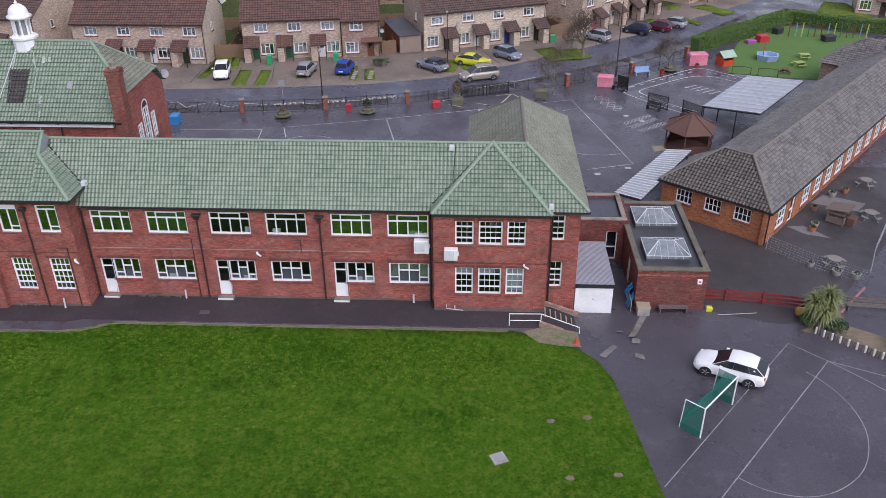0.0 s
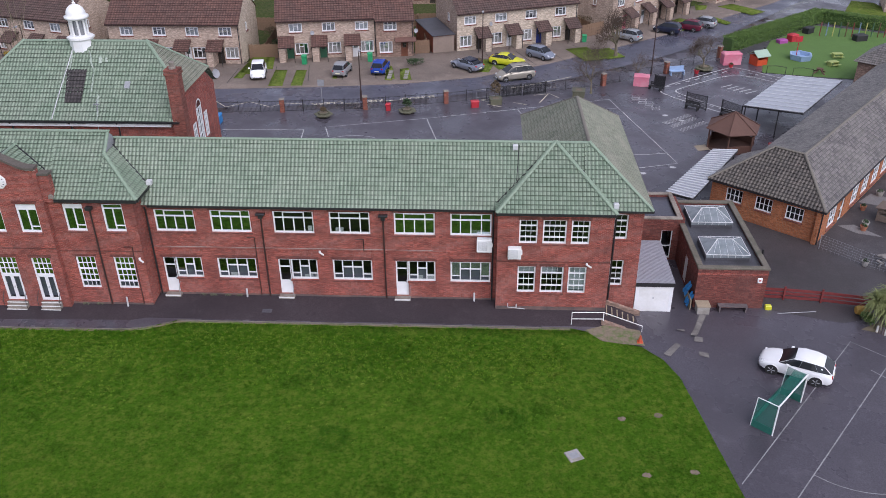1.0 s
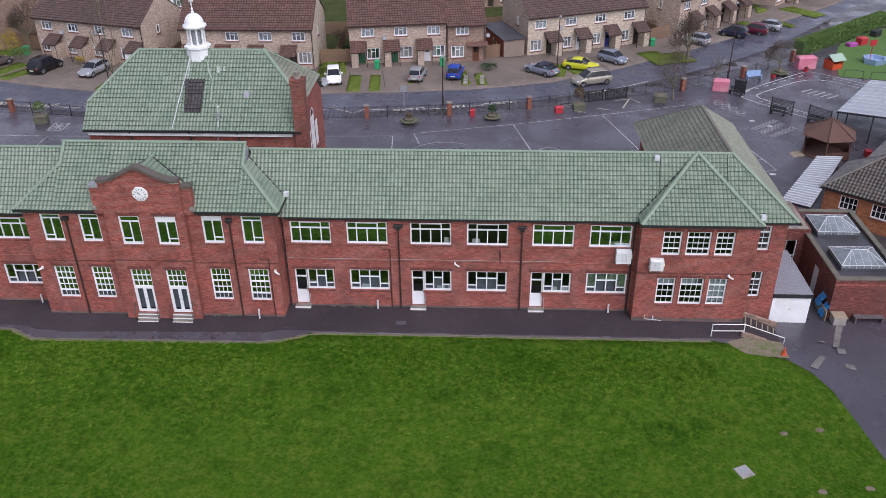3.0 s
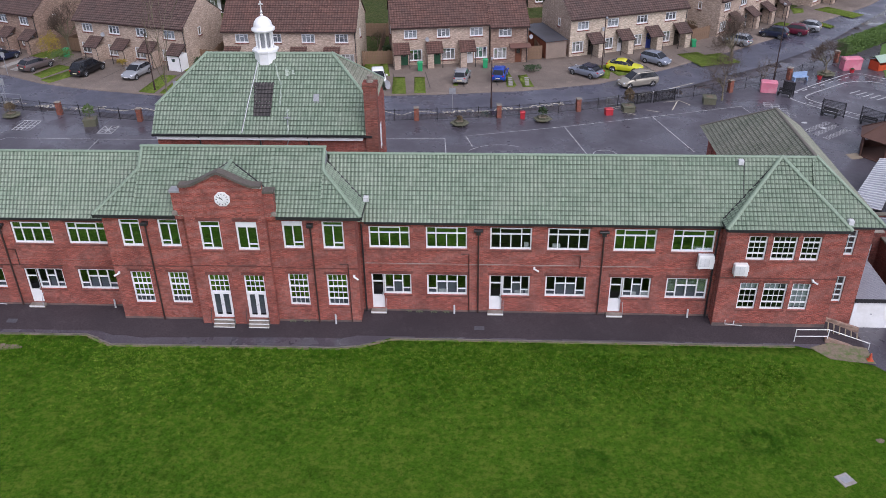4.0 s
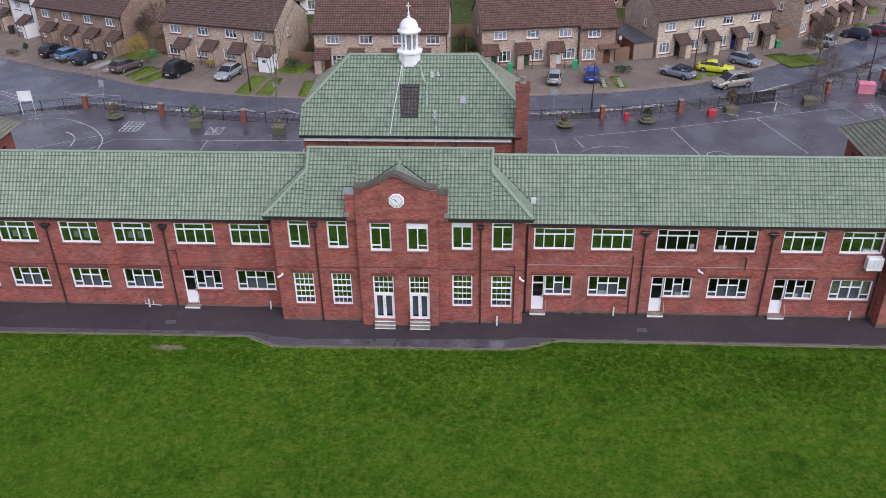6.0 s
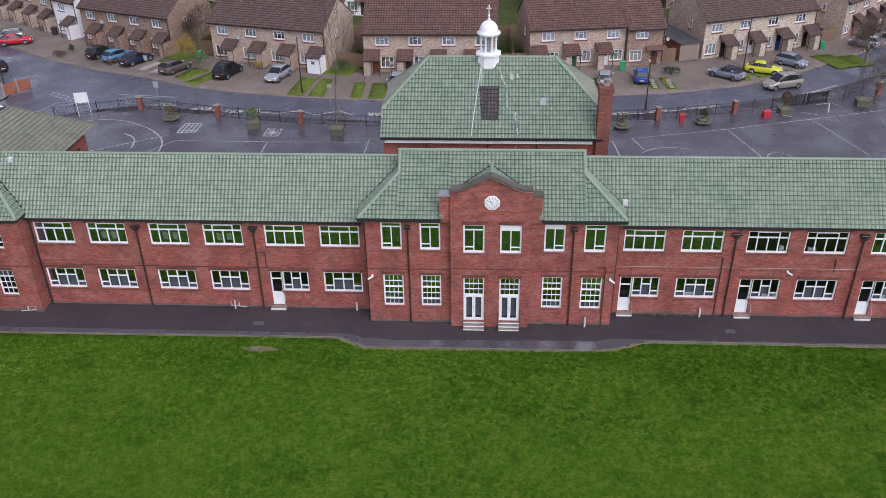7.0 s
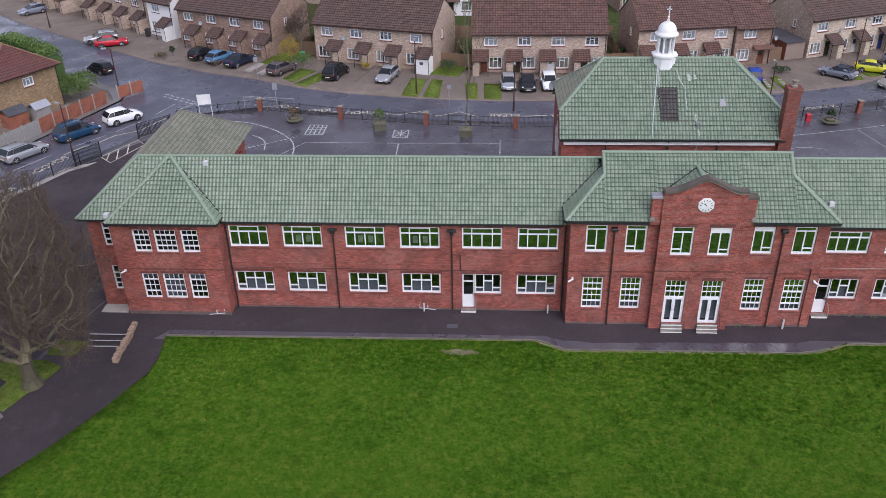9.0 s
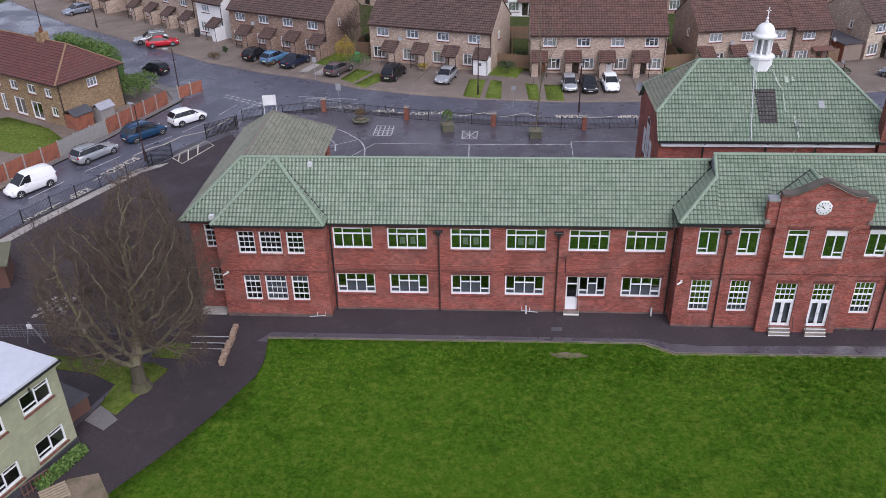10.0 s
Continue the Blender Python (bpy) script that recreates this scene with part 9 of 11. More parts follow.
# weeds along the foot of the wall
rnd = random.Random(5)
g = Geo()
for cx, n in ((X0 + 11.6, 60), (X0 + 12.6, 40), (X0 + 13.4, 50), (X0 + 10.9, 25), (X0 + 3.4, 40), (X0 + 4.3, 30)):
    yy = -0.15 if cx > 8 else CY - 0.15
    leaf_mass(g, rnd, cx, yy, zg(cx, yy) + 0.06, 0.28, 0.1, 0.1, n, 0.05)
tagged(part("weeds", g, worn("dusty_weed_leaf", (0.09, 0.11, 0.06), (0.16, 0.17, 0.11), 4, 1, 0.8, bump=0)), "small dusty green weeds at the foot of the wall", "weeds", kind="stuff")

# ---- field details ----
def patch(x, y, rx, ry, material, label, name, lift=0.055, n=14, seed=0, cat="patch", group=""):
    r = random.Random(seed)
    pts = [(x + rx * r.uniform(0.75, 1.1) * math.cos(2 * math.pi * k / n), y + ry * r.uniform(0.75, 1.1) * math.sin(2 * math.pi * k / n)) for k in range(n)]
    g = Geo()
    g.add([(a, b, zg(a, b) + lift) for a, b in pts], [tuple(range(n))])
    return tagged(part(name, g, material), label, cat, group)


part_man = thing("manhole_cover", "pale square concrete manhole cover in the grass", "manhole cover", pose(34.8, -13.75, zg(34.8, -13.75), 0, 0, 25))
part("slab", Geo().soft_box(-0.4, 0.4, -0.4, 0.4, -0.05, 0.1, 0.03), CONCRETE, part_man)
part("plate", Geo().box(-0.25, 0.25, -0.22, 0.22, 0.1, 0.112), LEAD, part_man)
for k, (x, y) in enumerate(((39.76, -10.5), (37.7, -10.85), (38.4, -15.0), (40.9, -14.7))):
    patch(x, y, 0.26, 0.2, EARTH, "small bare worn spot in the grass", "bare_patch", seed=k, group="bare spots")
patch(-14.6, -4.3, 1.3, 0.32, EARTH, "long bare strip in the grass near the path", "bare_patch", seed=9, group="bare spots", lift=0.085)
sheet("bare_ground", [(36.4, -2.95), (37.9, -2.45), (39.9, -2.9), (40.0, -4.3), (38.6, -4.15), (37.4, -3.9)], 0.06, worn("trodden_earth_with_grass", (0.15, 0.12, 0.085), (0.22, 0.175, 0.13), 7, 2.2, 0.95, bump=0.4, c3=(0.07, 0.13, 0.02)), "sandy bare earth with grass creeping in below the ramp", "bare earth")
DARK_GRASS = grass_mat("dark_ring_grass", (0.04, 0.135, 0.009), (0.075, 0.19, 0.014), (0.06, 0.17, 0.012), (0.1, 0.2, 0.02))
ringm = Geo()
rr_ = random.Random(3)
for x, y, ro in ((21.8, -12.9, 0.82), (31.2, -11.2, 0.9)):
    for k in range(1500):
        a = rr_.uniform(0, 6.283)
        d = ro + rr_.gauss(0, 0.23)
        p, q = x + d * math.cos(a), y + 0.9 * d * math.sin(a)
        t, w, z = rr_.uniform(0, 6.283), rr_.uniform(0.03, 0.06), zg(p, q) + 0.05
        ringm.add([(p - w * math.cos(t), q - w * math.sin(t), z), (p + w * math.cos(t), q + w * math.sin(t), z), (p + rr_.uniform(-0.07, 0.07), q + rr_.uniform(-0.07, 0.07), z + rr_.uniform(0.01, 0.05))], [(0, 1, 2)])
tagged(part("fairy_ring", ringm, DARK_GRASS), "dark green rings in the turf", "grass ring", kind="stuff")

# short turf blades over the part of the field seen closest
tr = np.random.RandomState(4)
N = 210000
tx, ty = tr.uniform(-41, 43.5, N), -2.6 - 17.5 * tr.uniform(0, 1, N) ** 0.9
poly_f = np.array(KERB + EAST_EDGE + WEST_EDGE[::-1])
ins = np.zeros(N, bool)
for (xa, ya), (xb, yb) in zip(poly_f, np.roll(poly_f, -1, 0)):
    hit = ((ya > ty) != (yb > ty)) & (tx < (xb - xa) * (ty - ya) / (yb - ya + 1e-12) + xa)
    ins ^= hit
tx, ty = tx[ins], ty[ins]
g = Geo()
ang = tr.uniform(0, 6.283, len(tx))
hh = tr.uniform(0.03, 0.1, len(tx))
lx, ly = tr.uniform(-0.06, 0.06, len(tx)), tr.uniform(-0.06, 0.06, len(tx))
for x, y, a, h, dx, dy in zip(tx.tolist(), ty.tolist(), ang.tolist(), hh.tolist(), lx.tolist(), ly.tolist()):
    z = zg(x, y) + 0.04
    c, s = 0.022 * math.cos(a), 0.022 * math.sin(a)
    k = len(g.v)
    g.v += [(x - c, y - s, z), (x + c, y + s, z), (x + dx, y + dy, z + h)]
    g.f.append((k, k + 1, k + 2))
tagged(part("turf_blades", g, GRASS), "short uneven blades of the mown field", "grass", kind="stuff")

# coarse dark and yellowish tufts towards the path
TUFT_GRASS = grass_mat("coarse_tuft_grass", (0.052, 0.16, 0.008), (0.085, 0.215, 0.012), (0.09, 0.22, 0.012), (0.15, 0.27, 0.02))
PALE_TUFT = grass_mat("yellowed_tuft_grass", (0.13, 0.27, 0.02), (0.19, 0.33, 0.03), (0.2, 0.33, 0.03), (0.27, 0.36, 0.06))
rt = random.Random(12)
kx, ky_ = [p[0] for p in KERB], [p[1] for p in KERB]
for mat_, count, seed_, lab in ((TUFT_GRASS, 9500, 1.5, "coarse dark tufts of grass near the path"), (PALE_TUFT, 5500, 6.5, "coarse yellowed tufts of grass near the path")):
    tuft = Geo()
    for k in range(count):
        x = rt.uniform(-33, 35)
        off = abs(rt.gauss(0, 3.0))
        y = float(np.interp(x, kx, ky_)) - 0.22 - off
        if noise.noise(Vector((x * 0.16, y * 0.3, seed_))) < rt.uniform(-0.5, 0.3) + 0.03 * off:
            continue
        r = rt.uniform(0.05, 0.15)
        for q in range(12):
            a, d = rt.uniform(0, 6.283), r * math.sqrt(rt.random())
            p, w = (x + 1.5 * d * math.cos(a), y + d * math.sin(a)), rt.uniform(0.025, 0.05)
            t, z = rt.uniform(0, 6.283), zg(*p) + 0.045
            tuft.add([(p[0] - w * math.cos(t), p[1] - w * math.sin(t), z), (p[0] + w * math.cos(t), p[1] + w * math.sin(t), z), (p[0] + rt.uniform(-0.06, 0.06), p[1] + rt.uniform(-0.06, 0.06), z + rt.uniform(0.04, 0.11))], [(0, 1, 2)])
    tagged(part("grass_tufts", tuft, mat_), lab, "grass", kind="stuff")
# worn soil between the edging stones and the turf
SOIL_EDGE = worn("worn_soil_with_grass", (0.15, 0.13, 0.07), (0.2, 0.17, 0.1), 5, 1.6, 0.95, bump=0.4, c3=(0.08, 0.17, 0.015))
tagged(part("soil_strip", stripe(Geo(), [(x, y - 0.19) for x, y in KERB], 0.17, 0.056), SOIL_EDGE), "thin worn strip of soil beside the edging stones", "soil", kind="structure")

# ---- ramp, handrail and car park corner ----
ramp = thing("ramp_wall", "low brick ramp wall with white handrail and pale uprights", "ramp")
z0 = zg(37, -2.4)
part("low_wall", Geo().add([(37.5, -2.45, -0.5), (40.0, -3.0, -0.5), (40.0, -2.75, -0.5), (37.5, -2.2, -0.5), (37.5, -2.45, z0 + 0.35), (40.0, -3.0, z0 - 0.25), (40.0, -2.75, z0 - 0.25), (37.5, -2.2, z0 + 0.35)], [(0, 3, 2, 1), (4, 5, 6, 7), (0, 1, 5, 4), (1, 2, 6, 5), (2, 3, 7, 6), (3, 0, 4, 7)]), BROWN_BRICK, ramp)
for zz in (0.45, 0.95):
    part("handrail", Geo().tube([(35.6, -2.45, z0 + zz), (37.6, -2.4, z0 + zz)] + ([(40.0, -2.95, z0 + 0.35), (40.0, -2.95, z0 - 0.2)] if zz > 0.5 else []), 0.028, 6), WHITE_PAINT, ramp)
for x in (35.6, 37.6):
    part("post", Geo().tube([(x, -2.42, z0 - 0.1), (x, -2.42, z0 + 0.95)], 0.028, 6), WHITE_PAINT, ramp)
for k in range(6):
    x, y = 38.0 + 0.33 * k, -1.5 - 0.12 * k
    part("upright", Geo().tube([(x, y, z0 - 0.2), (x - 0.12, y + 0.05, z0 + 0.85 - 0.08 * k)], 0.04, 6), PALE_TIMBER, ramp)
part("inner_wall", Geo().add([(37.9, -0.35, -0.4), (40.2, -0.9, -0.4), (40.2, -0.7, -0.4), (37.9, -0.15, -0.4), (37.9, -0.35, 0.75), (40.2, -0.9, 0.25), (40.2, -0.7, 0.25), (37.9, -0.15, 0.75)], [(0, 3, 2, 1), (4, 5, 6, 7), (0, 1, 5, 4), (1, 2, 6, 5), (2, 3, 7, 6), (3, 0, 4, 7)]), BROWN_BRICK, ramp)
cone = thing("traffic_cone", "small orange traffic cone at the grass corner", "cone", pose(39.75, -3.9, zg(39.7, -3.9) + 0.05))
part("body", Geo().lathe([(0.14, 0.03), (0.04, 0.5), (0.02, 0.52)], n=12), worn("orange_plastic", (0.5, 0.08, 0.04), (0.42, 0.07, 0.035), 5, 1, 0.5, bump=0), cone)
part("base", Geo().soft_box(-0.18, 0.18, -0.18, 0.18, 0, 0.04, 0.01), worn("orange_base", (0.6, 0.1, 0.03), (0.5, 0.09, 0.03), 5, 1, 0.6, bump=0), cone)

WORN_PATCH = worn("worn_concrete_patch", (0.15, 0.14, 0.13), (0.22, 0.205, 0.19), 7, 0.8, 0.8, bump=0.25, c3=(0.09, 0.082, 0.08))
for pts, lab in (([(43.1, -2.9), (43.5, -2.9), (44.7, -0.3), (44.3, -0.2)], "pale patched trench strip in the tarmac"), ([(41.0, -5.0), (41.4, -5.2), (42.3, -4.0), (42.0, -3.8)], "grey patched slab in the tarmac"), ([(43.2, -3.5), (43.75, -3.5), (43.85, -3.0), (43.35, -3.0)], "square drain cover in the tarmac"), ([(43.2, -4.9), (43.8, -5.1), (43.85, -4.6), (43.3, -4.5)], "pale drain cover in the tarmac"), ([(42.4, -2.3), (42.9, -2.3), (42.9, -1.8), (42.4, -1.8)], "square drain cover in the tarmac"), ([(15.45, -1.95), (16.1, -1.95), (16.1, -1.6), (15.45, -1.6)], "iron drain cover in the path"), ([(-15.6, -2.05), (-14.9, -2.05), (-14.9, -1.7), (-15.6, -1.7)], "iron drain cover in the path")):
    sheet("drain_cover" if "cover" in lab else "tarmac_patch", pts, 0.03, WORN_PATCH if "path" not in lab else FELT, lab, "drain cover" if "cover" in lab else "patch")

GOAL_NET = bpy.data.materials.new("green_goal_net")
GOAL_NET.use_nodes = True
_t = GOAL_NET.node_tree
_p = _t.nodes["Principled BSDF"]
_p.inputs["Base Color"].default_value, _p.inputs["Roughness"].default_value = (0.012, 0.16, 0.12, 1), 0.9
_tr, _mx = _t.nodes.new("ShaderNodeBsdfTransparent"), _t.nodes.new("ShaderNodeMixShader")
_mx.inputs[0].default_value = 0.62
_t.links.new(_tr.outputs[0], _mx.inputs[1]), _t.links.new(_p.outputs[0], _mx.inputs[2]), _t.links.new(_mx.outputs[0], _t.nodes["Material Output"].inputs["Surface"])
NET_BOARD = worn("green_backboard", (0.012, 0.11, 0.085), (0.018, 0.14, 0.105), 5, 1, 0.7, bump=0.05)
goal = thing("hockey_goal", "white-framed hockey goal with green net and backboards", "goal", pose(45.65, -11.75, zg(46, -11.5), 0, 0, 49.4))
GW, GH, GDp = 3.72, 2.02, 1.25
for x in (0, GW):
    part("post", Geo().tube([(x, 0, 0), (x, 0, GH)], 0.045, 8), WHITE_PAINT, goal)
    part("rear_post", Geo().tube([(x, GDp, 0), (x, GDp * 0.92, GH)], 0.03, 6), WHITE_PAINT, goal)
    part("top_stay", Geo().tube([(x, 0, GH), (x, GDp * 0.92, GH)], 0.03, 6), WHITE_PAINT, goal)
    part("side_net", Geo().poly([(x, 0.05, 0.4), (x, GDp, 0.4), (x, GDp * 0.92, GH - 0.03), (x, 0.05, GH - 0.03)]), GOAL_NET, goal)
    part("sideboard", Geo().box(x - 0.02, x + 0.02, 0.05, GDp, 0.0, 0.45), NET_BOARD, goal)
part("crossbar", Geo().tube([(0, 0, GH), (GW, 0, GH)], 0.045, 8), WHITE_PAINT, goal)
part("backboard", Geo().box(0.02, GW - 0.02, GDp - 0.02, GDp + 0.02, 0.0, 0.45), NET_BOARD, goal)
net = Geo()
for i in range(12):
    x0, x1 = GW * i / 12, GW * (i + 1) / 12
    s0, s1 = 0.55 * math.sin(math.pi * i / 12), 0.55 * math.sin(math.pi * (i + 1) / 12)
    net.poly([(x0, 0.03, GH - 0.02), (x1, 0.03, GH - 0.02), (x1, GDp * 0.6, GH - 0.1 - s1 * 0.6), (x0, GDp * 0.6, GH - 0.1 - s0 * 0.6)])
    net.poly([(x0, GDp * 0.6, GH - 0.1 - s0 * 0.6), (x1, GDp * 0.6, GH - 0.1 - s1 * 0.6), (x1, GDp, 0.45), (x0, GDp, 0.45)])
part("net", net, GOAL_NET, goal)

redf = thing("timber_fence", "low red-painted timber rail fence", "fence")
RED_PAINT = worn("red_fence_paint", (0.15, 0.022, 0.022), (0.21, 0.034, 0.03), 8, 1, 0.75, bump=0.15)
fp = [(48.7, 1.95), (50.3, 1.85), (52.7, 1.55), (55.6, 1.0)]
for (xa, ya), (xb, yb) in zip(fp, fp[1:]):
    for zz in (0.16, 0.45, 0.74):
        part("rail", Geo().slab([(xa, ya - 0.03, -0.3 + zz + 0.11), (xb, yb - 0.03, -0.3 + zz + 0.11), (xb, yb + 0.03, -0.3 + zz + 0.11), (xa, ya + 0.03, -0.3 + zz + 0.11)], 0.19), RED_PAINT, redf)
for x, y in fp:
    part("post", Geo().box(x - 0.06, x + 0.06, y - 0.12, y - 0.03, -0.4, 0.75), RED_PAINT, redf)

# older, browner tarmac of the nursery yard, damp below the fence
sheet("pavement", [(48.8, 0.55), (50.5, -0.05), (53.4, -0.9), (55.0, -0.3), (58.2, 2.3), (66, 12), (76, 24), (66.5, 24), (56, 11), (50, 14.5), (48.8, 10)], 0.012, YARD_TARMAC, "older damp brown tarmac of the nursery yard", "tarmac")

# strappy palm in a bed edged with striped logs
palm = thing("cordyline_palm", "spiky green cabbage palm with dead hanging leaves", "palm", pose(55.6, -0.9, -0.3) @ Matrix.Scale(1.15, 4))
PALM_LEAF = worn("palm_leaf", (0.13, 0.16, 0.05), (0.24, 0.26, 0.1), 4, 1, 0.6, bump=0)
DRY_LEAF = worn("dry_palm_leaf", (0.3, 0.22, 0.11), (0.36, 0.28, 0.15), 4, 1, 0.8, bump=0)
part("trunk", Geo().tube([(-0.3, -0.6, 0), (0.1, -0.1, 0.8), (0.35, 0.3, 1.7)], 0.14, 8, 0.1), BARK, palm)
rnd = random.Random(8)
for nm, mat_, heads, n in (("leaves", PALM_LEAF, ((0.35, 0.35, 1.8), (-0.35, 0.1, 1.5), (0.0, -0.3, 1.2)), 210), ("dry_leaves", DRY_LEAF, ((0.35, 0.35, 1.5),), 50)):
    g = Geo()
    for hx, hy, hz in heads:
        for _ in range(n):
            d = Vector((rnd.gauss(0, 1), rnd.gauss(0, 1), rnd.gauss(0.2, 0.7) if nm == "leaves" else rnd.uniform(-1.6, -0.4))).normalized()
            L = rnd.uniform(0.7, 1.15)
            p = Vector((hx, hy, hz))
            s = d.cross(Vector((0, 0, 1))).normalized() * 0.035
            m, e = p + d * L * 0.55, p + d * L + Vector((0, 0, -0.3 * L))
            g.add([p - s * 0.4, p + s * 0.4, m + s, m - s, e], [(0, 1, 2, 3), (3, 2, 4)])
    tagged(part(nm, g, mat_, palm), kind="stuff")
shrub(56.4, -1.6, 0.8, 0.9, LEAF_DARK, "dark bushy shrub under the palm", 21, 500)
shrub(54.9, -0.8, 0.6, 0.7, LEAF, "green spiky plants in the bed", 22, 300)
shrub(59.6, -3.2, 0.6, 0.7, worn("grey_lavender_leaf", (0.2, 0.2, 0.19), (0.27, 0.27, 0.26), 4, 1, 0.8, bump=0), "grey lavender bush in the bed", 23, 350)
sheet("flower_bed", [(54.2, -1.6), (55.2, -2.0), (58.3, -4.5), (61, -6.2), (62, -4.0), (58.5, -1.6), (56.5, -0.3)], 0.04, EARTH, "bare earth flower bed", "flower bed")
logs = thing("log_edging", "row of upright logs painted in pale and dark stripes", "edging")
WHITE_LOG, GREY_LOG = worn("white_painted_log", (0.6, 0.58, 0.54), (0.7, 0.68, 0.64), 6, 1, 0.8, bump=0.1), worn("dark_log", (0.1, 0.085, 0.09), (0.16, 0.13, 0.13), 6, 1, 0.8, bump=0.1)
for k in range(34):
    x, y = 55.1 + 0.125 * k * 1.05, -1.85 - 0.105 * k
    part("log", Geo().lathe([(0.07, 0), (0.07, 0.5), (0.05, 0.56)], (x, y, -0.35), 8), WHITE_LOG if k % 3 == 0 else GREY_LOG, logs)

def bench(x, y, ang, w, label, mat_, back=True):
    ob = thing("bench", label, "bench", pose(x, y, zg(x, y), 0, 0, ang))
    for k in range(3):
        part("seat_slat", Geo().box(-w / 2, w / 2, -0.22 + 0.15 * k, -0.1 + 0.15 * k, 0.4, 0.45), mat_, ob)
    for k in range(2 if back else 0):
        part("back_slat", Geo().box(-w / 2, w / 2, 0.24, 0.28, 0.55 + 0.17 * k, 0.67 + 0.17 * k), mat_, ob)
    for s in (-1, 1):
        part("leg", Geo().box(s * w * 0.45 - 0.04, s * w * 0.45 + 0.04, -0.22, 0.28, 0, 0.4) if not back else Geo().box(s * w * 0.45 - 0.04, s * w * 0.45 + 0.04, -0.22, 0.28, 0, 0.4).box(s * w * 0.45 - 0.04, s * w * 0.45 + 0.04, 0.22, 0.28, 0.4, 0.85), mat_, ob)
    return ob


bench(46.5, 0.3, 0, 1.9, "low weathered grey bench against the annexe wall", GREY_LOG, False)
bench(59.6, 0.9, -6, 3.2, "long weathered brown timber bench", worn("weathered_bench_timber", (0.11, 0.09, 0.075), (0.17, 0.14, 0.12), 9, 1, 0.85, bump=0.2))
pb = thing("pallet_box", "pale stacked boxes beside the annexe door", "boxes", pose(44.45, 0.15, zg(44.4, 0.1)))
part("box", Geo().soft_box(-0.35, 0.45, -0.35, 0.35, 0, 0.55, 0.03), CONCRETE, pb)
part("lid", Geo().soft_box(-0.4, 0.5, -0.4, 0.4, 0.56, 0.64, 0.02), PALE_TIMBER, pb)
tp = thing("blue_tarpaulin", "blue tarpaulin and boards leaning on the wall", "tarpaulin", pose(43.72, 1.2, zg(43.7, 1.2)))
for y0, z0, hh in ((-0.75, 0.15, 0.85), (0.05, 0.5, 0.8)):
    g = Geo()
    for r in range(5):
        for c in range(5):
            g.v.append((0.22 - 0.1 * r + 0.05 * math.sin(3.1 * c + 2.3 * r + y0), y0 + 0.19 * c + 0.04 * math.sin(2.0 * r), z0 + hh * (1 - r / 4) + 0.06 * math.sin(2.7 * c + r)))
    g.f += [(r * 5 + c, r * 5 + c + 1, r * 5 + c + 6, r * 5 + c + 5) for r in range(4) for c in range(4)]
    part("sheet", g, BLUE_PLASTIC, tp)
part("board", Geo().slab([(0.0, -0.9, 0.75), (0.05, -0.9, 0.75), (0.05, 0.9, 0.75), (0.0, 0.9, 0.75)], 0.75), PALE_TIMBER, tp)
yb = thing("yellow_crate", "small yellow box on the tarmac", "box", pose(48.95, 0.6, zg(48.9, 0.6)))
part("crate", Geo().soft_box(-0.2, 0.2, -0.15, 0.15, 0, 0.3, 0.03), YELLOW, yb)
pole = thing("fallen_pole", "bare grey metal pole lying on the tarmac", "pole", pose(50.6, 0.1, zg(50, 0)))
part("pole", Geo().tube([(-1.2, -0.1, 0.06), (1.4, 0.2, 0.06)], 0.03, 6), LEAD, pole)
yc = thing("yellow_barrel", "ochre plastic barrel under the palm", "barrel", pose(54.9, 0.2, zg(54.9, 0.2)))
part("barrel", Geo().lathe([(0.25, -0.4), (0.3, -0.3), (0.3, 0.3), (0.25, 0.4)], (0, 0, 0), 12), worn("ochre_plastic", (0.5, 0.3, 0.06), (0.42, 0.25, 0.05), 5, 1, 0.6, bump=0), yc, at=pose(0, 0, 0.32, 0, 90, 0))

# picnic tables, pots and playhouse by the nursery
WORN_TABLE = worn("grey_table_wood", (0.19, 0.175, 0.16), (0.26, 0.24, 0.22), 10, 1.2, 0.85, bump=0.2)


def picnic_table(x, y, ang):
    ob = thing("picnic_table", "round weathered timber picnic table with seats", "table", pose(x, y, zg(x, y), 0, 0, ang) @ Matrix.Diagonal((0.8, 0.8, 0.9, 1.0)), "round picnic tables")
    part("tabletop", Geo().lathe([(0.62, 0.68), (0.64, 0.7), (0.64, 0.74), (0.6, 0.75)], n=8), WORN_TABLE, ob)
    for k in range(4):
        a = math.pi / 2 * k
        part("seat", Geo().soft_box(-0.35, 0.35, -0.14, 0.14, 0.4, 0.46, 0.01), WORN_TABLE, ob, at=pose(0.95 * math.cos(a), 0.95 * math.sin(a), 0, 0, 0, 90 + 90 * k))
        part("leg", Geo().tube([(0.2 * math.cos(a), 0.2 * math.sin(a), 0.68), (1.0 * math.cos(a), 1.0 * math.sin(a), 0.0)], 0.05, 4), WORN_TABLE, ob)
    return ob


for x, y, a in ((66.6, 20.0, 10), (64.6, 13.9, 35), (59.2, 6.6, 20)):
    picnic_table(x, y, a)


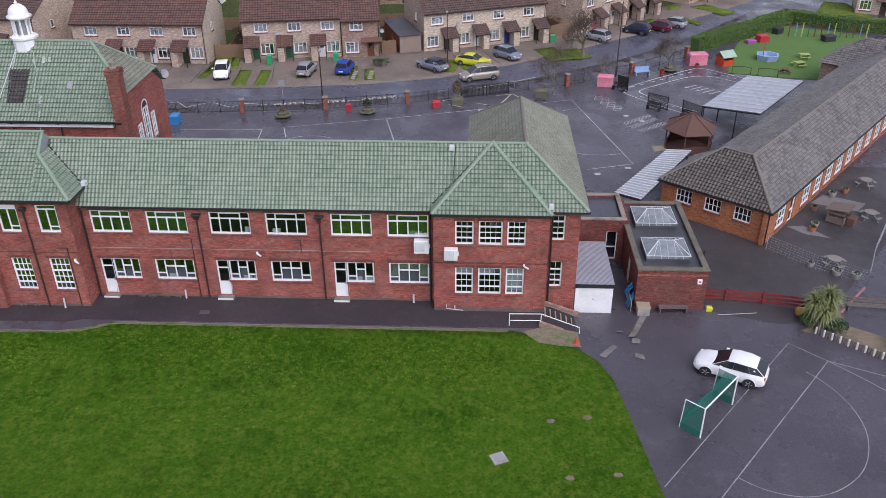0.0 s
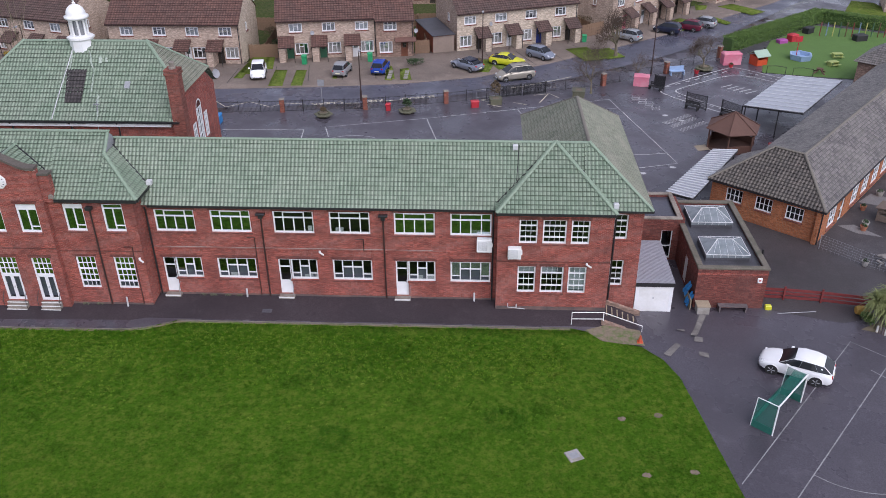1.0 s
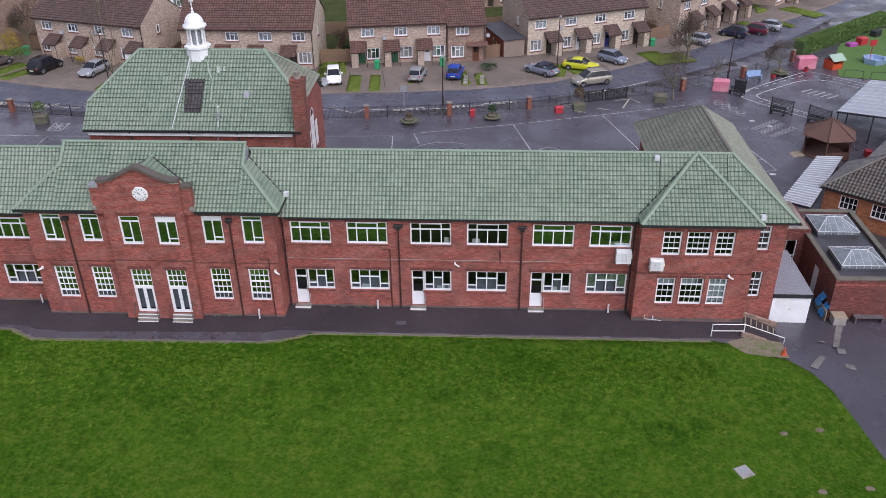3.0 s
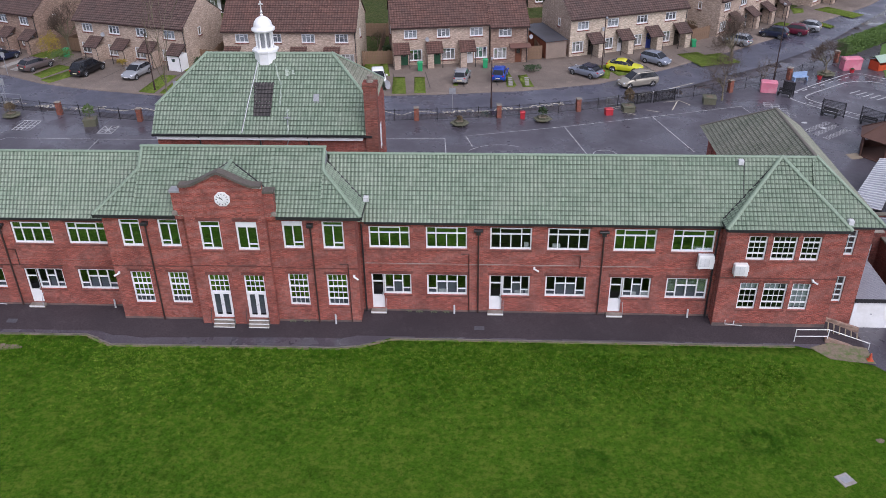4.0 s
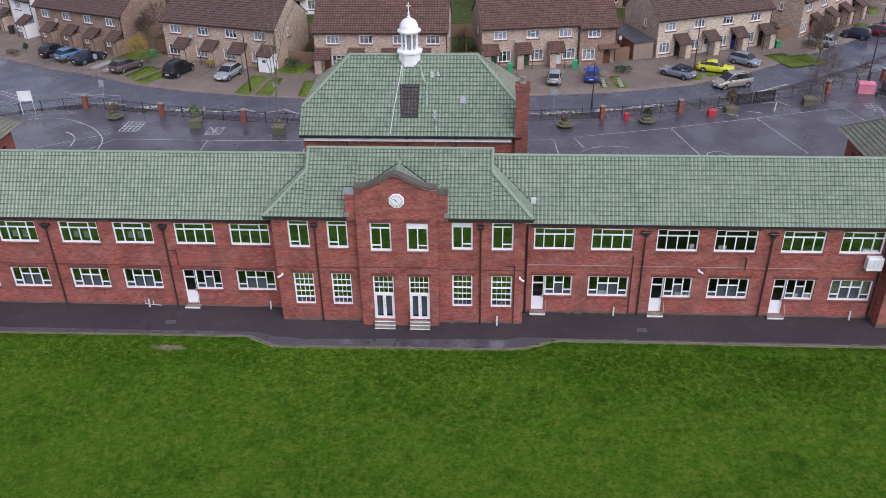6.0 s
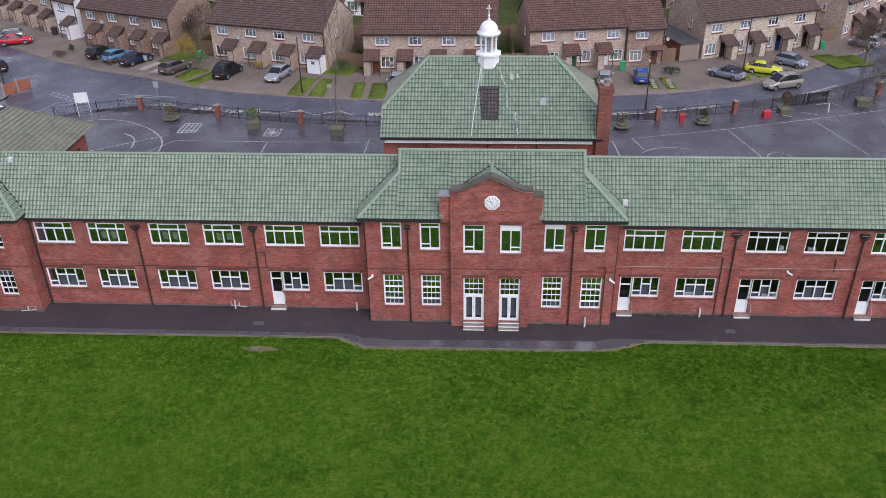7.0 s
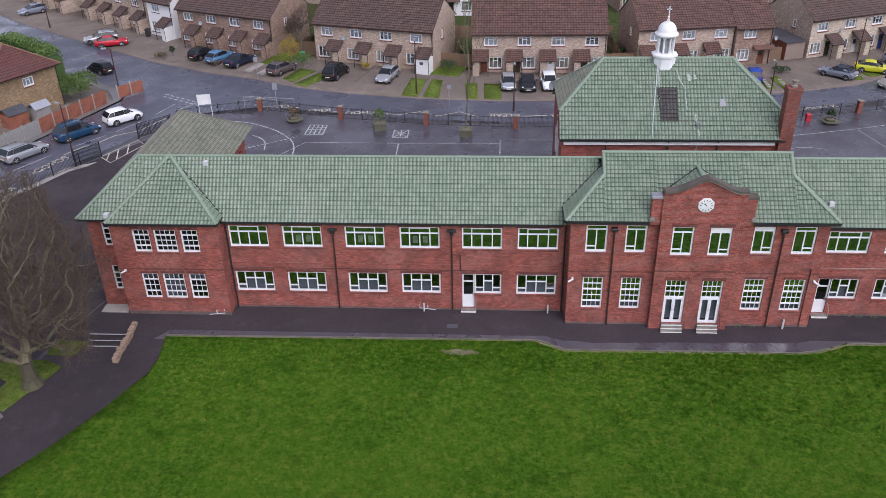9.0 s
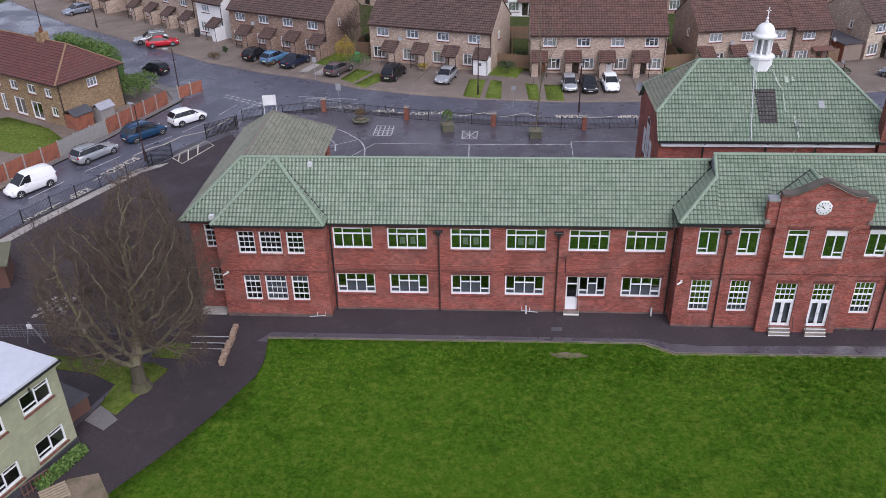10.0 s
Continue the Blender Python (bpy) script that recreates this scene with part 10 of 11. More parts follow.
def pot(x, y, r, mat_, plant=True):
    ob = thing("plant_pot", "round garden pot with a low plant", "pot", pose(x, y, zg(x, y)), "garden pots")
    part("pot", Geo().lathe([(r * 0.7, 0), (r, 0.4), (r * 1.05, 0.42), (r * 0.9, 0.42), (r * 0.85, 0.34)], n=12), mat_, ob)
    g = Geo()
    leaf_mass(g, random.Random(int(x * 10)), 0, 0, 0.42, r * 0.8, r * 0.8, 0.16, 60, 0.07)
    tagged(part("plant", g, LEAF_DARK, ob), kind="stuff")


for x, y, r, m in ((60.7, 15.2, 0.25, TERRACOTTA), (59.4, 11.7, 0.28, TERRACOTTA), (59.8, 12.4, 0.3, CONCRETE), (63.1, 17.9, 0.33, CONCRETE), (64.4, 18.6, 0.3, TERRACOTTA), (57.5, 6.4, 0.25, CONCRETE), (59.0, 5.4, 0.35, CONCRETE), (60.2, 5.0, 0.33, CONCRETE), (59.4, 52.5, 0.3, RED_PLASTIC), (54.8, 50.0, 0.3, RED_PLASTIC)):
    pot(x, y, r, m)
SHED_WOOD = worn("brown_weathered_boards", (0.13, 0.095, 0.075), (0.19, 0.145, 0.12), 10, 1.2, 0.85, bump=0.2)
ph = thing("playhouse", "weathered timber playhouse with a sloping roof", "playhouse", pose(61.9, 13.4, zg(62, 13), 0, 0, 50) @ Matrix.Diagonal((0.75, 0.75, 0.9, 1.0)))
for x in (-0.9, 0.9):
    part("post", Geo().box(x - 0.05, x + 0.05, -0.9, -0.8, 0, 1.5), SHED_WOOD, ph)
    part("post", Geo().box(x - 0.05, x + 0.05, 0.8, 0.9, 0, 1.3), SHED_WOOD, ph)
part("wall_panel", Geo().box(-0.9, 0.9, 0.82, 0.88, 0.1, 1.25), SHED_WOOD, ph)
part("side_panel", Geo().box(-0.92, -0.86, -0.85, 0.85, 0.1, 0.7).box(-0.92, -0.86, -0.85, 0.85, 0.95, 1.15), SHED_WOOD, ph)
part("side_panel", Geo().box(0.86, 0.92, -0.85, 0.85, 0.1, 0.7), SHED_WOOD, ph)
part("front_rail", Geo().box(-0.9, 0.3, -0.88, -0.82, 0.1, 0.7), SHED_WOOD, ph)
part("roof", Geo().slab([(-1.15, -1.2, 1.62), (1.15, -1.2, 1.62), (1.15, 1.15, 1.32), (-1.15, 1.15, 1.32)], 0.06), SHED_WOOD, ph)
part("counter_box", Geo().soft_box(-0.3, 0.8, -1.7, -0.95, 0, 0.75, 0.03), TIMBER, ph)
for pts in ([(57.7, 12.4), (58.7, 11.2), (60.5, 10.6), (59.0, 12.6)], [(60.9, 16.6), (62.5, 18.2), (65.4, 16.6), (64.2, 15.2)]):
    sheet("paving", pts, 0.02, SLAB, "pale worn paving at a nursery door", "paving")


def mesh_fence(pts, label, h=1.2):
    ob = thing("mesh_fence", label, "fence", None, "mesh fences")
    for (xa, ya), (xb, yb) in zip(pts, pts[1:]):
        L = math.hypot(xb - xa, yb - ya)
        k = max(1, round(L / 2.6))
        for i in range(k + 1):
            x, y = xa + (xb - xa) * i / k, ya + (yb - ya) * i / k
            part("post", Geo().tube([(x, y, zg(x, y) - 0.1), (x, y, zg(x, y) + h)], 0.03, 6), LEAD, ob)
        g = Geo()
        za, zb = zg(xa, ya), zg(xb, yb)
        for j in range(7):
            g.tube([(xa, ya, za + h * j / 6), (xb, yb, zb + h * j / 6)], 0.008, 3)
        for j in range(int(L / 0.3)):
            t = j * 0.3 / L
            x, y = xa + (xb - xa) * t, ya + (yb - ya) * t
            g.tube([(x, y, za), (x, y, za + h)], 0.006, 3)
        tagged(part("mesh", g, LEAD, ob), kind="stuff")


mesh_fence([(55.0, 8.7), (57.5, 6.2), (60.6, 4.0)], "thin grey wire fence beside the nursery yard")
mesh_fence([(60.6, 4.0), (62.6, 8.0), (65.6, 12.9), (72, 24)], "grey mesh fence along the nursery yard")
marking("kerb_line", "pink painted line on the tarmac", [[(60.4, 3.8), (57.6, 0.6)]], 0.16, worn("faded_pink_line", (0.42, 0.18, 0.19), (0.36, 0.15, 0.16), 8, 1, 0.8, bump=0))

# ---- nursery play garden ----
TURF = worn("artificial_turf", (0.075, 0.15, 0.03), (0.10, 0.19, 0.04), 6, 0.5, 0.9, bump=0.2)
sheet("artificial_lawn", [(62.6, 50.6), (63.6, 54.0), (64.5, 57.5), (67.5, 64.0), (75.8, 71.6), (82, 68.6), (85.0, 66.8), (79.5, 57.0), (72.6, 48.2), (66.8, 49.5)], 0.03, TURF, "bright artificial grass of the nursery garden", "artificial grass")
wh = thing("toy_house", "orange plastic toy house with a pale green roof", "toy house", pose(63.0, 53.9, zg(63, 54), 0, 0, 25))
part("walls", Geo().box(-0.8, 0.8, -0.7, -0.6, 0, 0.7).box(-0.8, -0.7, -0.7, 0.7, 0, 1.1).box(0.7, 0.8, -0.7, 0.7, 0, 1.1).box(-0.8, 0.8, 0.6, 0.7, 0, 1.1), worn("orange_red_plastic", (0.65, 0.09, 0.03), (0.55, 0.08, 0.03), 5, 1, 0.5, bump=0), wh)
part("roof", Geo().slab([(-1.0, -0.95, 1.15), (1.0, -0.95, 1.15), (1.0, 0, 1.75), (-1.0, 0, 1.75)], 0.06).slab([(-1.0, 0, 1.75), (1.0, 0, 1.75), (1.0, 0.95, 1.15), (-1.0, 0.95, 1.15)], 0.06), worn("pale_green_plastic", (0.3, 0.42, 0.33), (0.36, 0.48, 0.38), 5, 1, 0.6, bump=0), wh)
boat = thing("sand_boat", "blue hexagonal sandpit boat with a red mast", "sandpit", pose(68.7, 56.0, zg(69, 56), 0, 0, 15))
part("hull", Geo().lathe([(1.3, 0), (1.45, 0.7), (1.2, 0.7), (1.1, 0.25), (0.2, 0.25)], n=6), GREY_BLUE_PAINT, boat)
part("mast", Geo().tube([(-0.2, 0.6, 0.2), (-0.2, 0.6, 2.6)], 0.05, 6), RED_PLASTIC, boat)
part("flag", Geo().soft_box(-0.65, 0.25, 0.57, 0.63, 2.0, 2.7, 0.02), RED_PLASTIC, boat)
LIME_TABLE = worn("lime_green_paint", (0.3, 0.36, 0.1), (0.38, 0.43, 0.15), 6, 1, 0.6, bump=0.05)
for k, (x, y) in enumerate(((73.4, 56.7), (71.7, 53.4))):
    tb = thing("toy_table", "lime-green play table on the lawn", "table", pose(x, y, zg(x, y), 0, 0, 20 * k), "play tables")
    part("tabletop", Geo().box(-0.6, 0.6, -0.4, 0.4, 0.5, 0.56), LIME_TABLE, tb)
    for sx in (-0.5, 0.5):
        part("leg", Geo().box(sx - 0.05, sx + 0.05, -0.35, 0.35, 0, 0.5), LIME_TABLE, tb)
    part("bench_seat", Geo().box(-0.6, 0.6, -0.8, -0.55, 0.28, 0.33).box(-0.6, 0.6, 0.55, 0.8, 0.28, 0.33), LIME_TABLE, tb)
star = thing("toy_table", "brown star-shaped timber seat", "table", pose(69.2, 50.6, zg(69, 50.6)), "play tables")
part("tabletop", Geo().lathe([(0.4, 0.5), (0.42, 0.56)], n=8), TIMBER, star)
for k in range(4):
    a = math.pi / 2 * k + 0.4
    part("leg", Geo().tube([(0, 0, 0.5), (0.9 * math.cos(a), 0.9 * math.sin(a), 0.0)], 0.08, 4), TIMBER, star)
POLES = [worn(n + "_pole_paint", c, tuple(0.85 * q for q in c), 5, 1, 0.6, bump=0) for n, c in (("red", (0.22, 0.05, 0.04)), ("blue", (0.2, 0.3, 0.42)), ("yellow", (0.5, 0.48, 0.15)), ("green", (0.06, 0.14, 0.08)), ("brown", (0.14, 0.07, 0.04)))]
for k in range(13):
    x, y = 74.5 + 0.82 * k, 66.3 - 0.06 * k
    ps = thing("coloured_pole", "upright painted play pole on the nursery lawn", "pole", pose(x, y, zg(x, y)), "coloured play poles")
    part("shaft", Geo().tube([(0, 0, 0), (0.03, 0, 1.9)], 0.07, 7), POLES[k % 5], ps)
bin_box(70.2, 63.9, 1.2, 0.9, 0.9, RED_PLASTIC, "red plastic toy box by the hedge", "toy_box", "box", 30)
bin_box(68.6, 63.0, 1.2, 0.8, 0.45, worn("magenta_plastic", (0.4, 0.08, 0.35), (0.35, 0.07, 0.3), 5, 1, 0.5, bump=0), "magenta plastic toy tray by the hedge", "toy_tray", "box", 20)
bin_box(79.0, 64.3, 1.6, 1.0, 0.8, TRIM, "dark play tunnel on the lawn", "play_tunnel", "toy", 15)
bin_box(73.5, 67.8, 1.4, 0.9, 0.8, TRIM, "dark toys heaped by the hedge", "toy_heap", "toy", 40)
bin_box(56.9, 27.4, 0.5, 0.5, 0.6, RED_PLASTIC, "red plastic bin by the canopy", "toy_bin", "bin", 0)
for pa, pb_ in (((63.0, 50.3), (65.0, 49.8)), ((65.8, 49.6), (67.9, 49.1))):
    hp = thing("hoop_rail", "dark metal hoop rail at the lawn edge", "rail", None, "hoop rails")
    z = zg(*pa)
    part("hoop", Geo().tube([(pa[0], pa[1], z), (pa[0], pa[1], z + 0.9), ((pa[0] + pb_[0]) / 2, (pa[1] + pb_[1]) / 2, z + 1.0), (pb_[0], pb_[1], z + 0.9), (pb_[0], pb_[1], z)], 0.04, 6), BLACK_IRON, hp)
for pa, pb_ in (((51.3, 39.0), (53.1, 37.6)), ((54.5, 36.9), (56.0, 34.9)), ((48.9, 44.6), (49.9, 43.9))):
    mesh_gate(pa, pb_, 1.5, "dark timber-framed trellis screen")
    bench((pa[0] + pb_[0]) / 2 - 0.5, (pa[1] + pb_[1]) / 2 - 0.4, -40, 1.5, "dark bench against a trellis screen", TRIM)

# house and lawn seen beyond the hedge
terrace((88.0, 79.0), (97.0, 76.0), 2, BUFF_BRICK, label="buff house beyond the nursery hedge", porch=False)
sheet("lawn", [(80.5, 78.5), (87, 77.5), (96, 74), (97, 70), (84, 72.5), (79, 75.5)], 0.05, LAWN, "front lawn beyond the hedge", "lawn", wall=0.1)

# ---- left of the school ----
cream = thing("classroom_block", "two-storey cream-green panelled block with grey flat roof", "classroom block", pose(-43.05, -12.95, 0, 0, 0, math.degrees(math.atan2(0.939, 0.345))))
CREAM = worn("cream_green_render", (0.30, 0.31, 0.20), (0.36, 0.37, 0.25), 3, 0.5, 0.85, bump=0.08, c3=(0.24, 0.25, 0.17))
PALE_ROOF = worn("pale_grey_roof_sheet", (0.52, 0.55, 0.62), (0.58, 0.61, 0.67), 3, 0.4, 0.4, bump=0.03)
ch_ = []
for s in (0.62, 3.72, 6.82, 9.92, 13.0):
    for z in (0.48, 3.7):
        ch_.append((18 - s - 1.97, 18 - s, z, z + 1.23))
part("wall", wall(Geo(), (-18, 0), (0, 0), -0.5, 5.5, ch_), CREAM, cream)
part("wall", wall(Geo(), (0, 0), (0, 8), -0.5, 5.5), CREAM, cream)
for a, b, lo, hi in ch_:
    window(cream, pose(-18 + a, 0.06, lo), 1.97, 1.23, [(1.0, 0.06, 1.17)], [(0.38, 0.06, 0.97, 0.06), (0.95, 1.03, 1.94, 0.06)], glass=GLASS_DARK, frame_w=0.1, bar=0.08)
part("roof", Geo().slab([(-18.2, -0.25, 5.75), (0.08, -0.25, 5.75), (0.08, 8.2, 5.75), (-18.2, 8.2, 5.75)], 0.2), PALE_ROOF, cream)
part("fascia", Geo().box(-18.2, 0.2, -0.22, -0.02, 5.3, 5.54), CREAM, cream)
part("gutter", Geo().box(-18.2, 0.25, -0.33, -0.25, 5.48, 5.6), BLACK_PAINT, cream)
part("floor_band", Geo().box(-18, 0.0, -0.03, 0.0, 2.72, 2.82), CREAM, cream)
part("plinth", Geo().box(-18, 0.03, -0.05, 0.0, -0.45, 0.15), FELT, cream)
part("cover_strip", Geo().box(-3.1, -3.0, -0.02, 0.0, 0.15, 5.3).box(-6.2, -6.1, -0.02, 0.0, 0.15, 5.3), CREAM, cream)
part("floor", Geo().box(-17.6, -0.4, 0.5, 7.5, 2.5, 2.7).box(-17.6, -0.4, 2.2, 2.3, 0, 5.3), DARK_ROOM, cream)
part("downpipe", Geo().tube([(-1.9, -0.1, 5.3), (-1.9, -0.1, 4.9)], 0.05, 6), BLACK_PAINT, cream)
hedge([(-42.4, -13.6), (-43.6, -16.6)], 0.6, 0.5, "low clipped green hedge along the block", 31, 200)
sheet("lawn", [(-48.5, -5.3), (-47.7, -6.6), (-44.8, -7.0), (-42.9, -8.0), (-43.1, -9.9), (-41.8, -10.7), (-40.0, -6.5), (-41.2, -5.9), (-42.9, -5.8)], 0.05, LAWN, "rough grass under the bare tree", "lawn", wall=0.1)
sheet("lawn", [(-41.6, -5.3), (-39.7, -5.4), (-39.3, -3.9), (-41.8, -3.6)], 0.05, LAWN, "small grass patch by the steps", "lawn", wall=0.1)
sheet("paving", [(-43.5, -11.2), (-43.0, -9.8), (-41.5, -11.1), (-42.0, -12.0)], 0.04, SLAB, "pale concrete slab by the block", "paving")
sheet("bare_ground", [(-42.4, -15.8), (-40.9, -15.3), (-39.6, -17.0), (-41.5, -20.5), (-43.0, -18.0)], 0.05, EARTH, "muddy bare ground beside the path", "bare earth")
ls = thing("lean_to", "dark flat-roofed lean-to beside the block", "shed", pose(-43.5, -10.2, zg(-43.5, -10.2), 0, 0, 155))
part("wall", Geo().box(0, 4.2, 0, 1.6, 0, 1.0), TIMBER, ls)
part("roof", Geo().slab([(-0.1, -0.1, 1.1), (4.3, -0.1, 1.1), (4.3, 1.8, 1.15), (-0.1, 1.8, 1.15)], 0.08), FELT, ls)
lw = thing("rubble_wall", "short low wall of rough brown stones beside the steps", "wall")
rnd = random.Random(12)
for k in range(12):
    for j in range(2):
        y = -6.0 + 0.31 * k
        w, h = rnd.uniform(0.14, 0.2), 0.28 + rnd.uniform(-0.03, 0.05)
        x = -36.75 + rnd.uniform(-0.05, 0.05)
        zb = zg(x, y) + j * 0.26 - 0.05
        st = Geo()
        st.soft_box(x - w, x + w, y, y + 0.29, zb, zb + h, 0.07)
        part("stone", st, BROWN_BRICK if False else worn("rough_stone", (0.26, 0.18, 0.13), (0.34, 0.25, 0.18), 6, 2, 0.9, bump=0.4) if k == 0 and j == 0 else bpy.data.materials["rough_stone"], lw)
stp = thing("garden_steps", "three shallow tarmac steps with white nosings", "steps")
for k in range(3):
    y = -2.9 - 0.5 * k
    part("step", Geo().box(-39.5 + 0.1 * k, -36.95, y - 0.5, y, -0.3, zg(-38, y) + 0.16 - 0.05 * k), PATH_TARMAC, stp)
    part("nosing", Geo().box(-39.5 + 0.1 * k, -36.95, y - 0.52, y - 0.44, zg(-38, y) + 0.163 - 0.05 * k, zg(-38, y) + 0.18 - 0.05 * k), LINE_PAINT, stp)
part("step", Geo().soft_box(X0 - 39.8, X0 - 37.9, -0.95, -0.02, 0.0, 0.5, 0.03), CONCRETE, stp, "pale concrete doorstep")
ck = Geo()
for i in range(6):
    for j in range(6):
        if (i + j) % 2:
            continue
        x, y = -51.3 + 0.36 * i, -1.7 + 0.42 * j
        ck.prism([(x, y), (x + 0.36, y), (x + 0.36, y + 0.42), (x, y + 0.42)], zg(x, y) + 0.01, zg(x, y) + 0.03)
tagged(part("chessboard", ck, CONCRETE), "pale squares of a painted playground chessboard", "marking", kind="stuff")
mesh_fence([(-53, -3.7), (-49.3, -3.5), (-42.0, -3.0)], "thin wire fence under the bare tree", 1.1)
stand = thing("ball_stand", "white and grey metal frame stand", "stand", pose(-49.8, -4.2, zg(-49.8, -4.2)))
part("frame", Geo().tube([(-0.6, 0, 0), (-0.1, 0, 1.8), (0.5, 0.2, 0)], 0.04, 5).tube([(-0.1, 0, 1.8), (-0.1, 0.9, 0)], 0.04, 5), LEAD, stand)
part("plate", Geo().box(-0.25, 0.1, -0.06, -0.02, 1.3, 1.65), WHITE_PAINT, stand)
sl = thing("shelter", "small weathered timber shelter with a pale roof", "shelter", pose(-56.6, 2.6, zg(-56, 2.6), 0, 0, 20))
part("wall", Geo().box(-1.6, 1.6, -1.2, 1.2, 0, 1.9), TIMBER, sl)
part("roof", Geo().slab([(-1.9, -1.5, 2.0), (1.9, -1.5, 2.0), (1.9, 1.5, 2.4), (-1.9, 1.5, 2.4)], 0.12), MOSSY_TIMBER, sl)


# ---- back gardens and drives ----
FENCE_WOOD = worn("brown_garden_fence", (0.17, 0.105, 0.065), (0.24, 0.155, 0.10), 10, 1.0, 0.85, bump=0.15, c3=(0.12, 0.085, 0.06))
BOARD = {}


def garden_fence(p0, p1, label, h=1.8, material=None):
    """A close-boarded timber fence between posts."""
    L = math.hypot(p1[0] - p0[0], p1[1] - p0[1])
    z = min(zg(*p0), zg(*p1)) - 0.15
    ob = thing("garden_fence", label, "fence", pose(p0[0], p0[1], z, 0, 0, math.degrees(math.atan2(p1[1] - p0[1], p1[0] - p0[0]))), "garden fences")
    material = material or FENCE_WOOD
    key = (material.name, h)
    if key not in BOARD:
        BOARD[key] = Geo().box(0, 0.19, -0.012, 0.012, 0.05, h).mesh("board", material)
    for i in range(int(L / 0.2)):
        part("board", BOARD[key], None, ob, at=pose(i * 0.2, 0.015 * (i % 2), 0.03 * math.sin(i * 1.7)))
    for i in range(int(L / 2.4) + 1):
        part("post", Geo().box(min(i * 2.4, L) - 0.05, min(i * 2.4, L) + 0.05, 0.02, 0.12, -0.1, h + 0.06), material, ob)
    return ob


for p0, p1 in (((-19.5, 53.6), (-15.2, 52.6)), ((0.9, 53.4), (4.7, 53.8)), ((21.2, 56.2), (23.0, 56.6)), ((41.6, 63.6), (46.0, 67.0)), ((-40.4, 58.2), (-35.6, 57.6)),
               ((-17.4, 53.2), (-17.2, 66.0)), ((2.8, 53.8), (2.4, 66.0)), ((44.0, 66.0), (38.0, 78.0)), ((-37.8, 58.0), (-34.2, 70.0)), ((-19.0, 66.4), (3.4, 66.2)), ((5.0, 67.0), (24.0, 70.0)), ((22.6, 57.0), (20.6, 69.0)), ((-36.0, 70.5), (-20.0, 66.6))):
    garden_fence(p0, p1, "brown close-boarded garden fence behind the terraces")
for x, y, r, h, m, sd in ((-16.4, 56.0, 0.9, 1.3, LEAF_DARK, 61), (-18.6, 60.5, 1.2, 2.0, LEAF_BROWN, 62), (3.6, 57.5, 0.9, 1.4, LEAF_DARK, 63), (1.8, 61.0, 1.1, 1.9, LEAF_BROWN, 64), (43.4, 69.0, 1.3, 1.9, LEAF_BROWN, 65), (-36.4, 61.5, 1.0, 1.6, LEAF_DARK, 66), (23.0, 59.5, 1.0, 1.3, LEAF, 67)):
    shrub(x, y, r, h, m, "untidy shrub in a back garden", sd, 380)
for pts in ([(-43.5, 50.6), (-42.3, 53.8), (-41.3, 53.4), (-42.5, 50.2)], [(-41.6, 49.6), (-40.8, 51.9), (-39.6, 51.3), (-40.5, 49.1)]):
    sheet("drive_strip", pts, 0.02, CONCRETE, "pale concrete strip of a front drive", "paving")
for pts in ([(18.4, 45.8), (18.3, 48.9), (19.0, 49.4), (19.3, 45.7)], [(20.2, 45.9), (19.8, 49.8), (20.8, 50.3), (21.5, 46.0)], [(29.0, 49.4), (29.6, 54.0), (31.4, 54.4), (30.4, 49.2)], [(12.3, 46.0), (12.2, 49.4), (12.7, 49.4), (12.8, 46.0)]):
    sheet("lawn", pts, 0.03, LAWN, "worn grass strip between driveways", "lawn", wall=0.06)
for bx, by in ((18.85, 46.2), (20.75, 46.3)):
    for k in range(5):
        tagged(part("paving_slab", Geo().soft_box(bx - 0.25, bx + 0.25, by + 0.62 * k, by + 0.62 * k + 0.4, zg(bx, by) - 0.05, zg(bx, by) + 0.06, 0.02), CONCRETE), "pale paving slab set in the grass strip", "paving slab", "paving slabs in the drive")
for pts in ([(64.9, 82.2), (67.4, 83.8), (71.0, 79.2), (68.7, 77.4)], [(61.5, 75.3), (62.6, 76.4), (64.6, 73.0), (63.7, 71.9)], [(61.7, 83.3), (63.4, 82.7), (62.8, 80.6), (61.1, 79.8)], [(82.4, 79.0), (86.0, 86.0), (88.9, 84.6), (89.8, 75.5), (83.0, 76.6)]):
    sheet("lawn", pts, 0.03, LAWN, "patchy front lawn by the bend", "lawn", wall=0.06)
# joints between neighbouring drives
JOINT = worn("dark_drive_joint", (0.06, 0.055, 0.05), (0.09, 0.08, 0.07), 8, 1, 0.9, bump=0)
for p0, p1, units, d in (((-35.0, 54.8), (-19.85, 50.45), 4, 5.8), ((-15.0, 49.3), (0.6, 49.35), 4, 5.6), ((4.9, 50.2), (16.4, 52.1), 3, 6.0), ((26.2, 55.0), (41.2, 61.2), 4, 6.4), ((-54.6, 61.4), (-40.6, 55.6), 4, 6.5), ((-75.0, 77.0), (-61.2, 67.4), 4, 6.0)):
    L = math.hypot(p1[0] - p0[0], p1[1] - p0[1])
    for k in range(units + 1):
        q = quad_on(p0, p1, L * k / units - 0.05, L * k / units + 0.05, 0.2, d)
        sheet("drive_joint", q, 0.012, JOINT, "dark joint between two front drives", "paving joint", step=1.0)

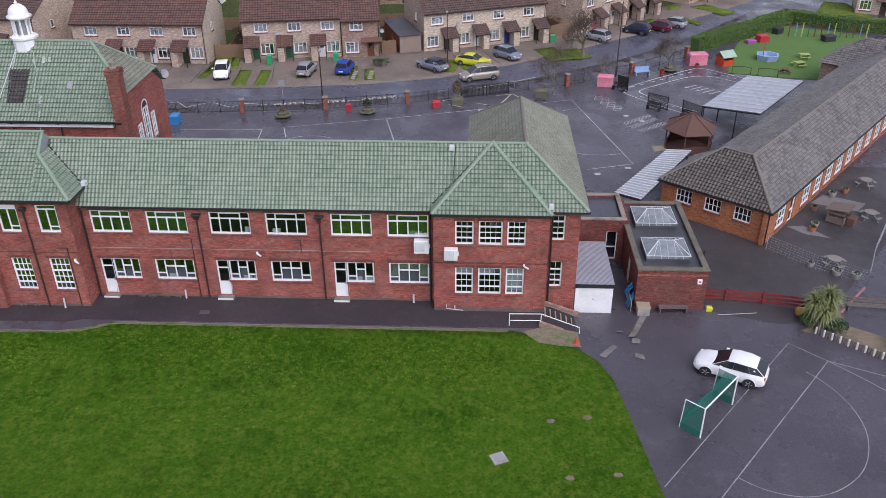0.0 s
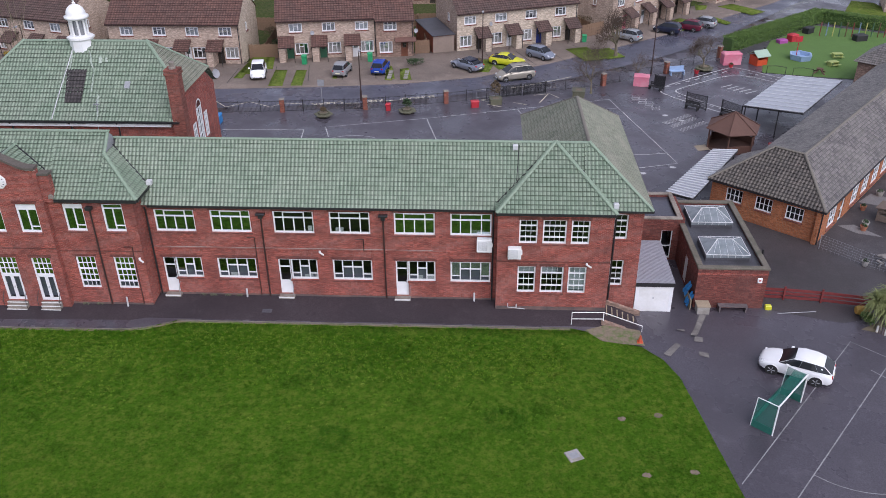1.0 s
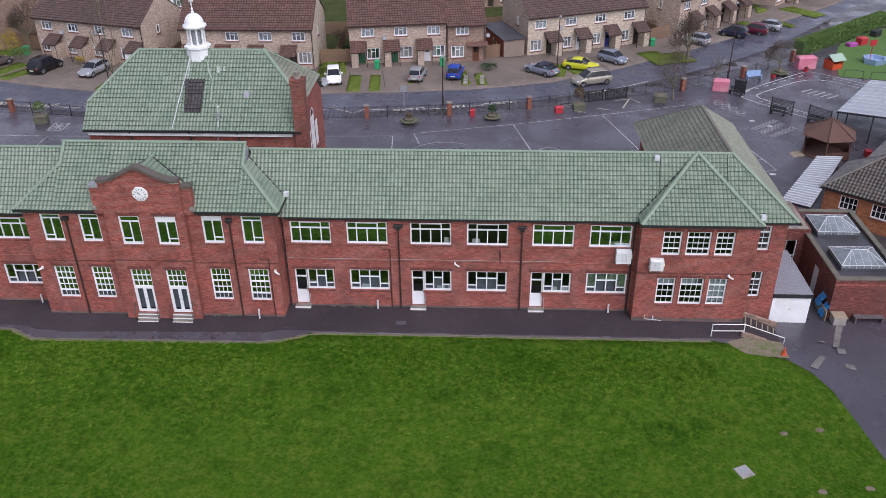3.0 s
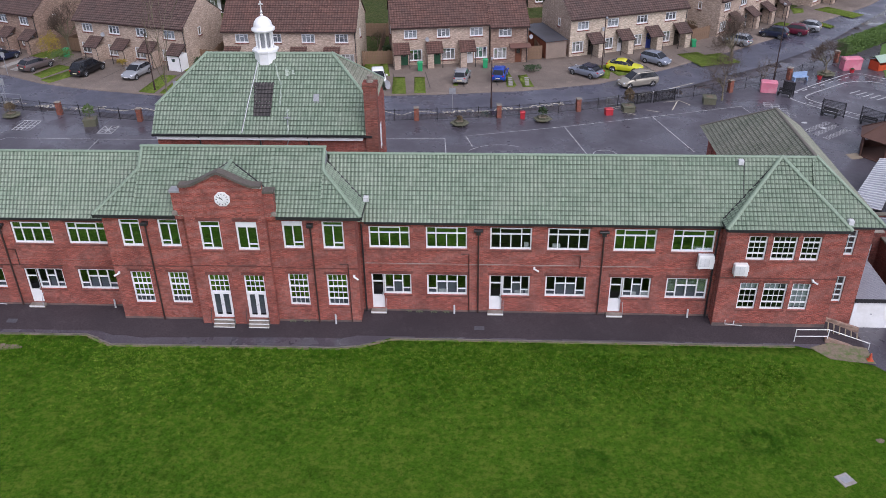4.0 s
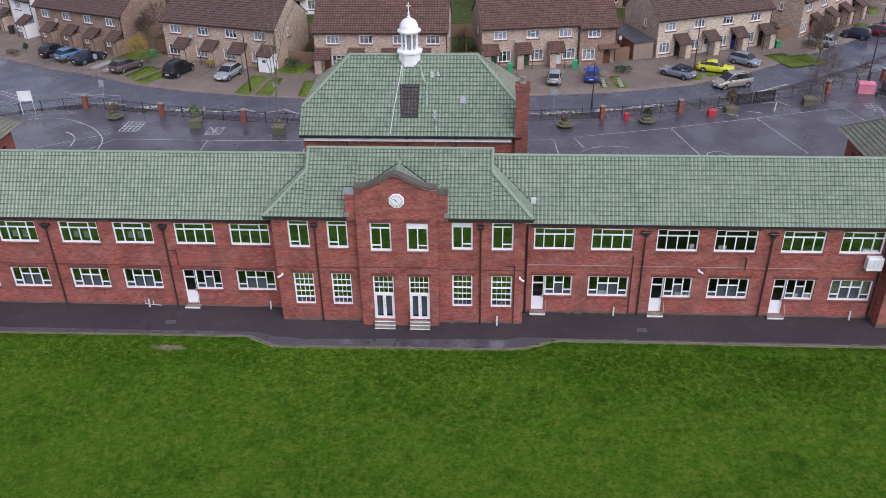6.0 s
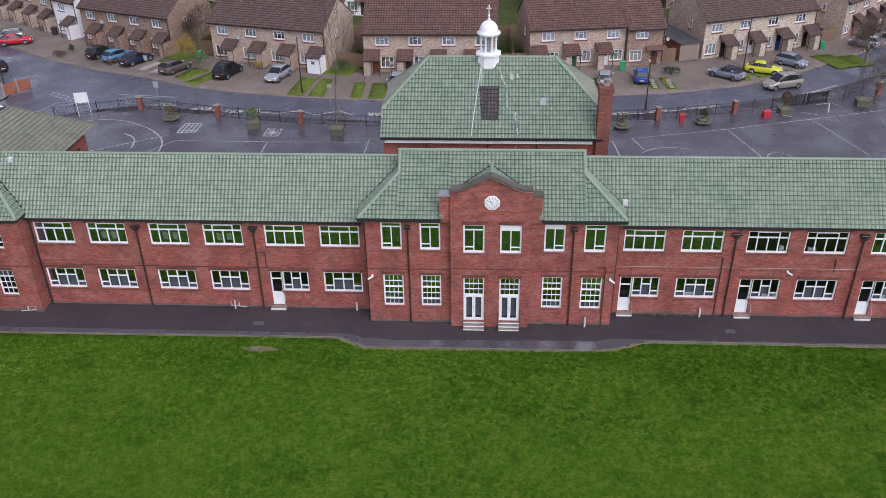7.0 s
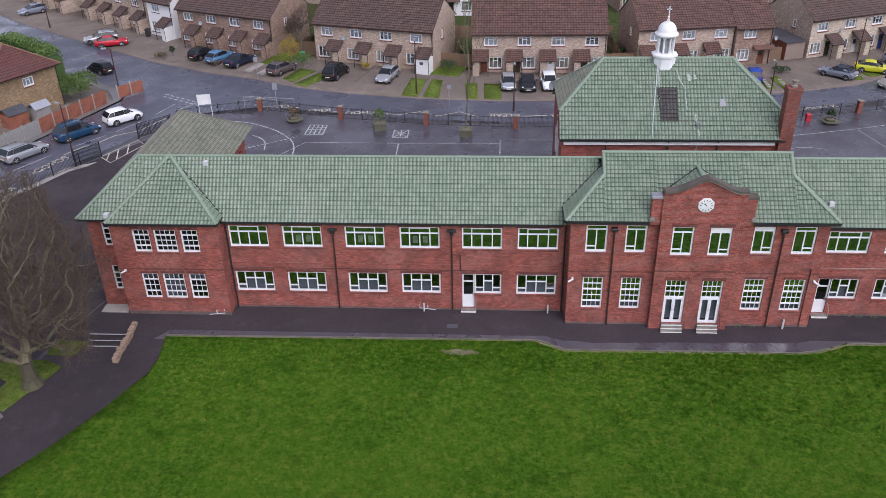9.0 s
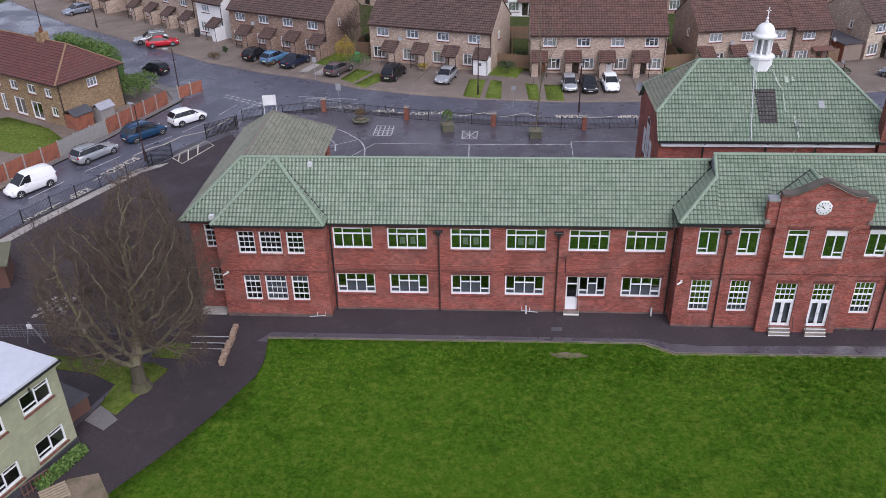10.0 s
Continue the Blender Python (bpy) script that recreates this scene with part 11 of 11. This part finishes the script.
sheet("pavement", [(-56.4, 44.2), (-61, 47.4), (-70, 53.4), (-84, 62.9), (-100, 75.8), (-100, 73.6), (-84, 61.6), (-70, 51.6), (-61, 45.6), (-57.2, 43.2)], -0.02, SLAB, "damp grey pavement round the corner house", "pavement", wall=0.1)
sheet("pavement", [(-40.3, 17.0), (-44.0, 27.0), (-46.2, 30.6), (-49.8, 25.2), (-57.2, 13.2), (-60.2, 6.0), (-64, -5), (-66, -22), (-47, -21), (-45.0, -14.0), (-39.9, 0.6)], 0.008, PATH_TARMAC, "dark damp tarmac of the side yard", "tarmac")
# guard rails at the school gates
for pts in (((29.0, 39.9), (33.4, 41.6), (37.3, 43.6)), ((-40.0, 38.5), (-38.1, 38.3), (-36.2, 38.0))):
    gr = thing("guard_rail", "galvanised pedestrian guard rail at the kerb", "guard rail", None, "guard rails")
    for (xa, ya), (xb, yb) in zip(pts, pts[1:]):
        for zz in (0.15, 0.98):
            part("rail", Geo().tube([(xa, ya, zg(xa, ya) + zz), (xb, yb, zg(xb, yb) + zz)], 0.035, 6), LEAD, gr)
        for k in range(1, 12):
            t = k / 12
            x, y = xa + (xb - xa) * t, ya + (yb - ya) * t
            part("bar", Geo().tube([(x, y, zg(x, y) + 0.15), (x, y, zg(x, y) + 0.98)], 0.01, 4), LEAD, gr)
    for x, y in pts:
        part("post", Geo().tube([(x, y, zg(x, y) - 0.15), (x, y, zg(x, y) + 1.0)], 0.04, 6), LEAD, gr)

# timber clutter at the foot of the cream block
pal = thing("timber_pallet", "stack of yellow timber planks beside the block", "pallet", pose(-42.6, -16.9, zg(-42, -17) + 0.02, 0, 0, 40))
for k in range(6):
    part("plank", Geo().soft_box(-0.7, 0.7, -0.6 + 0.21 * k, -0.6 + 0.21 * k + 0.13, 0.1, 0.16, 0.01), PALE_TIMBER, pal)
for x in (-0.6, 0.0, 0.6):
    part("bearer", Geo().box(x - 0.05, x + 0.05, -0.62, 0.62, 0.0, 0.1), PALE_TIMBER, pal)
rl = thing("timber_railing", "dark brown timber railing beside the block", "railing")
ra, rb = (-44.1, -17.2), (-43.3, -15.9)
for k in range(7):
    x, y = ra[0] + (rb[0] - ra[0]) * k / 6, ra[1] + (rb[1] - ra[1]) * k / 6
    part("baluster", Geo().box(x - 0.03, x + 0.03, y - 0.03, y + 0.03, zg(x, y) - 0.05, zg(x, y) + 0.85), TIMBER, rl)
for zz in (0.2, 0.85):
    part("rail", Geo().tube([(ra[0], ra[1], zg(*ra) + zz), (rb[0], rb[1], zg(*rb) + zz)], 0.04, 4), TIMBER, rl)
